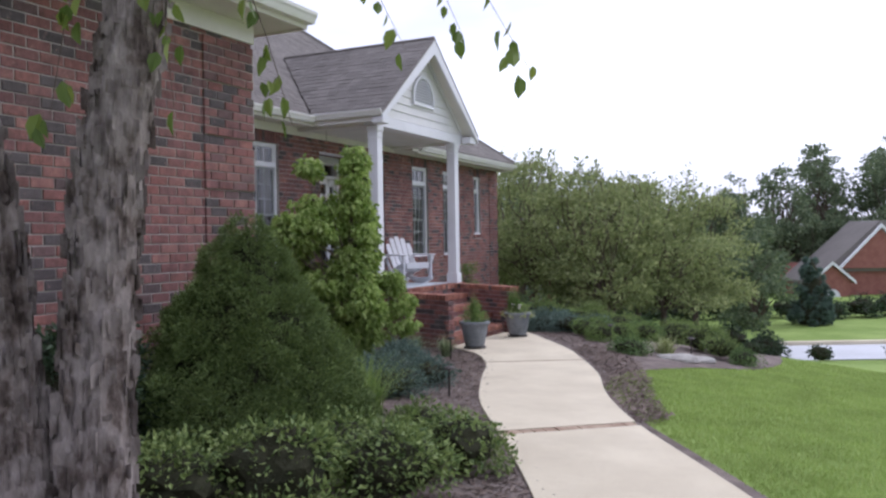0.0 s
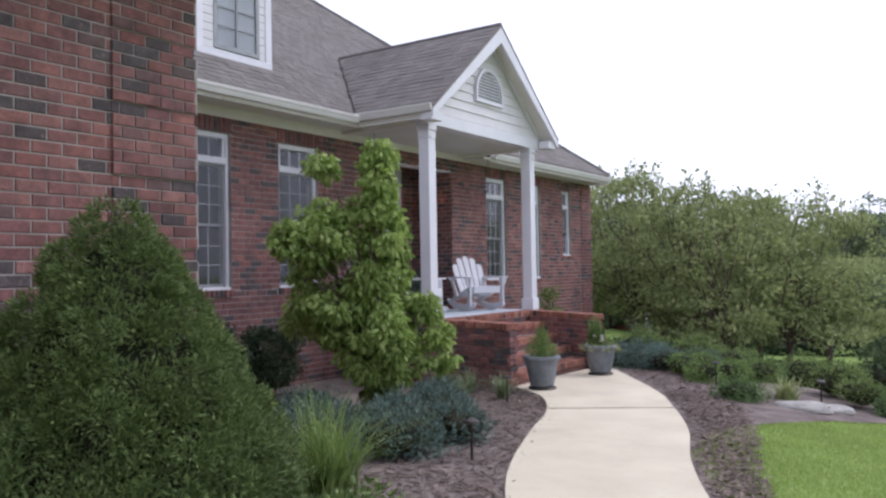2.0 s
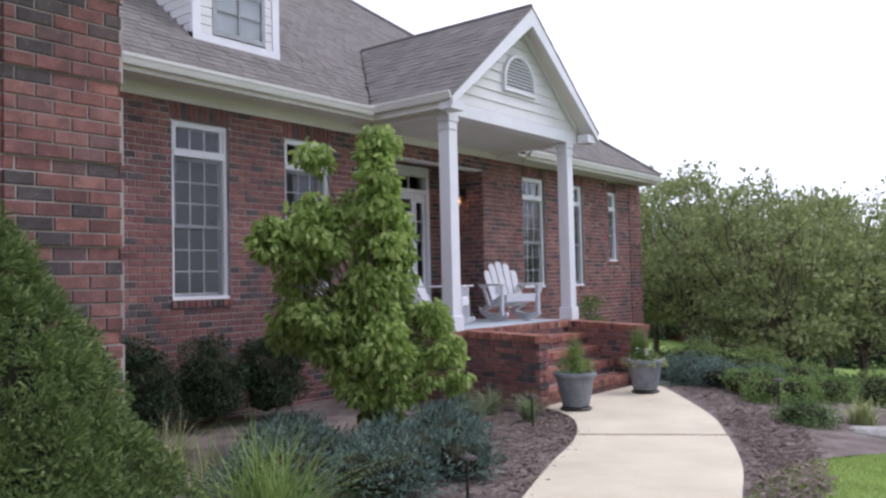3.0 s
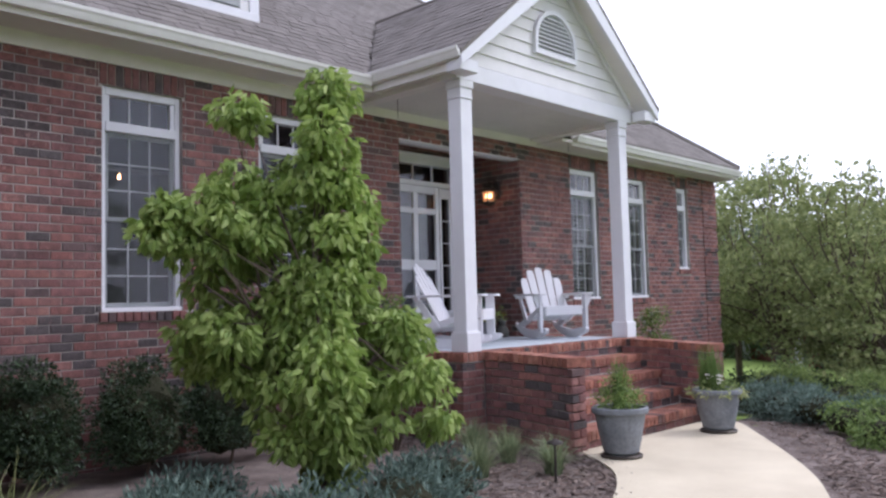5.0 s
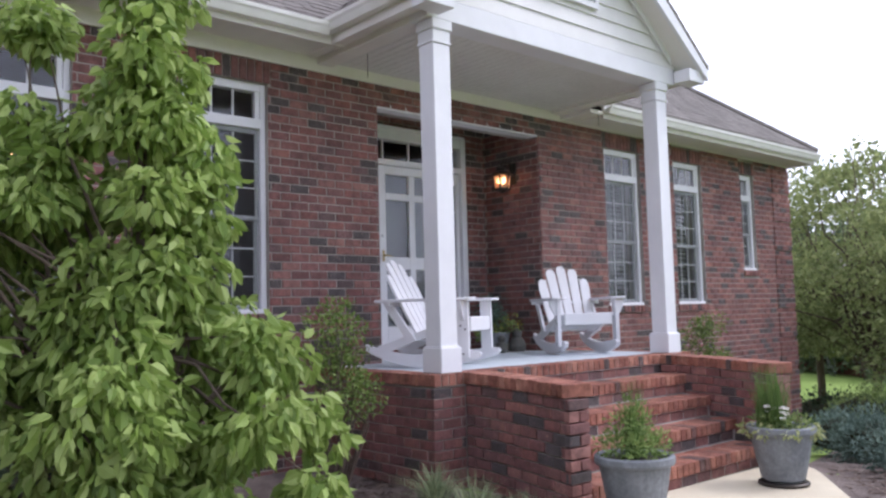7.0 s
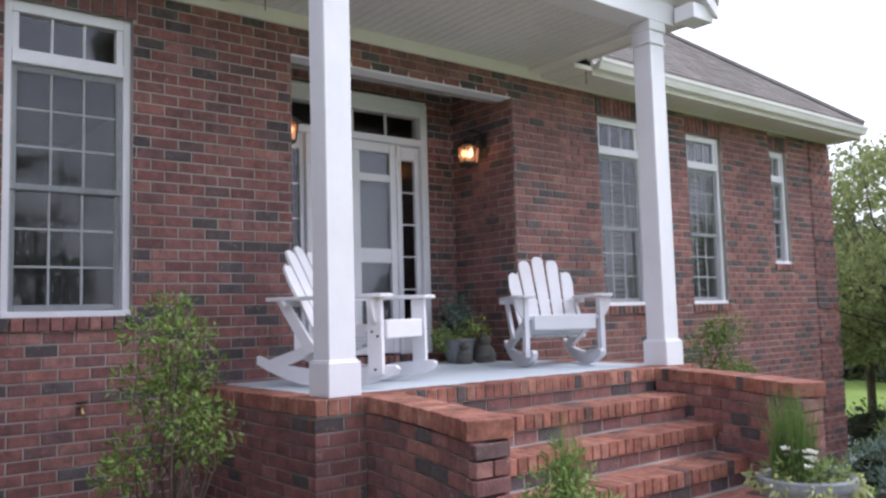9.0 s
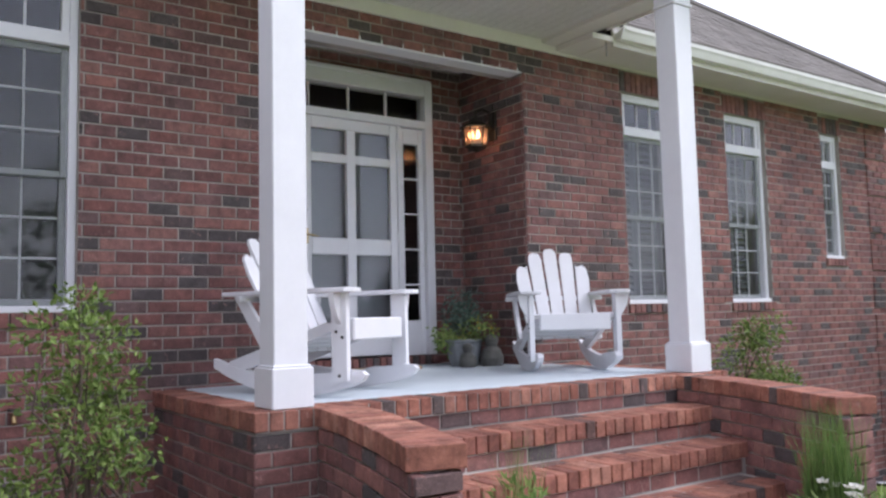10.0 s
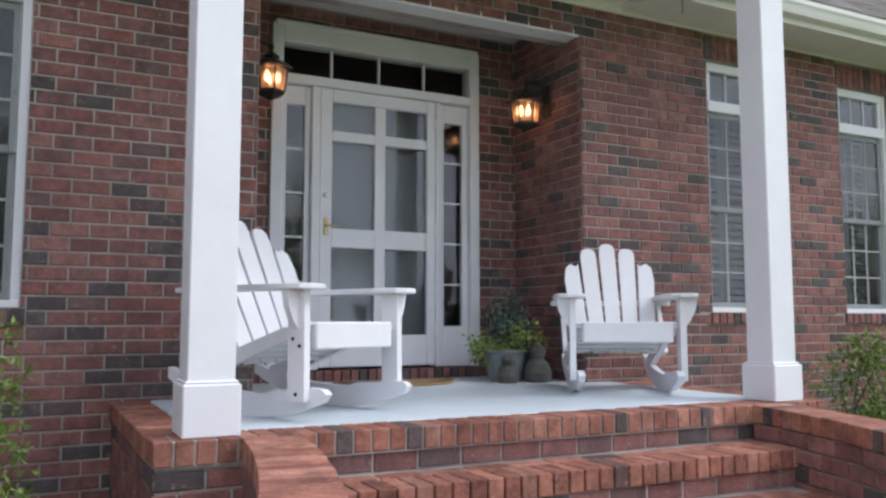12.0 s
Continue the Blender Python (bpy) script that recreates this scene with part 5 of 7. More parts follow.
chair = rocking_chair(pose(-6.74, 12.81, PORCH_Z, 0, 0, -120))
copy_thing(chair, pose(-6.52, 10.66, PORCH_Z, 0, 0, -62))

# ---- doormat ----
bm = bmesh.new()
out = [(0.45 * math.cos(t), 0.40 * math.sin(t)) for t in np.linspace(0, math.pi, 25)]
prism(bm, out, 0, 0.018, "z")
mat = part("doormat", bm, MAT_COIR)
mat.matrix_basis = pose(-8.02, 11.80, PORCH_Z + 0.002, 0, 0, -90)
tagged(mat, "half-round tan coir doormat before the front door", "doormat")
bm = bmesh.new()
ring = [(0.41 * math.cos(t), 0.03 + 0.34 * math.sin(t)) for t in np.linspace(0.02, math.pi - 0.02, 25)]
for a, b in zip(ring, ring[1:]):
    tube(bm, [(a[0], a[1], 0.016), (b[0], b[1], 0.016)], [0.008, 0.008], 4)
part("border", bm, DARKMETAL, mat, "dark woven border line")


# ---- wall lanterns ----
def lantern(at):
    c = thing("wall_lantern", "lit bronze coach lantern with amber glass panes on a wall bracket", "lantern", "entrance lanterns", at=at)
    D = DARKMETAL
    part("back_plate", boxed((-0.045, 0.155, -0.05), (0.045, 0.172, 0.17), 0.004), D, c)
    bm = bmesh.new()
    tube(bm, [(0, 0.16, 0.10), (0, 0.14, 0.155), (0, 0.07, 0.18), (0, 0.02, 0.165), (0, 0, 0.135)], [0.009] * 5, 8)
    part("bracket", bm, D, c)
    bm = bmesh.new()
    lathe(bm, [(0.094, 0.022), (0.122, 0.026), (0.124, 0.034), (0.085, 0.062), (0.048, 0.078), (0.044, 0.092), (0.050, 0.098), (0.022, 0.118), (0.012, 0.125), (0.010, 0.145), (0.017, 0.155), (0.004, 0.172)], 6)
    part("roof", bm, D, c)
    bm = bmesh.new()
    lathe(bm, [(0.012, -0.152), (0.03, -0.142), (0.066, -0.128), (0.082, -0.118), (0.084, -0.102)], 6)
    part("base", bm, D, c)
    for i in range(6):
        t = 2 * math.pi * i / 6
        bm = bmesh.new()
        tube(bm, [(0.080 * math.cos(t), 0.080 * math.sin(t), -0.103), (0.096 * math.cos(t), 0.096 * math.sin(t), 0.024)], [0.006, 0.006], 5)
        part("post", bm, D, c)
        u = 2 * math.pi * (i + 1) / 6
        p = [(0.078 * math.cos(t), 0.078 * math.sin(t), -0.101), (0.078 * math.cos(u), 0.078 * math.sin(u), -0.101), (0.093 * math.cos(u), 0.093 * math.sin(u), 0.022), (0.093 * math.cos(t), 0.093 * math.sin(t), 0.022)]
        g = raw("pane", p, [(0, 1, 2, 3)], LANTERN_GLASS, c)
        g.visible_shadow = False
    for i in range(3):
        t = 2 * math.pi * i / 3
        bm = bmesh.new()
        lathe(bm, [(0.010, -0.103), (0.010, -0.055)], 8, (0.03 * math.cos(t), 0.03 * math.sin(t), 0))
        part("candle_tube", bm, WHITE, c)
        bm = bmesh.new()
        lathe(bm, [(0.007, -0.055), (0.013, -0.038), (0.012, -0.02), (0.003, 0.012)], 8, (0.03 * math.cos(t), 0.03 * math.sin(t), 0))
        part("bulb", bm, BULB, c)


def lantern_glass():
    m, n, l, b = material("seeded_glass", 0.4)
    tr, mx = n.new("ShaderNodeBsdfTransparent"), n.new("ShaderNodeMixShader")
    b.inputs["Base Color"].default_value = (0.85, 0.55, 0.34, 1)
    b.inputs["Transmission Weight"].default_value = 0.6
    mx.inputs["Fac"].default_value = 0.65
    l.new(tr.outputs["BSDF"], mx.inputs[1])
    l.new(b.outputs["BSDF"], mx.inputs[2])
    l.new(mx.outputs["Shader"], n["Material Output"].inputs["Surface"])
    return m


LANTERN_GLASS = lantern_glass()
lantern(pose(-7.83, 12.8276, 3.03) @ Matrix.Scale(1.2, 4))
lantern(pose(-7.95, 10.862, 3.06, 0, 0, 180) @ Matrix.Scale(1.2, 4))

# ---- small fittings on the wall ----
bib = thing("hose_bib", "small dull brass hose tap on the brick wall", "tap")
bm = bmesh.new()
tube(bm, [(F, 9.08, 0.86), (F + 0.07, 9.08, 0.86), (F + 0.10, 9.08, 0.82)], [0.014, 0.014, 0.016], 8)
part("spout", bm, BRASS, bib)
bm = bmesh.new()
lathe(bm, [(0.035, 0), (0.035, 0.012)], 10)
bmesh.ops.transform(bm, matrix=pose(F + 0.06, 9.08, 0.89), verts=bm.verts)
part("wheel", bm, DARKMETAL, bib)

# ---- plants ----
def leaves(name, centres, dirs, size, mat, parent, rng, shape="leaf", width=0.55, vary=0.35, fold=0.25):
    """Many small leaves in one mesh: each a folded blade at its centre, pointing along its direction."""
    centres, dirs = np.asarray(centres, float), np.asarray(dirs, float)
    n = len(centres)
    r = np.random.RandomState(rng.randint(0, 10 ** 6))
    d = dirs / np.maximum(np.linalg.norm(dirs, axis=1, keepdims=True), 1e-6)
    side = np.cross(d, r.normal(size=(n, 3)))
    side /= np.maximum(np.linalg.norm(side, axis=1, keepdims=True), 1e-6)
    up = np.cross(side, d)
    L = (size * (1 + vary * r.uniform(-1, 1, n)))[:, None]
    W = L * width / 2
    if shape == "leaf":
        v = np.stack([centres, centres + d * L * 0.45 + side * W + up * W * fold, centres + d * L - up * L * 0.12, centres + d * L * 0.45 - side * W + up * W * fold], 1)
        f = np.arange(n)[:, None] * 4 + np.array([0, 1, 2, 3])
        faces = np.concatenate([f[:, [0, 1, 2]], f[:, [0, 2, 3]]])
    elif shape == "oval":      # a rounded leaf, folded along its midrib, with a drooping tip
        rise = up * W * fold
        v = np.stack([centres, centres + d * L * 0.25 + side * W * 0.85 + rise * 0.8, centres + d * L * 0.58 + side * W * 0.85 + rise * 0.6, centres + d * L - up * L * 0.14,
                      centres + d * L * 0.58 - side * W * 0.85 + rise * 0.6, centres + d * L * 0.25 - side * W * 0.85 + rise * 0.8], 1)
        f = np.arange(n)[:, None] * 6
        faces = np.concatenate([f + np.array([0, 1, 2, 3]), f + np.array([0, 3, 4, 5])])
    else:
        v = np.stack([centres - side * W * 0.5, centres + side * W * 0.5, centres + d * L], 1)
        faces = np.arange(n)[:, None] * 3 + np.array([0, 1, 2])
    me = bpy.data.meshes.new(name)
    me.from_pydata(v.reshape(-1, 3).tolist(), [], faces.tolist())
    me.materials.append(mat)
    ob = new(name, me)
    ob.parent = parent
    return ob


def in_ball(r, n):
    v = r.normal(size=(n, 3))
    v /= np.linalg.norm(v, axis=1, keepdims=True)
    return v, v * (r.uniform(0, 1, (n, 1)) ** (1 / 2.4))


def clumps(rng, spots, per, droop=0.0, jitter=0.6, flat=0.75):
    """Leaf places and ways round clumps (x, y, z, radius); leaves point outwards and droop."""
    r = np.random.RandomState(rng.randint(0, 10 ** 6))
    cs, ds = [], []
    for x, y, z, rad in spots:
        k = max(3, int(per * (rad ** 2)))
        u, p = in_ball(r, k)
        p[:, 2] *= flat
        cs.append(np.array((x, y, z)) + p * rad)
        d = u + r.normal(size=(k, 3)) * jitter
        d[:, 2] -= droop
        ds.append(d)
    return np.concatenate(cs), np.concatenate(ds)


def limbs(bm, rng, base, tips, r0, bend=0.15):
    """Tapered limbs from a point to each tip, with a bend."""
    b = Vector(base)
    for t in tips:
        t = Vector(t)
        L = (t - b).length
        m1 = b.lerp(t, 0.35) + Vector((rng.uniform(-1, 1), rng.uniform(-1, 1), rng.uniform(0, 1))) * L * bend
        m2 = b.lerp(t, 0.7) + Vector((rng.uniform(-1, 1), rng.uniform(-1, 1), rng.uniform(0, 0.6))) * L * bend * 0.6
        tube(bm, [b, m1, m2, t], [r0, r0 * 0.7, r0 * 0.45, r0 * 0.15], 6)


def shrub(name, label, cat, x, y, radius, height, mat, seed, leaf=0.05, per=900, droop=0.0, group="", z=None, bumpy=10, width=0.5, shape="leaf", lift=0.0, heart=True):
    """A rounded shrub: short stems and a crown of leaf clumps with an uneven outline."""
    rng = random.Random(seed)
    c = thing(name, label, cat, group)
    z0 = (ground_z(x, y) if z is None else z)
    spots = []
    for i in range(bumpy):
        t, q = rng.uniform(0, 2 * math.pi), math.sqrt(rng.uniform(0, 1))
        dz = math.sqrt(max(0.0, 1 - q * q * 0.85))
        rad = radius * rng.uniform(0.34, 0.52)
        zz = z0 + lift + max(rad * 0.6, (height - rad * 0.7) * dz * rng.uniform(0.55, 1.0))
        spots.append((x + math.cos(t) * q * radius * 0.72, y + math.sin(t) * q * radius * 0.72, zz, rad))
    spots.append((x, y, z0 + lift + height * 0.5, radius * 0.7))
    groups = [spots[-1:]] if heart else [[s] for s in spots]
    for tips in groups:        # an open shrub shows each stem
        bm = bmesh.new()
        limbs(bm, rng, (x, y, z0 - 0.03), [(s[0], s[1], s[2]) for s in tips], max(0.008, radius * 0.035))
        part("stem", bm, TWIG, c)
    # dark core solid that stands in for the shrub's inner shade
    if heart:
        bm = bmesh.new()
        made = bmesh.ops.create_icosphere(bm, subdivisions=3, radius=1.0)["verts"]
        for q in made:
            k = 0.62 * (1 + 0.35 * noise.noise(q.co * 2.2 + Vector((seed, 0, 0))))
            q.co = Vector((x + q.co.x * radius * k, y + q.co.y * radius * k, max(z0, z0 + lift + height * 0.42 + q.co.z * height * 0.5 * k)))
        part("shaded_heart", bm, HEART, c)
    cs, ds = clumps(rng, spots, per, droop)
    keep = cs[:, 2] > z0 + 0.01
    leaves("foliage", cs[keep], ds[keep], leaf, mat, c, rng, shape, width)
    return c


def cone_tree(name, label, x, y, radius, height, mat, seed, count, needle, lean=0.0, tip=0.08):
    """A dense cone of short needle sprays with a lumpy outline."""
    rng = random.Random(seed)
    r = np.random.RandomState(seed)
    z0 = ground_z(x, y)
    c = thing(name, label, "tree")
    bm = bmesh.new()
    tube(bm, [(x, y, z0 - 0.05), (x, y, z0 + height * 0.5), (x, y, z0 + height * 0.93)], [0.05, 0.035, 0.008], 8)
    part("trunk", bm, TWIG, c)
    k = max(60, count // 190)
    ps, dd = [], []
    for i in range(k):
        q = (i + 0.5) / k
        h = min(0.995, max(0.0, 1 - math.sqrt(1 - q * 0.995) + rng.uniform(-0.04, 0.04)))
        th = i * 2.39996 + rng.uniform(-0.5, 0.5)
        prof = 0.88 + 1.2 * h if h < 0.1 else (1 - h) ** 0.74 * 1.05 + 0.015
        lump = noise.noise(Vector((math.cos(th) * 2, math.sin(th) * 2, h * height * 2.4 + seed)))
        rr = prof * radius * (1 + 0.30 * lump) * rng.uniform(0.84, 1.06)
        size = radius * rng.uniform(0.08, 0.15) * (1.15 - 0.4 * h)
        out = Vector((math.cos(th), math.sin(th), 0.25))
        at = np.array((x + (rr - size) * math.cos(th), y + (rr - size) * math.sin(th), z0 + 0.08 + h * (height - 0.16)))
        m = count // k
        u = r.normal(size=(m, 3)) + np.array(out) * 0.9
        u /= np.linalg.norm(u, axis=1, keepdims=True)
        ps.append(at + u * size * r.uniform(0.45, 1.1, (m, 1)) * np.array((1, 1, 0.85)))
        dd.append(u + r.normal(size=(m, 3)) * 0.35 + np.array((0, 0, 0.25)))
    p, d = np.concatenate(ps), np.concatenate(dd)
    leaves("foliage", p, d, needle, mat, c, rng, "leaf", 0.34, 0.5)
    # inner shade put in as a solid: a near-black core behind the needles
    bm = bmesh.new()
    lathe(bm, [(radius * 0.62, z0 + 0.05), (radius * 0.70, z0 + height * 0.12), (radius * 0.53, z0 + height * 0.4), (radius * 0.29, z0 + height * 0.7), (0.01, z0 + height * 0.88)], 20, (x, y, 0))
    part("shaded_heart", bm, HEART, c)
    return c


def tussock(name, label, x, y, n, length, mat, seed, spread=0.8, width=0.012, z=None, cat="grass", group="", parent=None, base=0.06, droop=0.9):
    """A tuft of arching blades."""
    rng = random.Random(seed)
    z0 = ground_z(x, y) if z is None else z
    v, f = [], []
    for i in range(n):
        t = rng.uniform(0, 2 * math.pi)
        L = length * rng.uniform(0.55, 1.1)
        out = rng.uniform(0.1, 1.0) * spread
        px, py = x + rng.uniform(-base, base), y + rng.uniform(-base, base)
        dx, dy = math.cos(t), math.sin(t)
        k0 = len(v)
        steps_ = 5
        for s in range(steps_ + 1):
            q = s / steps_
            hx = out * L * q ** 1.6
            hz = L * (q - droop * 0.5 * out * q * q)
            w = width * (1 - q * 0.92) / 2
            v += [(px + dx * hx - dy * w, py + dy * hx + dx * w, z0 + hz), (px + dx * hx + dy * w, py + dy * hx - dx * w, z0 + hz)]
        for s in range(steps_):
            a = k0 + 2 * s
            f.append((a, a + 1, a + 3, a + 2))
    if parent is not None:
        return raw("grass_tuft", v, f, mat, parent)
    ob = tagged(raw(name, v, f, mat), label, cat, group)
    return ob


def far_tree(name, label, x, y, height, spread, mat, seed, leaf=0.22, per=60, trunk=0.18, low=0.25, bumpy=26, z=None, group="", flat=0.75, shoots=0):
    """A broad tree: trunk, limbs and a crown of leaf clumps with gaps; flat presses the clumps into tiers."""
    rng = random.Random(seed)
    z0 = ground_z(x, y) if z is None else z
    c = thing(name, label, "tree", group)
    spots = []
    for i in range(bumpy):
        q = rng.uniform(0, 1)
        zz = z0 + height * (low + (1 - low) * q * 0.93)
        w = spread * (math.sin(math.pi * min(1, 0.22 + 0.72 * q)) ** 0.7)
        t, k = rng.uniform(0, 2 * math.pi), math.sqrt(rng.uniform(0.05, 1))
        spots.append((x + math.cos(t) * w * k, y + math.sin(t) * w * k, zz, spread * rng.uniform(0.2, 0.42) * (1.15 - 0.55 * q)))
    bm = bmesh.new()
    tube(bm, [(x, y, z0 - 0.2), (x + rng.uniform(-.1, .1), y, z0 + height * 0.3), (x + rng.uniform(-.2, .2), y + rng.uniform(-.2, .2), z0 + height * 0.62)], [trunk, trunk * 0.75, trunk * 0.35], 8)
    limbs(bm, rng, (x, y, z0 + height * low * 0.8), [s[:3] for s in spots[::2]], trunk * 0.35, 0.12)
    limbs(bm, rng, (x, y, z0 + height * 0.4), [s[:3] for s in spots[1::2]], trunk * 0.25, 0.1)
    cs, ds = clumps(rng, spots, per, 0.15, 0.8, flat)
    for i in range(shoots):      # thin upright shoots above the crown
        t, k = rng.uniform(0, 2 * math.pi), spread * math.sqrt(rng.uniform(0.0, 0.6))
        px, py, pz = x + k * math.cos(t), y + k * math.sin(t), z0 + height * rng.uniform(0.78, 0.92)
        L, lx, ly = rng.uniform(0.4, 0.95), rng.uniform(-0.25, 0.25), rng.uniform(-0.25, 0.25)
        tube(bm, [(px, py, pz), (px + lx * 0.4, py + ly * 0.4, pz + L * 0.5), (px + lx, py + ly, pz + L)], [0.012, 0.008, 0.004], 4)
        q = np.array([[rng.random() for a in range(4)] for b in range(22)])
        cs = np.concatenate([cs, np.stack([px + lx * q[:, 0] + 0.12 * (q[:, 1] - 0.5), py + ly * q[:, 0] + 0.12 * (q[:, 2] - 0.5), pz + L * q[:, 0]], 1)])
        ds = np.concatenate([ds, np.stack([q[:, 1] - 0.5, q[:, 2] - 0.5, q[:, 3] - 0.3], 1)])
    part("trunk", bm, TWIG, c)
    leaves("crown", cs, ds, leaf, mat, c, rng, "leaf", 0.62, 0.5)
    return c


# river birch: two peeling trunks beside the wing
rng = random.Random(51)
birch = thing("birch_tree", "river birch with two peeling grey-brown trunks and drooping twigs", "tree")
bz = ground_z(-1.3, 0.2)
for k, line in enumerate(([(-1.24, 0.13, bz - 0.05), (-1.24, 0.155, 1.0), (-1.25, 0.235, 1.9), (-1.18, 0.32, 2.6), (-1.08, 0.4, 3.4), (-1.0, 0.45, 4.6), (-0.9, 0.5, 6.2)],
                          [(-1.42, 0.02, bz - 0.05), (-1.45, -0.02, 1.0), (-1.56, -0.06, 1.9), (-1.68, -0.1, 2.7), (-1.8, -0.14, 3.6), (-1.95, -0.2, 5.0)])):
    bm = bmesh.new()
    pts = smooth_line([p[:2] for p in line], 6)
    zs = smooth_line([(p[2], 0) for p in line], 6)[:, 0]
    n = len(pts)
    tube(bm, [(a[0], a[1], z) for a, z in zip(pts, zs)], [0.145 - 0.075 * i / n + (0.05 * (1 - i / 5) if i < 5 else 0) for i in range(n)], 22, 0.05, rng)
    part("trunk", bm, BARK, birch)
    v, f = [], []
    for i in range(1900):       # curling flakes of bark, each lifting at one side
        s = rng.uniform(0.02, 0.72) * (n - 1)
        a = int(s)
        p = pts[a] + (pts[min(a + 1, n - 1)] - pts[a]) * (s - a)
        z = zs[a] + (zs[min(a + 1, n - 1)] - zs[a]) * (s - a)
        rad = 0.146 - 0.075 * s / n
        t = rng.uniform(0, 2 * math.pi)
        w, h, o = rng.uniform(0.015, 0.05), rng.uniform(0.02, 0.10), rng.choice((0.006, 0.01, 0.016, 0.03)) * rng.uniform(0.6, 1.2)
        turn, k0 = rng.choice((-1, 1)), len(v)
        for e in range(4):
            q = e / 3
            for dz in (rng.uniform(-0.01, 0.008), h + rng.uniform(-0.012, 0.012)):
                dt, do = turn * (q - 0.5) * w / rad * (1 - 0.35 * q), -0.003 + o * q ** 2.2
                v.append((p[0] + (rad + do) * math.cos(t + dt), p[1] + (rad + do) * math.sin(t + dt), z + dz))
        f += [(k0 + 2 * e, k0 + 2 * e + 2, k0 + 2 * e + 3, k0 + 2 * e + 1) for e in range(3)]
    tagged(raw("loose_bark", v, f, BARK, birch), kind="stuff")
# drooping twigs with hanging leaves
bm = bmesh.new()
cs, ds = [], []
TWIGS = [((-1.05, 0.42, 3.5), (-0.5, 1.3, 2.72)), ((-1.0, 0.45, 3.9), (0.10, 1.32, 2.56)), ((-1.1, 0.4, 3.2), (-0.85, 0.9, 2.35)), ((-1.2, 0.3, 3.0), (-1.25, 0.0, 2.3)), ((-1.7, -0.1, 2.9), (-1.6, -0.3, 2.2)), ((-1.0, 0.45, 4.2), (-0.3, 1.5, 2.8)), ((-1.15, 0.3, 3.1), (-0.95, 0.3, 2.35))]
for a, b in TWIGS:
    a, b = Vector(a), Vector(b)
    m = a.lerp(b, 0.5) + Vector((0, 0, 0.35))
    line = [a, a.lerp(m, 0.5) + Vector((0, 0, 0.1)), m, m.lerp(b, 0.6) + Vector((0, 0, 0.05)), b]
    tube(bm, line, [0.008, 0.006, 0.004, 0.0022, 0.0012], 5)
    for i in range(13):
        q = rng.uniform(0.6, 1.0)
        s = q * 4
        j = min(int(s), 3)
        p = line[j].lerp(line[j + 1], s - j)
        cs.append(p + Vector((rng.uniform(-.05, .05), rng.uniform(-.05, .05), rng.uniform(-.08, 0))))
        ds.append((rng.uniform(-.5, .5), rng.uniform(-.5, .5), -1))
part("twig", bm, TWIG, birch)
leaves("foliage", cs, ds, 0.085, BIRCHLEAF, birch, rng, "oval", 0.66, 0.3)
# crown above the view, spread wide so that it shades the wing wall
spots = [(-1 + rng.uniform(-2.1, 2.3), 0.2 + rng.uniform(-2.6, 1.7), rng.uniform(4.3, 7.8), rng.uniform(0.5, 0.9)) for i in range(70)]
cs, ds = clumps(rng, spots, 330, 0.7)
leaves("crown", cs, ds, 0.075, BIRCHLEAF, birch, rng, "leaf", 0.7, 0.3)

# dense cone spruce
cone_tree("dwarf_spruce", "dense dark green conical dwarf spruce", -2.72, 2.85, 0.96, 1.93, SPRUCEM, 7, 170000, 0.027)

# dogwood beside the porch: tiers of drooping leaves
rng = random.Random(61)
tx, ty = -4.5, 7.15
tz = ground_z(tx, ty)
dog = thing("dogwood_tree", "small dogwood tree with tiered drooping green leaves", "tree")
bm = bmesh.new()
tube(bm, [(tx, ty, tz - 0.05), (tx + 0.02, ty, tz + 0.5), (tx - 0.05, ty + 0.03, tz + 1.3), (tx, ty, tz + 2.2), (tx + 0.02, ty + 0.02, tz + 2.95)], [0.045, 0.038, 0.03, 0.018, 0.006], 8)
spots = []
# lobes: (offset x, offset y, low, high, radius); the view from the path sees +x+y as its right side
LOBES = [(0.0, 0.05, 0.9, 3.05, 0.30), (-0.42, -0.36, 1.0, 2.86, 0.27), (0.0, -0.05, 0.50, 1.5, 0.60), (0.34, 0.34, 0.6, 1.3, 0.40), (-0.34, -0.42, 0.8, 1.9, 0.37), (0.02, 0.04, 1.55, 2.4, 0.33), (-0.30, -0.62, 1.72, 2.2, 0.26), (-0.45, -0.86, 1.75, 2.05, 0.18), (0.22, -0.15, 0.45, 1.25, 0.40), (-0.25, 0.3, 0.6, 1.6, 0.4), (0.1, 0.05, 0.2, 0.65, 0.28)]
for ox, oy, lo, hi, rad in LOBES:
    for i in range(int(48 * rad * (hi - lo)) + 7):
        q = rng.uniform(0, 1)
        t, k = rng.uniform(0, 2 * math.pi), math.sqrt(rng.uniform(0.02, 1))
        w = rad * (math.sin(math.pi * min(1.0, 0.25 + 0.72 * q)) ** 0.8)
        spots.append((tx + ox + math.cos(t) * w * k, ty + oy + math.sin(t) * w * k, tz + lo + (hi - lo) * q - 0.05 * k, rng.uniform(0.10, 0.17)))
limbs(bm, rng, (tx, ty, tz + 0.55), [s[:3] for s in spots[::5]], 0.018, 0.1)
limbs(bm, rng, (tx, ty, tz + 1.2), [s[:3] for s in spots[2::6]], 0.012, 0.1)
part("trunk", bm, TWIG, dog)
cs, ds = clumps(rng, spots, 4300, 1.3, 0.5)
cs[:, 2] += rng.uniform(-0.02, 0.02)
leaves("foliage", cs, ds, 0.076, DOGWOOD, dog, rng, "oval", 0.58, 0.3, 0.35)

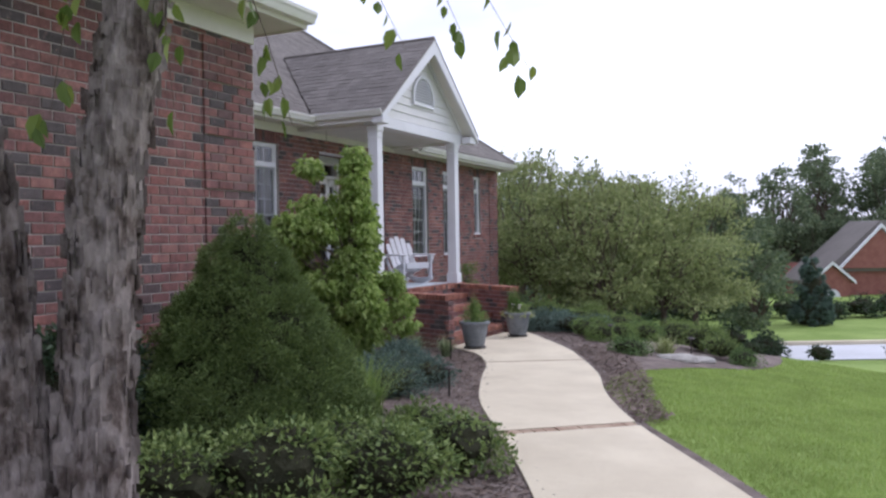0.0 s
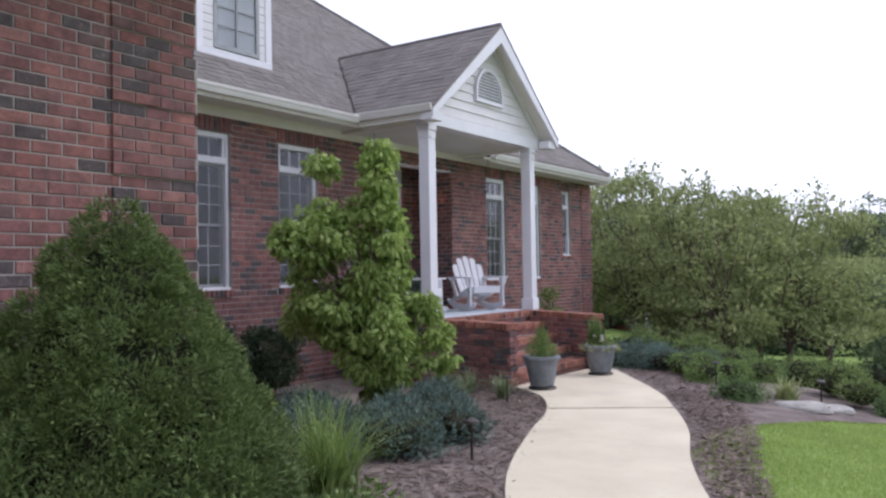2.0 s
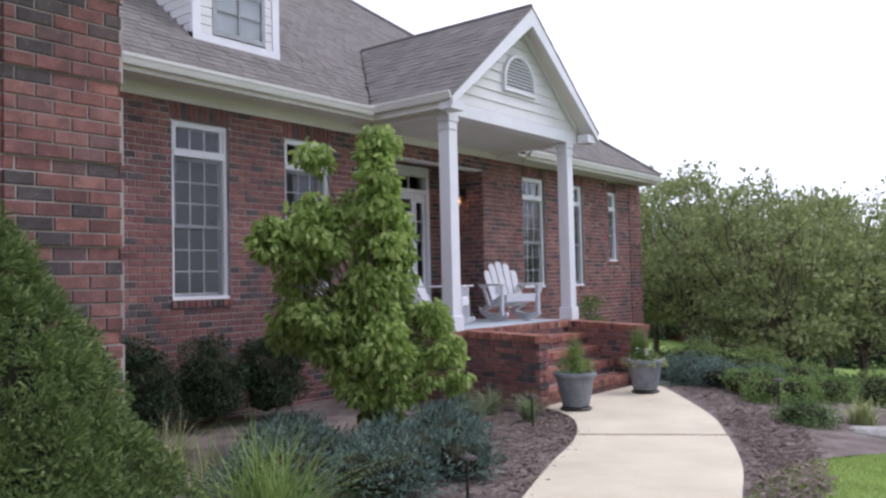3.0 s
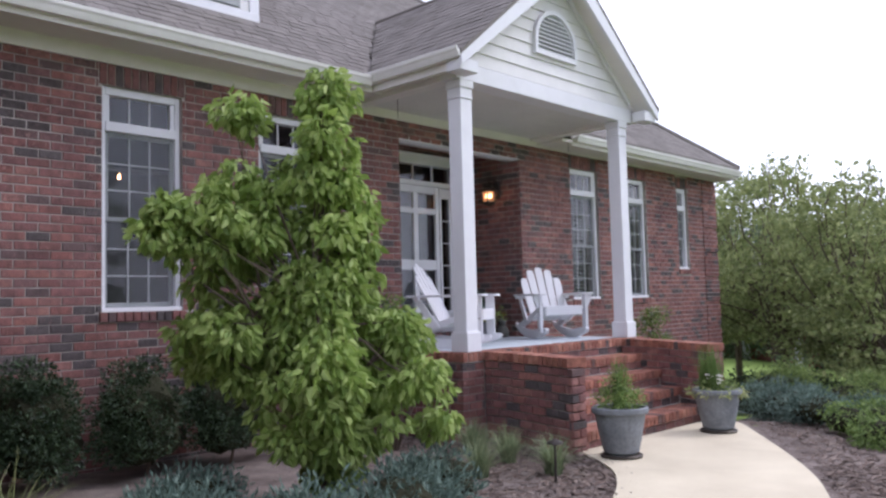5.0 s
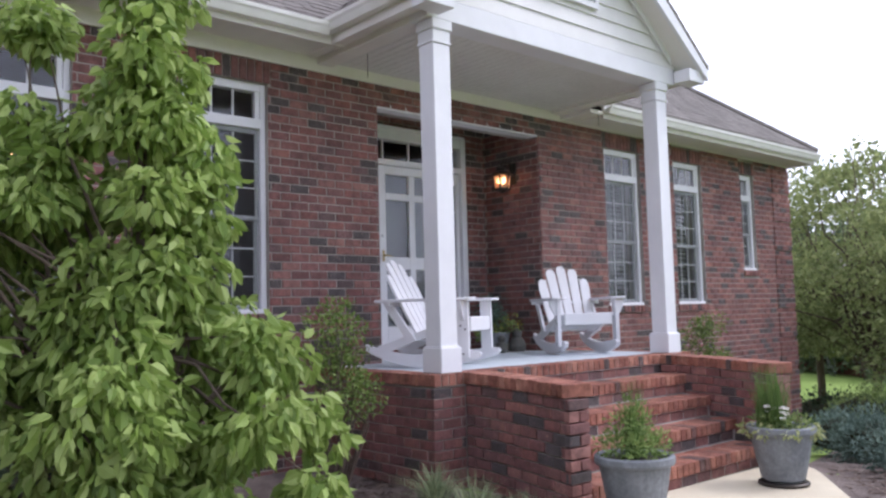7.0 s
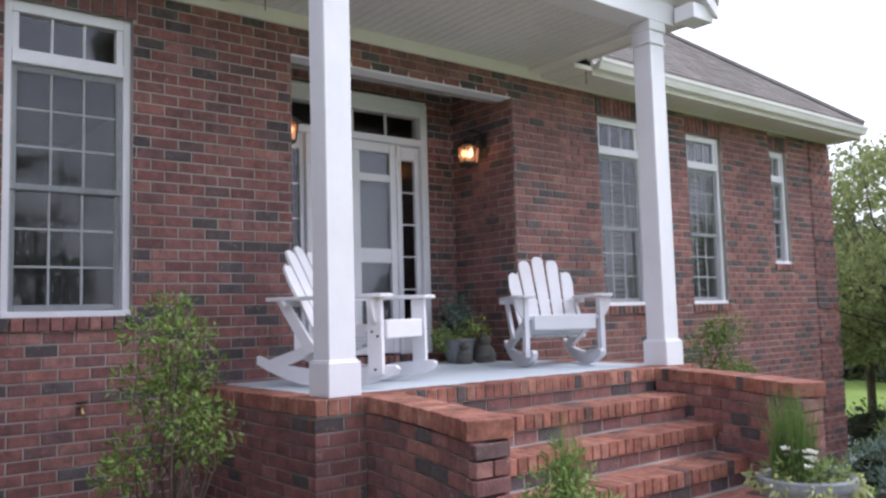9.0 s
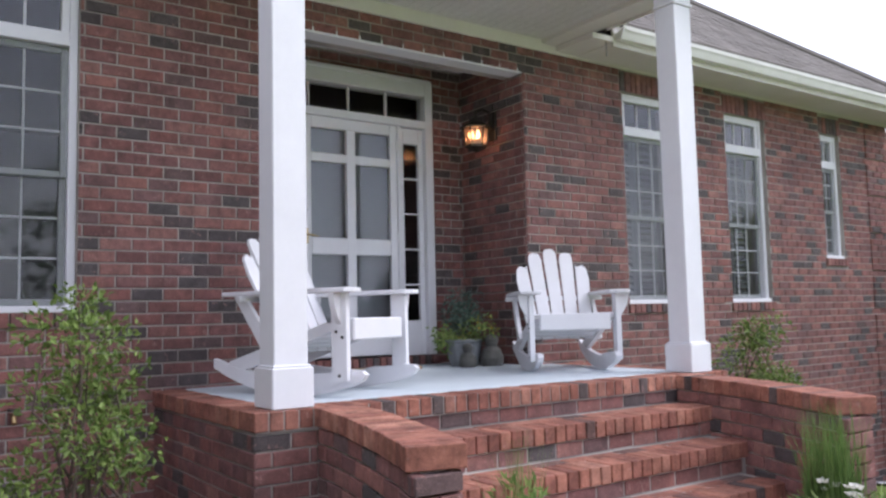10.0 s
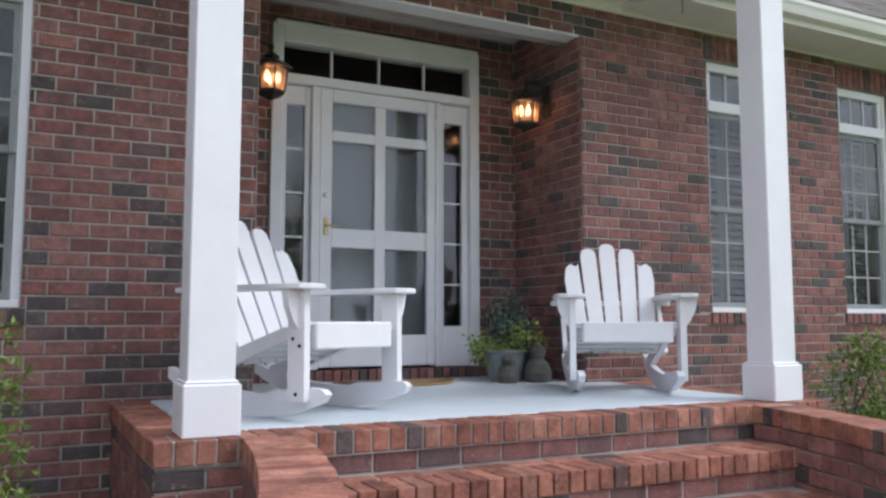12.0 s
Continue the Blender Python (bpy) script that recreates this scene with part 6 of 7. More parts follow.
# shrubs near the path
k = 0
for x, y, r, h in ((-1.62, 1.75, 0.48, 0.66), (-1.15, 2.25, 0.42, 0.55), (-1.75, 2.6, 0.42, 0.50), (-1.05, 3.0, 0.36, 0.50), (-1.5, 3.35, 0.36, 0.46), (-2.05, 1.35, 0.5, 0.55)):
    k += 1
    shrub("azalea", "low green azalea shrub with small pointed leaves", "shrub", x, y, r, h, AZALEA, 70 + k, 0.042, 5200, 0.0, "azaleas by the path", bumpy=14, width=0.5)
shrub("holly_shrub", "dark evergreen shrub against the wing wall", "shrub", -3.1, 1.7, 0.5, 1.3, BOXWOOD, 81, 0.05, 9000, bumpy=16)
for i, (x, y, h) in enumerate(((-6.9, 6.2, 1.0), (-6.85, 7.05, 1.05), (-6.8, 7.85, 1.0), (-6.85, 5.4, 1.0))):
    shrub("boxwood", "dark green rounded boxwood below the window", "shrub", x, y, 0.5, h * 1.08, BOXWOOD, 90 + i, 0.034, 15000, 0, "boxwoods along the wall", bumpy=16)
JUN = [(-3.15, 5.75, 0.5, 0.34), (-3.65, 5.25, 0.5, 0.36), (-3.5, 6.35, 0.55, 0.36), (-4.3, 6.0, 0.5, 0.34), (-3.75, 7.15, 0.45, 0.36), (-4.2, 7.9, 0.42, 0.34), (-4.9, 6.4, 0.45, 0.32), (-3.05, 6.5, 0.35, 0.3)]
for i, (x, y, r, h) in enumerate(JUN):
    shrub("blue_juniper", "low spreading blue-green juniper on the mulch", "shrub", x, y, r, h * 1.25, JUNIPER, 110 + i, 0.05, 4200, -0.5, "junipers left of the path", bumpy=16, width=0.28)
tussock("ornamental_grass", "fresh green arching grass tuft beside the junipers", -2.70, 4.37, 420, 0.80, TUFT, 121, 1.1, 0.013, base=0.15)
tussock("ornamental_grass", "yellowing arching grass tuft in the bed", -4.95, 5.3, 90, 0.6, LIME, 122, 1.0, 0.014, base=0.1)
tussock("ornamental_grass", "yellowing arching grass tuft in the bed", -4.1, 5.0, 60, 0.55, LIME, 123, 1.0, 0.012, base=0.1)
LIRIOPE = leaf_material("liriope_blade", (0.13, 0.18, 0.09), (0.22, 0.27, 0.14), (0.34, 0.38, 0.22), 0.55, 0.25)
for i, (x, y) in enumerate(((-4.75, 9.35), (-4.15, 9.2), (-5.3, 9.5), (-4.55, 8.75))):
    tussock("liriope", "small tuft of grey-green striped blades on the mulch", x, y, 260, 0.40, LIRIOPE, 130 + i, 1.1, 0.012, group="liriope tufts", base=0.05)
shrub("nandina", "thin upright shrub with small green leaves by the porch", "shrub", -6.0, 9.17, 0.34, 1.85, NANDINA, 141, 0.038, 4000, -0.2, "thin shrubs by the porch", bumpy=24, heart=False)
shrub("nandina", "thin upright shrub with small green leaves by the porch", "shrub", -6.1, 14.35, 0.45, 1.7, NANDINA, 142, 0.038, 4600, 0.1, "thin shrubs by the porch", bumpy=36, heart=False)
# planting beyond the steps
RIGHT = [(-2.95, 12.55, 0.30, 0.40, MOP), (-2.55, 12.15, 0.30, 0.38, MOP), (-2.85, 13.15, 0.34, 0.42, MOP), (-2.3, 12.75, 0.32, 0.40, MOP), (-2.05, 13.4, 0.34, 0.42, MOP), (-3.4, 13.0, 0.42, 0.42, JUNIPER), (-3.75, 13.65, 0.45, 0.5, JUNIPER), (-3.2, 14.1, 0.5, 0.45, JUNIPER), (-4.3, 14.5, 0.6, 0.55, JUNIPER), (-4.9, 15.2, 0.6, 0.6, JUNIPER), (-2.3, 14.4, 0.5, 0.5, CYPRESS), (-3.0, 15.3, 0.6, 0.7, AZALEA),
         (-1.75, 11.0, 0.34, 0.30, CYPRESS), (-0.55, 12.4, 0.36, 0.5, AZALEA), (-0.95, 13.2, 0.5, 0.6, AZALEA), (-0.15, 12.0, 0.3, 0.3, CYPRESS), (-1.9, 15.9, 0.6, 0.7, AZALEA), (-4.0, 16.6, 0.8, 0.9, AZALEA), (-5.6, 17.6, 0.8, 1.0, AZALEA)]
for i, (x, y, r, h, m) in enumerate(RIGHT):
    lab = {MOP: "bright green mop-headed dwarf cypress mound on the mulch", CYPRESS: "soft mounded light green cypress shrub on the mulch", JUNIPER: "low spreading blue-green juniper on the mulch", AZALEA: "rounded green shrub in the mulch bed"}[m]
    shrub("mound_shrub" if m is not JUNIPER else "blue_juniper", lab, "shrub", x, y, r, h, m, 150 + i, 0.05, 5500, 0.5 if m in (CYPRESS, MOP) else -0.3, "planting beyond the steps", bumpy=14, width=0.3)
tussock("variegated_hosta", "pale variegated arching leaves beside the rock", -1.35, 11.75, 120, 0.4, LIME, 171, 1.1, 0.03, base=0.12)

# ---- distance: crabapples, woods, spruces, roadside shrubs ----
MID = [(-5.6, 22.0, 5.2, 2.3), (-3.6, 23.2, 4.9, 2.4), (-7.8, 23.5, 5.6, 2.6), (-3.0, 25.6, 5.0, 2.2), (-5.0, 26.0, 5.4, 2.6), (-9.6, 25.0, 5.6, 2.6), (-4.6, 20.4, 3.4, 1.3)]
for i, (x, y, h, s) in enumerate(MID):
    far_tree("crabapple_tree", "broad leafy green tree with thin upright shoots beyond the house", x, y, h, s, MIDLEAF, 200 + i, 0.11, 400, 0.1, 0.28, 56, group="trees beyond the house", flat=0.40, shoots=26)
r2 = random.Random(5)
# the wood's skyline rises towards the neighbour's house
SKY_W, SKY_H = [-20, 4, 7, 9, 13, 16, 18, 20.5, 22, 25, 28, 60], [7.5, 7.5, 8.8, 7.6, 8.6, 8.2, 6.6, 6.6, 9.4, 10.2, 11.4, 11.8]
for i in range(34):
    w = -10 + i * 1.45 + r2.uniform(-0.5, 0.5)
    x, y = vw(54 + r2.uniform(-3, 5), w)
    h = float(np.interp(w, SKY_W, SKY_H)) * r2.uniform(0.86, 1.06)
    far_tree("woodland_tree", "tall leafy tree in the wood beyond the road", x, y, h, r2.uniform(1.8, 2.9), FARLEAF, 230 + i, 0.23, 330, 0.2, 0.08, 40, group="wood beyond the road")
for i in range(22):
    w = -4 + i * 2.1 + r2.uniform(-0.8, 0.8)
    x, y = vw(51 + r2.uniform(-1, 1), w) if w > 17 else vw(36 + r2.uniform(-1, 3), w)
    far_tree("understorey_tree", "dark shaded bushy tree at the wood's edge", x, y, r2.uniform(4.2, 6), r2.uniform(1.8, 2.6), FARLEAF, 270 + i, 0.2, 420, 0.12, 0.0, 28, group="wood edge")
x, y = vw(30, 12.5)
far_tree("dark_tree", "dark rounded tree across the road", x, y, 3.9, 1.45, FARLEAF, 281, 0.15, 900, 0.12, 0.03, 34)
x, y = vw(30.5, 15.1)
cone_tree("blue_spruce", "blue-grey conical spruce across the road", x, y, 0.85, 3.05, JUNIPER, 282, 9000, 0.14)
for i, w in enumerate((8.2, 10.0, 11.95, 13.9, 15.8)):
    x, y = vw(18.7, w)
    shrub("clipped_shrub", "small dark clipped round shrub on the road's edge", "shrub", x, y, 0.36, 0.55, BOXWOOD, 290 + i, 0.07, 1500, 0, "clipped shrubs along the road", bumpy=12)
for i in range(10):
    x, y = vw(33 + r2.uniform(-0.6, 0.6), 7.6 + i * 1.55)
    shrub("hedge_shrub", "dark green shrub at the foot of the wood", "shrub", x, y, 0.95, r2.uniform(0.8, 1.3), BOXWOOD, 320 + i, 0.12, 420, 0, "shrubs at the foot of the wood", bumpy=12)
for i in range(9):
    x, y = -9.0 + i * 1.05 + r2.uniform(-0.3, 0.3), 21.0 + r2.uniform(-1.0, 1.0) + 0.25 * i
    shrub("hedge_shrub", "dark green shrub in the shade below the trees", "shrub", x, y, 0.8, r2.uniform(0.8, 1.25), BOXWOOD, 340 + i, 0.09, 900, 0, "shrubs below the trees", bumpy=13)
# trees across the lawn, which the windows mirror
for i, (x, y, h) in enumerate(((16, 3, 8), (21, 9, 9.5), (26, 16, 10), (14, -7, 8), (24, -2, 10), (31, 24, 11))):
    far_tree("lawn_tree", "tall leafy tree across the lawn", x, y, h, 2.8, FARLEAF, 300 + i, 0.32, 90, 0.2, 0.12, 26, group="trees across the lawn")

# ---- planters, path lights, rock and other small things ----
def planter(x, y, seed, tall):
    rng = random.Random(seed)
    z0 = ground_z(x, y) + 0.03
    c = thing("planter", "slate-grey round planter with grass and trailing plants" if tall else "slate-grey round planter with upright grass", "planter", "planters at the steps")
    bm = bmesh.new()
    lathe(bm, [(0.18, 0.0), (0.185, 0.02), (0.172, 0.03)], 28, (x, y, z0))
    part("saucer", bm, DARKMETAL, c, "dark saucer")
    bm = bmesh.new()
    lathe(bm, [(0.135, 0.03), (0.155, 0.05), (0.19, 0.20), (0.218, 0.36), (0.222, 0.38), (0.245, 0.385), (0.25, 0.40), (0.248, 0.43), (0.232, 0.44), (0.215, 0.43), (0.20, 0.39)], 32, (x, y, z0))
    part("pot", bm, POT, c)
    bm = bmesh.new()
    lathe(bm, [(0.2, 0.37), (0.2, 0.40), (0.1, 0.415)], 20, (x, y, z0))
    part("soil", bm, SOIL, c)
    if tall:
        tussock("", "", x - 0.06, y, 420, 0.50, BLADE, seed, 0.32, 0.007, z0 + 0.40, parent=c, base=0.09)
        spots = [(x + 0.14 * math.cos(t), y + 0.14 * math.sin(t), z0 + 0.46, 0.09) for t in np.linspace(0, 5.6, 7)]
    else:
        tussock("", "", x, y, 120, 0.50, BLADE, seed, 0.25, 0.006, z0 + 0.42, parent=c, base=0.05)
        spots = [(x + 0.13 * math.cos(t), y + 0.13 * math.sin(t), z0 + 0.50, 0.12) for t in np.linspace(0, 5.4, 7)] + [(x + 0.06 * math.cos(t), y + 0.06 * math.sin(t), z0 + 0.64, 0.11) for t in (0, 2, 4)] + [(x, y, z0 + 0.74, 0.08)]
    cs, ds = clumps(rng, spots, 9000, -0.3)
    leaves("foliage", cs, ds, 0.04, MOP if not tall else AZALEA, c, rng, "leaf", 0.3)
    if tall:
        sp = [(x + 0.24 * math.cos(t), y + 0.24 * math.sin(t), z0 + 0.42, 0.07) for t in (-2.4, -1.6, -0.8, 0.1, 0.9)]
        cs, ds = clumps(rng, sp, 7000, 0.9)
        leaves("trailing_leaves", cs, ds, 0.045, LIME, c, rng, "leaf", 0.5)
        for i in range(9):
            t = rng.uniform(-2.8, 0.2)
            p = Vector((x + rng.uniform(0.05, 0.18) * math.cos(t), y + rng.uniform(0.05, 0.18) * math.sin(t), z0 + rng.uniform(0.5, 0.6)))
            leaves("flower", [p] * 6, [(math.cos(a), math.sin(a), 0.4) for a in np.linspace(0, 5.2, 6)], 0.028, PETAL, c, rng, "leaf", 0.8)


planter(-4.06, 10.08, 401, False)
planter(-3.97, 11.80, 402, True)


def path_light(x, y):
    z0 = ground_z(x, y)
    c = thing("path_light", "dark bronze path light on a short stake", "path light", "path lights")
    bm = bmesh.new()
    tube(bm, [(x, y, z0 - 0.05), (x, y, z0 + 0.30)], [0.011, 0.011], 8)
    part("stake", bm, DARKMETAL, c)
    bm = bmesh.new()
    lathe(bm, [(0.016, 0.295), (0.02, 0.31), (0.066, 0.312), (0.058, 0.328), (0.015, 0.345), (0.006, 0.35)], 16, (x, y, z0))
    part("hood", bm, DARKMETAL, c)


for x, y in ((-2.48, 5.82), (-3.95, 8.95), (-2.35, 12.1), (-0.95, 11.9)):
    path_light(x, y)


def boulder(x, y, r, h, seed, label):
    rng = random.Random(seed)
    bm = bmesh.new()
    bmesh.ops.create_icosphere(bm, subdivisions=3, radius=1.0)
    for v in bm.verts:
        k = 1 + 0.25 * noise.noise(v.co * 1.3 + Vector((seed, 0, 0))) + 0.1 * noise.noise(v.co * 3.7)
        v.co = Vector((x + v.co.x * r * k, y + v.co.y * r * 0.7 * k, ground_z(x, y) + max(-0.05, v.co.z * h * k + h * 0.35)))
    tagged(part("boulder", bm, STONE), label, "rock", "rocks in the bed")


boulder(-1.05, 11.2, 0.36, 0.08, 3, "flat pale grey rock in the mulch")
boulder(-0.75, 11.5, 0.24, 0.07, 8, "small flat pale rock in the mulch")

# planter and cast figures in the recess
rng = random.Random(71)
corner = thing("porch_planter", "dark pot of yellow-flowered foliage in the entrance recess", "planter")
bm = bmesh.new()
lathe(bm, [(0.11, 0), (0.13, 0.05), (0.155, 0.2), (0.165, 0.215), (0.16, 0.23), (0.14, 0.22)], 22, (-7.78, 12.60, PORCH_Z))
part("pot", bm, POT, corner)
spots = [(-7.78 + rng.uniform(-.16, .16), 12.60 + rng.uniform(-.2, .16), PORCH_Z + rng.uniform(0.16, 0.36), 0.10) for i in range(12)]
cs, ds = clumps(rng, spots, 6000, 0.5)
leaves("foliage", cs, ds, 0.04, AZALEA, corner, rng, "leaf", 0.5)
cs, ds = clumps(rng, [s for s in spots if s[0] > -7.8], 700, 0.0)
leaves("flower", cs + np.array((0.02, 0, 0.03)), ds, 0.028, YELLOW, corner, rng, "leaf", 0.8)
topiary = thing("potted_evergreen", "dark potted evergreen in the corner of the recess", "plant")
bm = bmesh.new()
lathe(bm, [(0.10, 0), (0.13, 0.18), (0.14, 0.2), (0.12, 0.19)], 20, (-8.02, 12.80, PORCH_Z))
part("pot", bm, POT, topiary)
spots = [(-8.02 + rng.uniform(-.13, .13), 12.80 + rng.uniform(-.13, .13), PORCH_Z + 0.24 + 0.40 * rng.random(), 0.11) for i in range(14)]
cs, ds = clumps(rng, spots, 6000, 0.2)
leaves("foliage", cs, ds, 0.04, JUNIPER, topiary, rng, "leaf", 0.4)


def figure(x, y, h, label):
    bm = bmesh.new()
    lathe(bm, [(0.30, 0.0), (0.36, 0.06), (0.38, 0.25), (0.30, 0.5), (0.17, 0.62), (0.21, 0.72), (0.23, 0.84), (0.16, 0.96), (0.04, 1.0)], 18)
    for v in bm.verts:
        k = 1 + 0.12 * noise.noise(v.co * 4)
        v.co = Vector((x + v.co.x * h * k, y + v.co.y * h * k, PORCH_Z + v.co.z * h))
    tagged(part("garden_figure", bm, STATUE), label, "ornament", "garden figures")


figure(-7.62, 12.52, 0.20, "small weathered cast stone garden figure")
figure(-7.60, 12.76, 0.27, "rounded weathered cast stone garden figure")

# lit chandelier seen through the window
chand = thing("chandelier", "small lit chandelier inside the room", "chandelier")
bm = bmesh.new()
tube(bm, [(-9.6, 7.75, 3.78), (-9.6, 7.75, 3.0)], [0.01, 0.012], 6)
for i in range(5):
    t = 2 * math.pi * i / 5
    tube(bm, [(-9.6, 7.75, 2.95), (-9.6 + 0.2 * math.cos(t), 7.75 + 0.2 * math.sin(t), 2.88), (-9.6 + 0.32 * math.cos(t), 7.75 + 0.32 * math.sin(t), 3.0)], [0.008] * 3, 5)
part("frame", bm, DARKMETAL, chand)
for i in range(5):
    t = 2 * math.pi * i / 5
    bm = bmesh.new()
    lathe(bm, [(0.008, 0), (0.02, 0.02), (0.018, 0.05), (0.003, 0.08)], 8, (-9.6 + 0.32 * math.cos(t), 7.75 + 0.32 * math.sin(t), 3.01))
    part("bulb", bm, BULB, chand)

# thin cables down from the porch soffit
for y in (10.2, 13.62):
    bm = bmesh.new()
    tube(bm, [(-6.95, y, 3.87), (-6.95, y, 3.62)], [0.004, 0.004], 5)
    tagged(part("hanging_chain", bm, DARKMETAL), "thin dark chain hanging from the porch soffit", "chain", "soffit chains")

# ---- the neighbour's house ----
nb = thing("neighbour_house", "red brick house with grey gables across the road", "house")
ox, oy = vw(45.6, 22.7)
oz = ground_z(ox, oy) - 1.5
to_world = Matrix(((NW[0], NV[0], 0, ox), (NW[1], NV[1], 0, oy), (0, 0, 1, oz), (0, 0, 0, 1)))


def nb_part(name, bm, mat, label=""):
    bmesh.ops.transform(bm, matrix=to_world, verts=bm.verts)
    return part(name, bm, mat, nb, label)


NBRICK = mottled("distant_brick", (0.22, 0.085, 0.07), (0.30, 0.13, 0.105), 3, 18, 0.9, 0.2, 0.01)
bm = bmesh.new()
prism(bm, [(-1.1, -0.3), (1.1, -0.3), (1.1, 2.5), (0, 3.35), (-1.1, 2.5)], -0.8, 6.0, "y")
nb_part("front_gable_wall", bm, NBRICK)
nb_part("wall", boxed((1.12, 0.4, -0.3), (11, 9, 3.0)), NBRICK)
for a, b in (((-1.35, 2.28), (0, 3.42)), ((1.35, 2.28), (0, 3.42))):
    bm = bmesh.new()
    prism(bm, [a, b, (b[0], b[1] + 0.14), (a[0], a[1] + 0.14)], -0.95, 3.0, "y")
    nb_part("roof", bm, SHINGLE)
    bm = bmesh.new()
    prism(bm, [(a[0], a[1] - 0.06), (b[0], b[1] - 0.06), (b[0], b[1] + 0.13), (a[0], a[1] + 0.13)], -1.0, -0.955, "y")
    nb_part("rake_board", bm, WHITE)
bm = bmesh.new()
prism(bm, [(0.0, 2.9), (3.4, 5.9), (12, 5.9), (12, 2.9)], 0.2, 4.0, "y")
nb_part("roof", bm, SHINGLE)
bm = bmesh.new()
prism(bm, [(1.0, 3.1), (3.3, 5.4), (5.6, 3.1)], 0.0, 0.19, "y")
nb_part("upper_gable_wall", bm, NBRICK)
for a, b in (((0.75, 2.95), (3.3, 5.5)), ((5.85, 2.95), (3.3, 5.5))):
    bm = bmesh.new()
    prism(bm, [a, b, (b[0], b[1] + 0.2), (a[0], a[1] + 0.2)], -0.15, -0.02, "y")
    nb_part("rake_board", bm, WHITE)
bm = bmesh.new()
arch = [(-0.5, 0.6), (0.5, 0.6)] + [(0.5 * math.cos(t), 1.45 + 0.5 * math.sin(t)) for t in np.linspace(0, math.pi, 11)]
prism(bm, arch, -0.84, -0.80, "y")
win = nb_part("window", bm, WHITE, "white arched window")
for i in range(3):
    for j in range(2):
        bm = boxed((-0.44 + i * 0.3, -0.86, 0.68 + j * 0.4), (-0.18 + i * 0.3, -0.845, 1.02 + j * 0.4))
        bmesh.ops.transform(bm, matrix=to_world, verts=bm.verts)
        part("pane", bm, GLASS, win)
nb_part("downpipe", boxed((1.14, 0.30, 0.0), (1.24, 0.39, 3.0), 0.01), WHITE)

# a second brick house, glimpsed under the crowns of the trees
far_house = thing("far_house", "red brick house with white posts glimpsed under the trees", "house")
HX, HY = -13.4, 35.5
hz = ground_z(HX, HY) - 0.3
part("wall", boxed((HX - 5.0, HY, hz), (HX + 2.2, HY + 5.0, hz + 3.0)), NBRICK, far_house)
bm = bmesh.new()
prism(bm, [(HX - 5.4, hz + 2.95), (HX + 2.6, hz + 2.95), (HX - 1.4, hz + 4.6)], HY - 0.5, HY + 5.4, "y")
part("roof", bm, SHINGLE, far_house)
for px in (-2.6, -0.4, 1.6):
    part("post", boxed((HX + px - 0.11, HY - 0.45, hz), (HX + px + 0.11, HY - 0.23, hz + 2.94), 0.01), WHITE, far_house)
for px in (-1.5, 0.6):
    frame_ = part("window", boxed((HX + px - 0.5, HY - 0.06, hz + 0.7), (HX + px + 0.5, HY - 0.002, hz + 2.1), 0.01), WHITE, far_house)
    for k in (-1, 1):
        for j in (0, 1):
            part("pane", boxed((HX + px + k * 0.23 - 0.19, HY - 0.075, hz + 0.78 + j * 0.66), (HX + px + k * 0.23 + 0.19, HY - 0.061, hz + 1.36 + j * 0.66)), GLASS, frame_)

# ---- lawn blades and mulch chips near the walk ----
rng = random.Random(81)
v, f = [], []
r = np.random.RandomState(8)


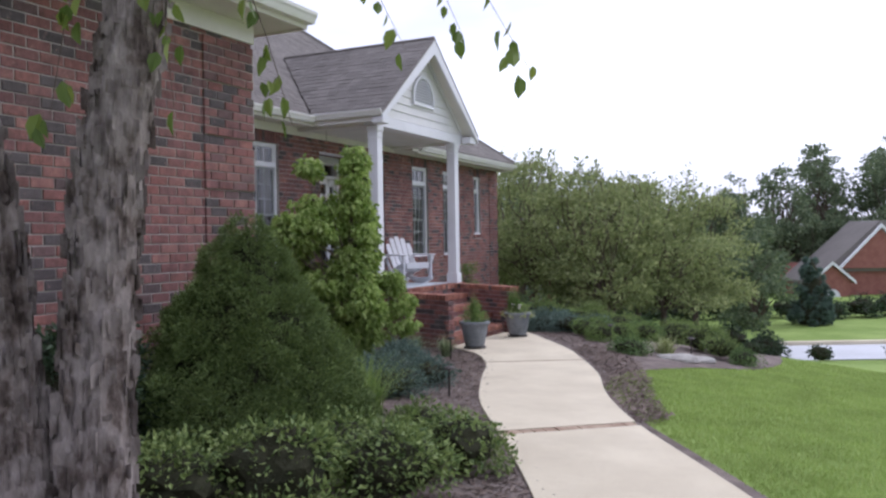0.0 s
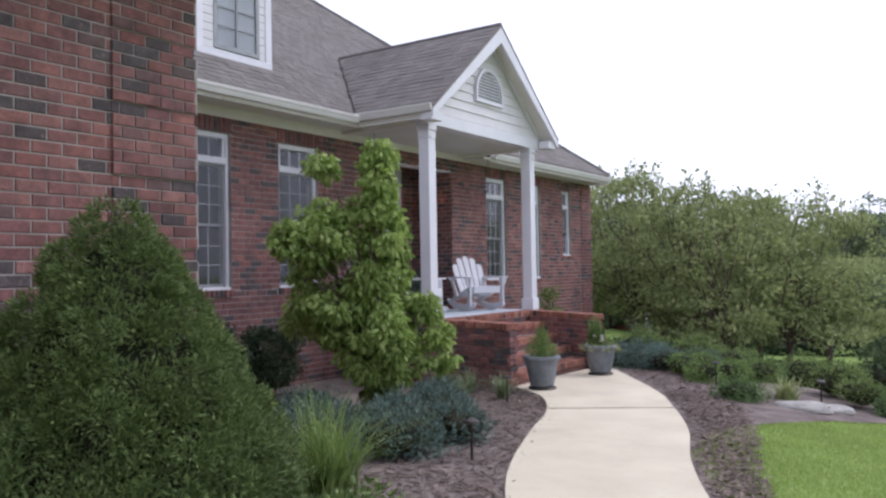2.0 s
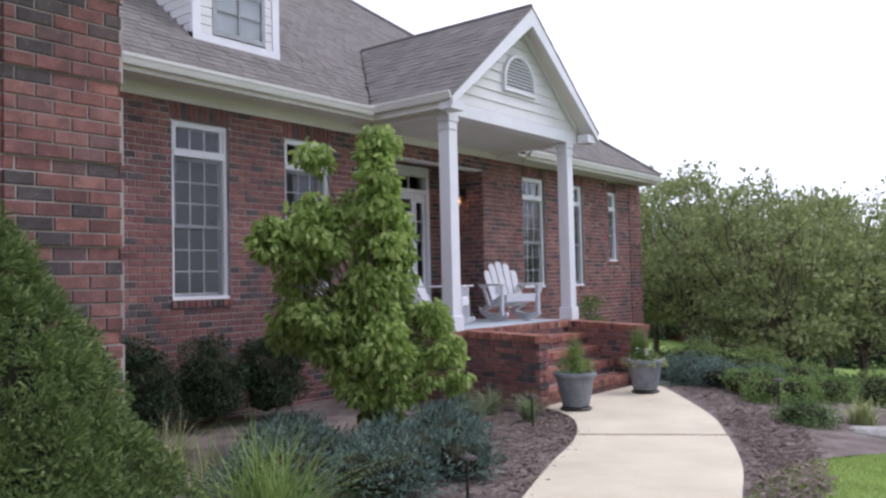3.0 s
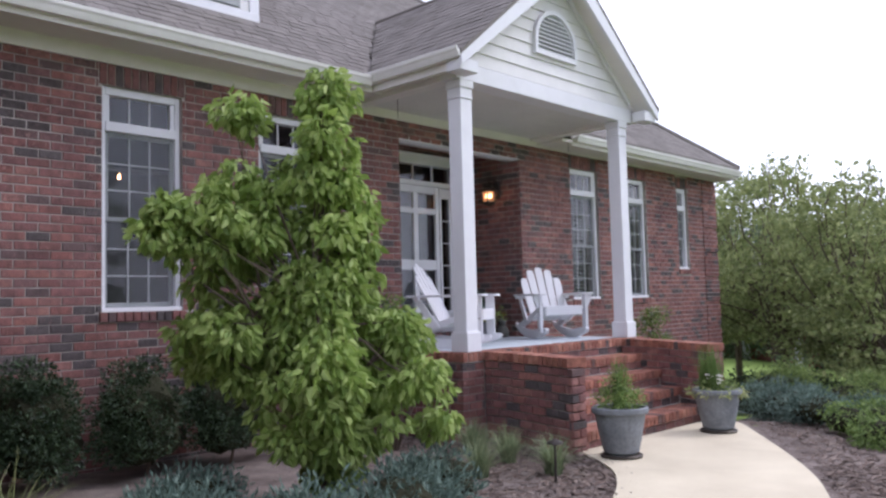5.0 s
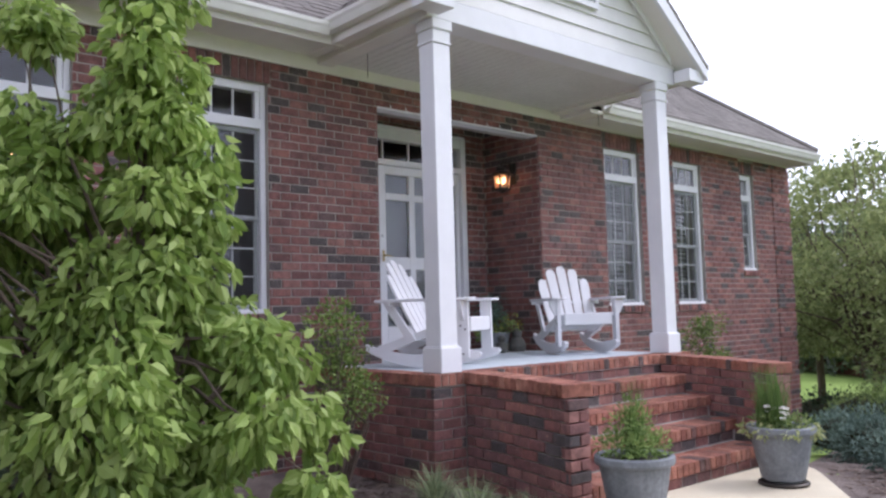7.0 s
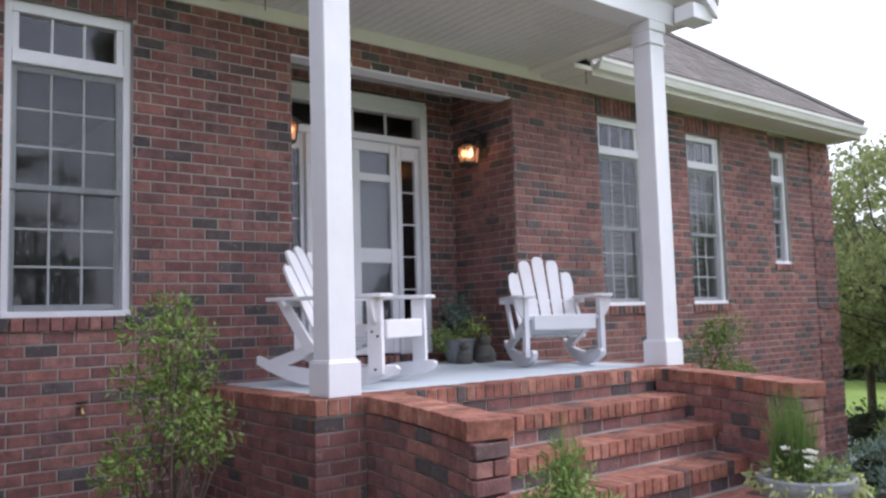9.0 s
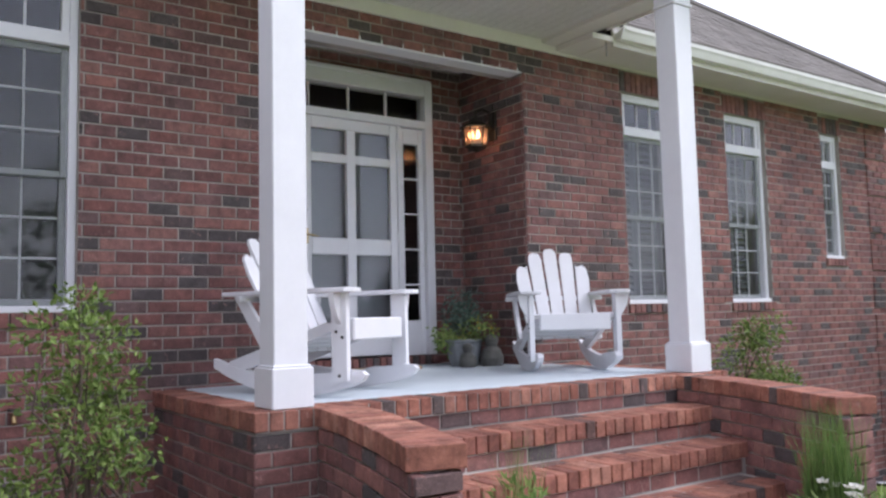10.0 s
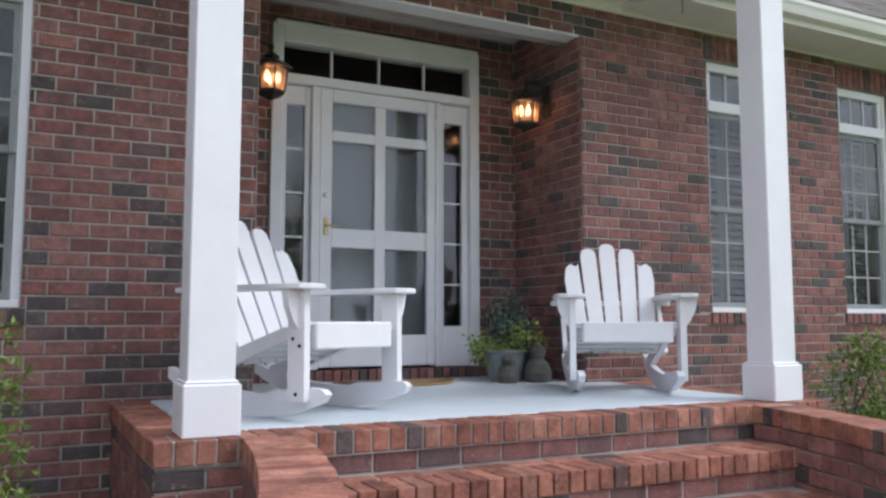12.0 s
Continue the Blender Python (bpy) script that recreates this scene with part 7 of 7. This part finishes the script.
edge_y, edge_x = np.array([p[1] for p in edge_a]), np.array([p[0] for p in edge_a])
N = 330000
gy = 1.0 + 13.5 * r.uniform(0, 1, N) ** 1.4
gx = r.uniform(-1.6, 7.0, N)
near = np.interp(gy, edge_y, edge_x)
ok = gx > near + 0.01 + 0.05 * r.uniform(-1, 1, N)
gx, gy = gx[ok], gy[ok]
N = len(gx)
gvv, gww = -0.438 * gx + 0.899 * gy, 0.899 * gx + 0.438 * gy
gz = 0.04 + 0.031 * np.clip(9.6 - gvv, 0, 16) - 0.12 * np.clip(gvv - 13.0, 0, 8.5) - 0.13 * np.clip(gww - 2.6, 0, 6.5)
t, hh, w = r.uniform(0, 6.28, N), r.uniform(0.018, 0.04, N), 0.004 + 0.0035 * gy / 14
tri_v = np.stack([np.stack([gx - w * np.cos(t), gy - w * np.sin(t), gz - 0.004], 1), np.stack([gx + w * np.cos(t), gy + w * np.sin(t), gz - 0.004], 1),
                  np.stack([gx + r.uniform(-0.02, 0.02, N), gy + r.uniform(-0.02, 0.02, N), gz + hh], 1)], 1).reshape(-1, 3)
me = bpy.data.meshes.new("grass")
me.from_pydata(tri_v.tolist(), [], np.arange(3 * N).reshape(-1, 3).tolist())
me.materials.append(LAWNB)
grass = new("grass", me)
tagged(grass, "short mown green lawn grass", "grass", kind="stuff")
v, f = [], []
for i in range(16000):
    s = rng.random()
    p = lerp_line(PATH_L, (0.30 + 0.70 * s) * (len(PATH_L) - 1))
    x, y = p[0] - rng.random() ** 1.3 * 2.6, p[1] + rng.uniform(-0.3, 0.3)
    if i % 3 == 0:
        p = lerp_line(PATH_R, (0.45 + 0.54 * s) * (len(PATH_R) - 1))
        x, y = p[0] + rng.random() * 0.8 * (0.3 + s), p[1] + rng.uniform(0, 0.5)
    z = ground_z(x, y) + 0.018
    t, L, w = rng.uniform(0, 6.28), rng.uniform(0.012, 0.045), rng.uniform(0.004, 0.011)
    tl = rng.uniform(-0.012, 0.016)
    c, q = math.cos(t), math.sin(t)
    k = len(v)
    for a, b, dz in ((-L, -w, 0), (L, -w, tl), (L, w, tl + 0.003), (-L, w, 0.004)):
        v.append((x + a * c - b * q, y + a * q + b * c, z + dz))
    f.append((k, k + 1, k + 2, k + 3))
tagged(raw("mulch_chips", v, f, CHIP), "loose brown bark chips", "mulch", kind="stuff")
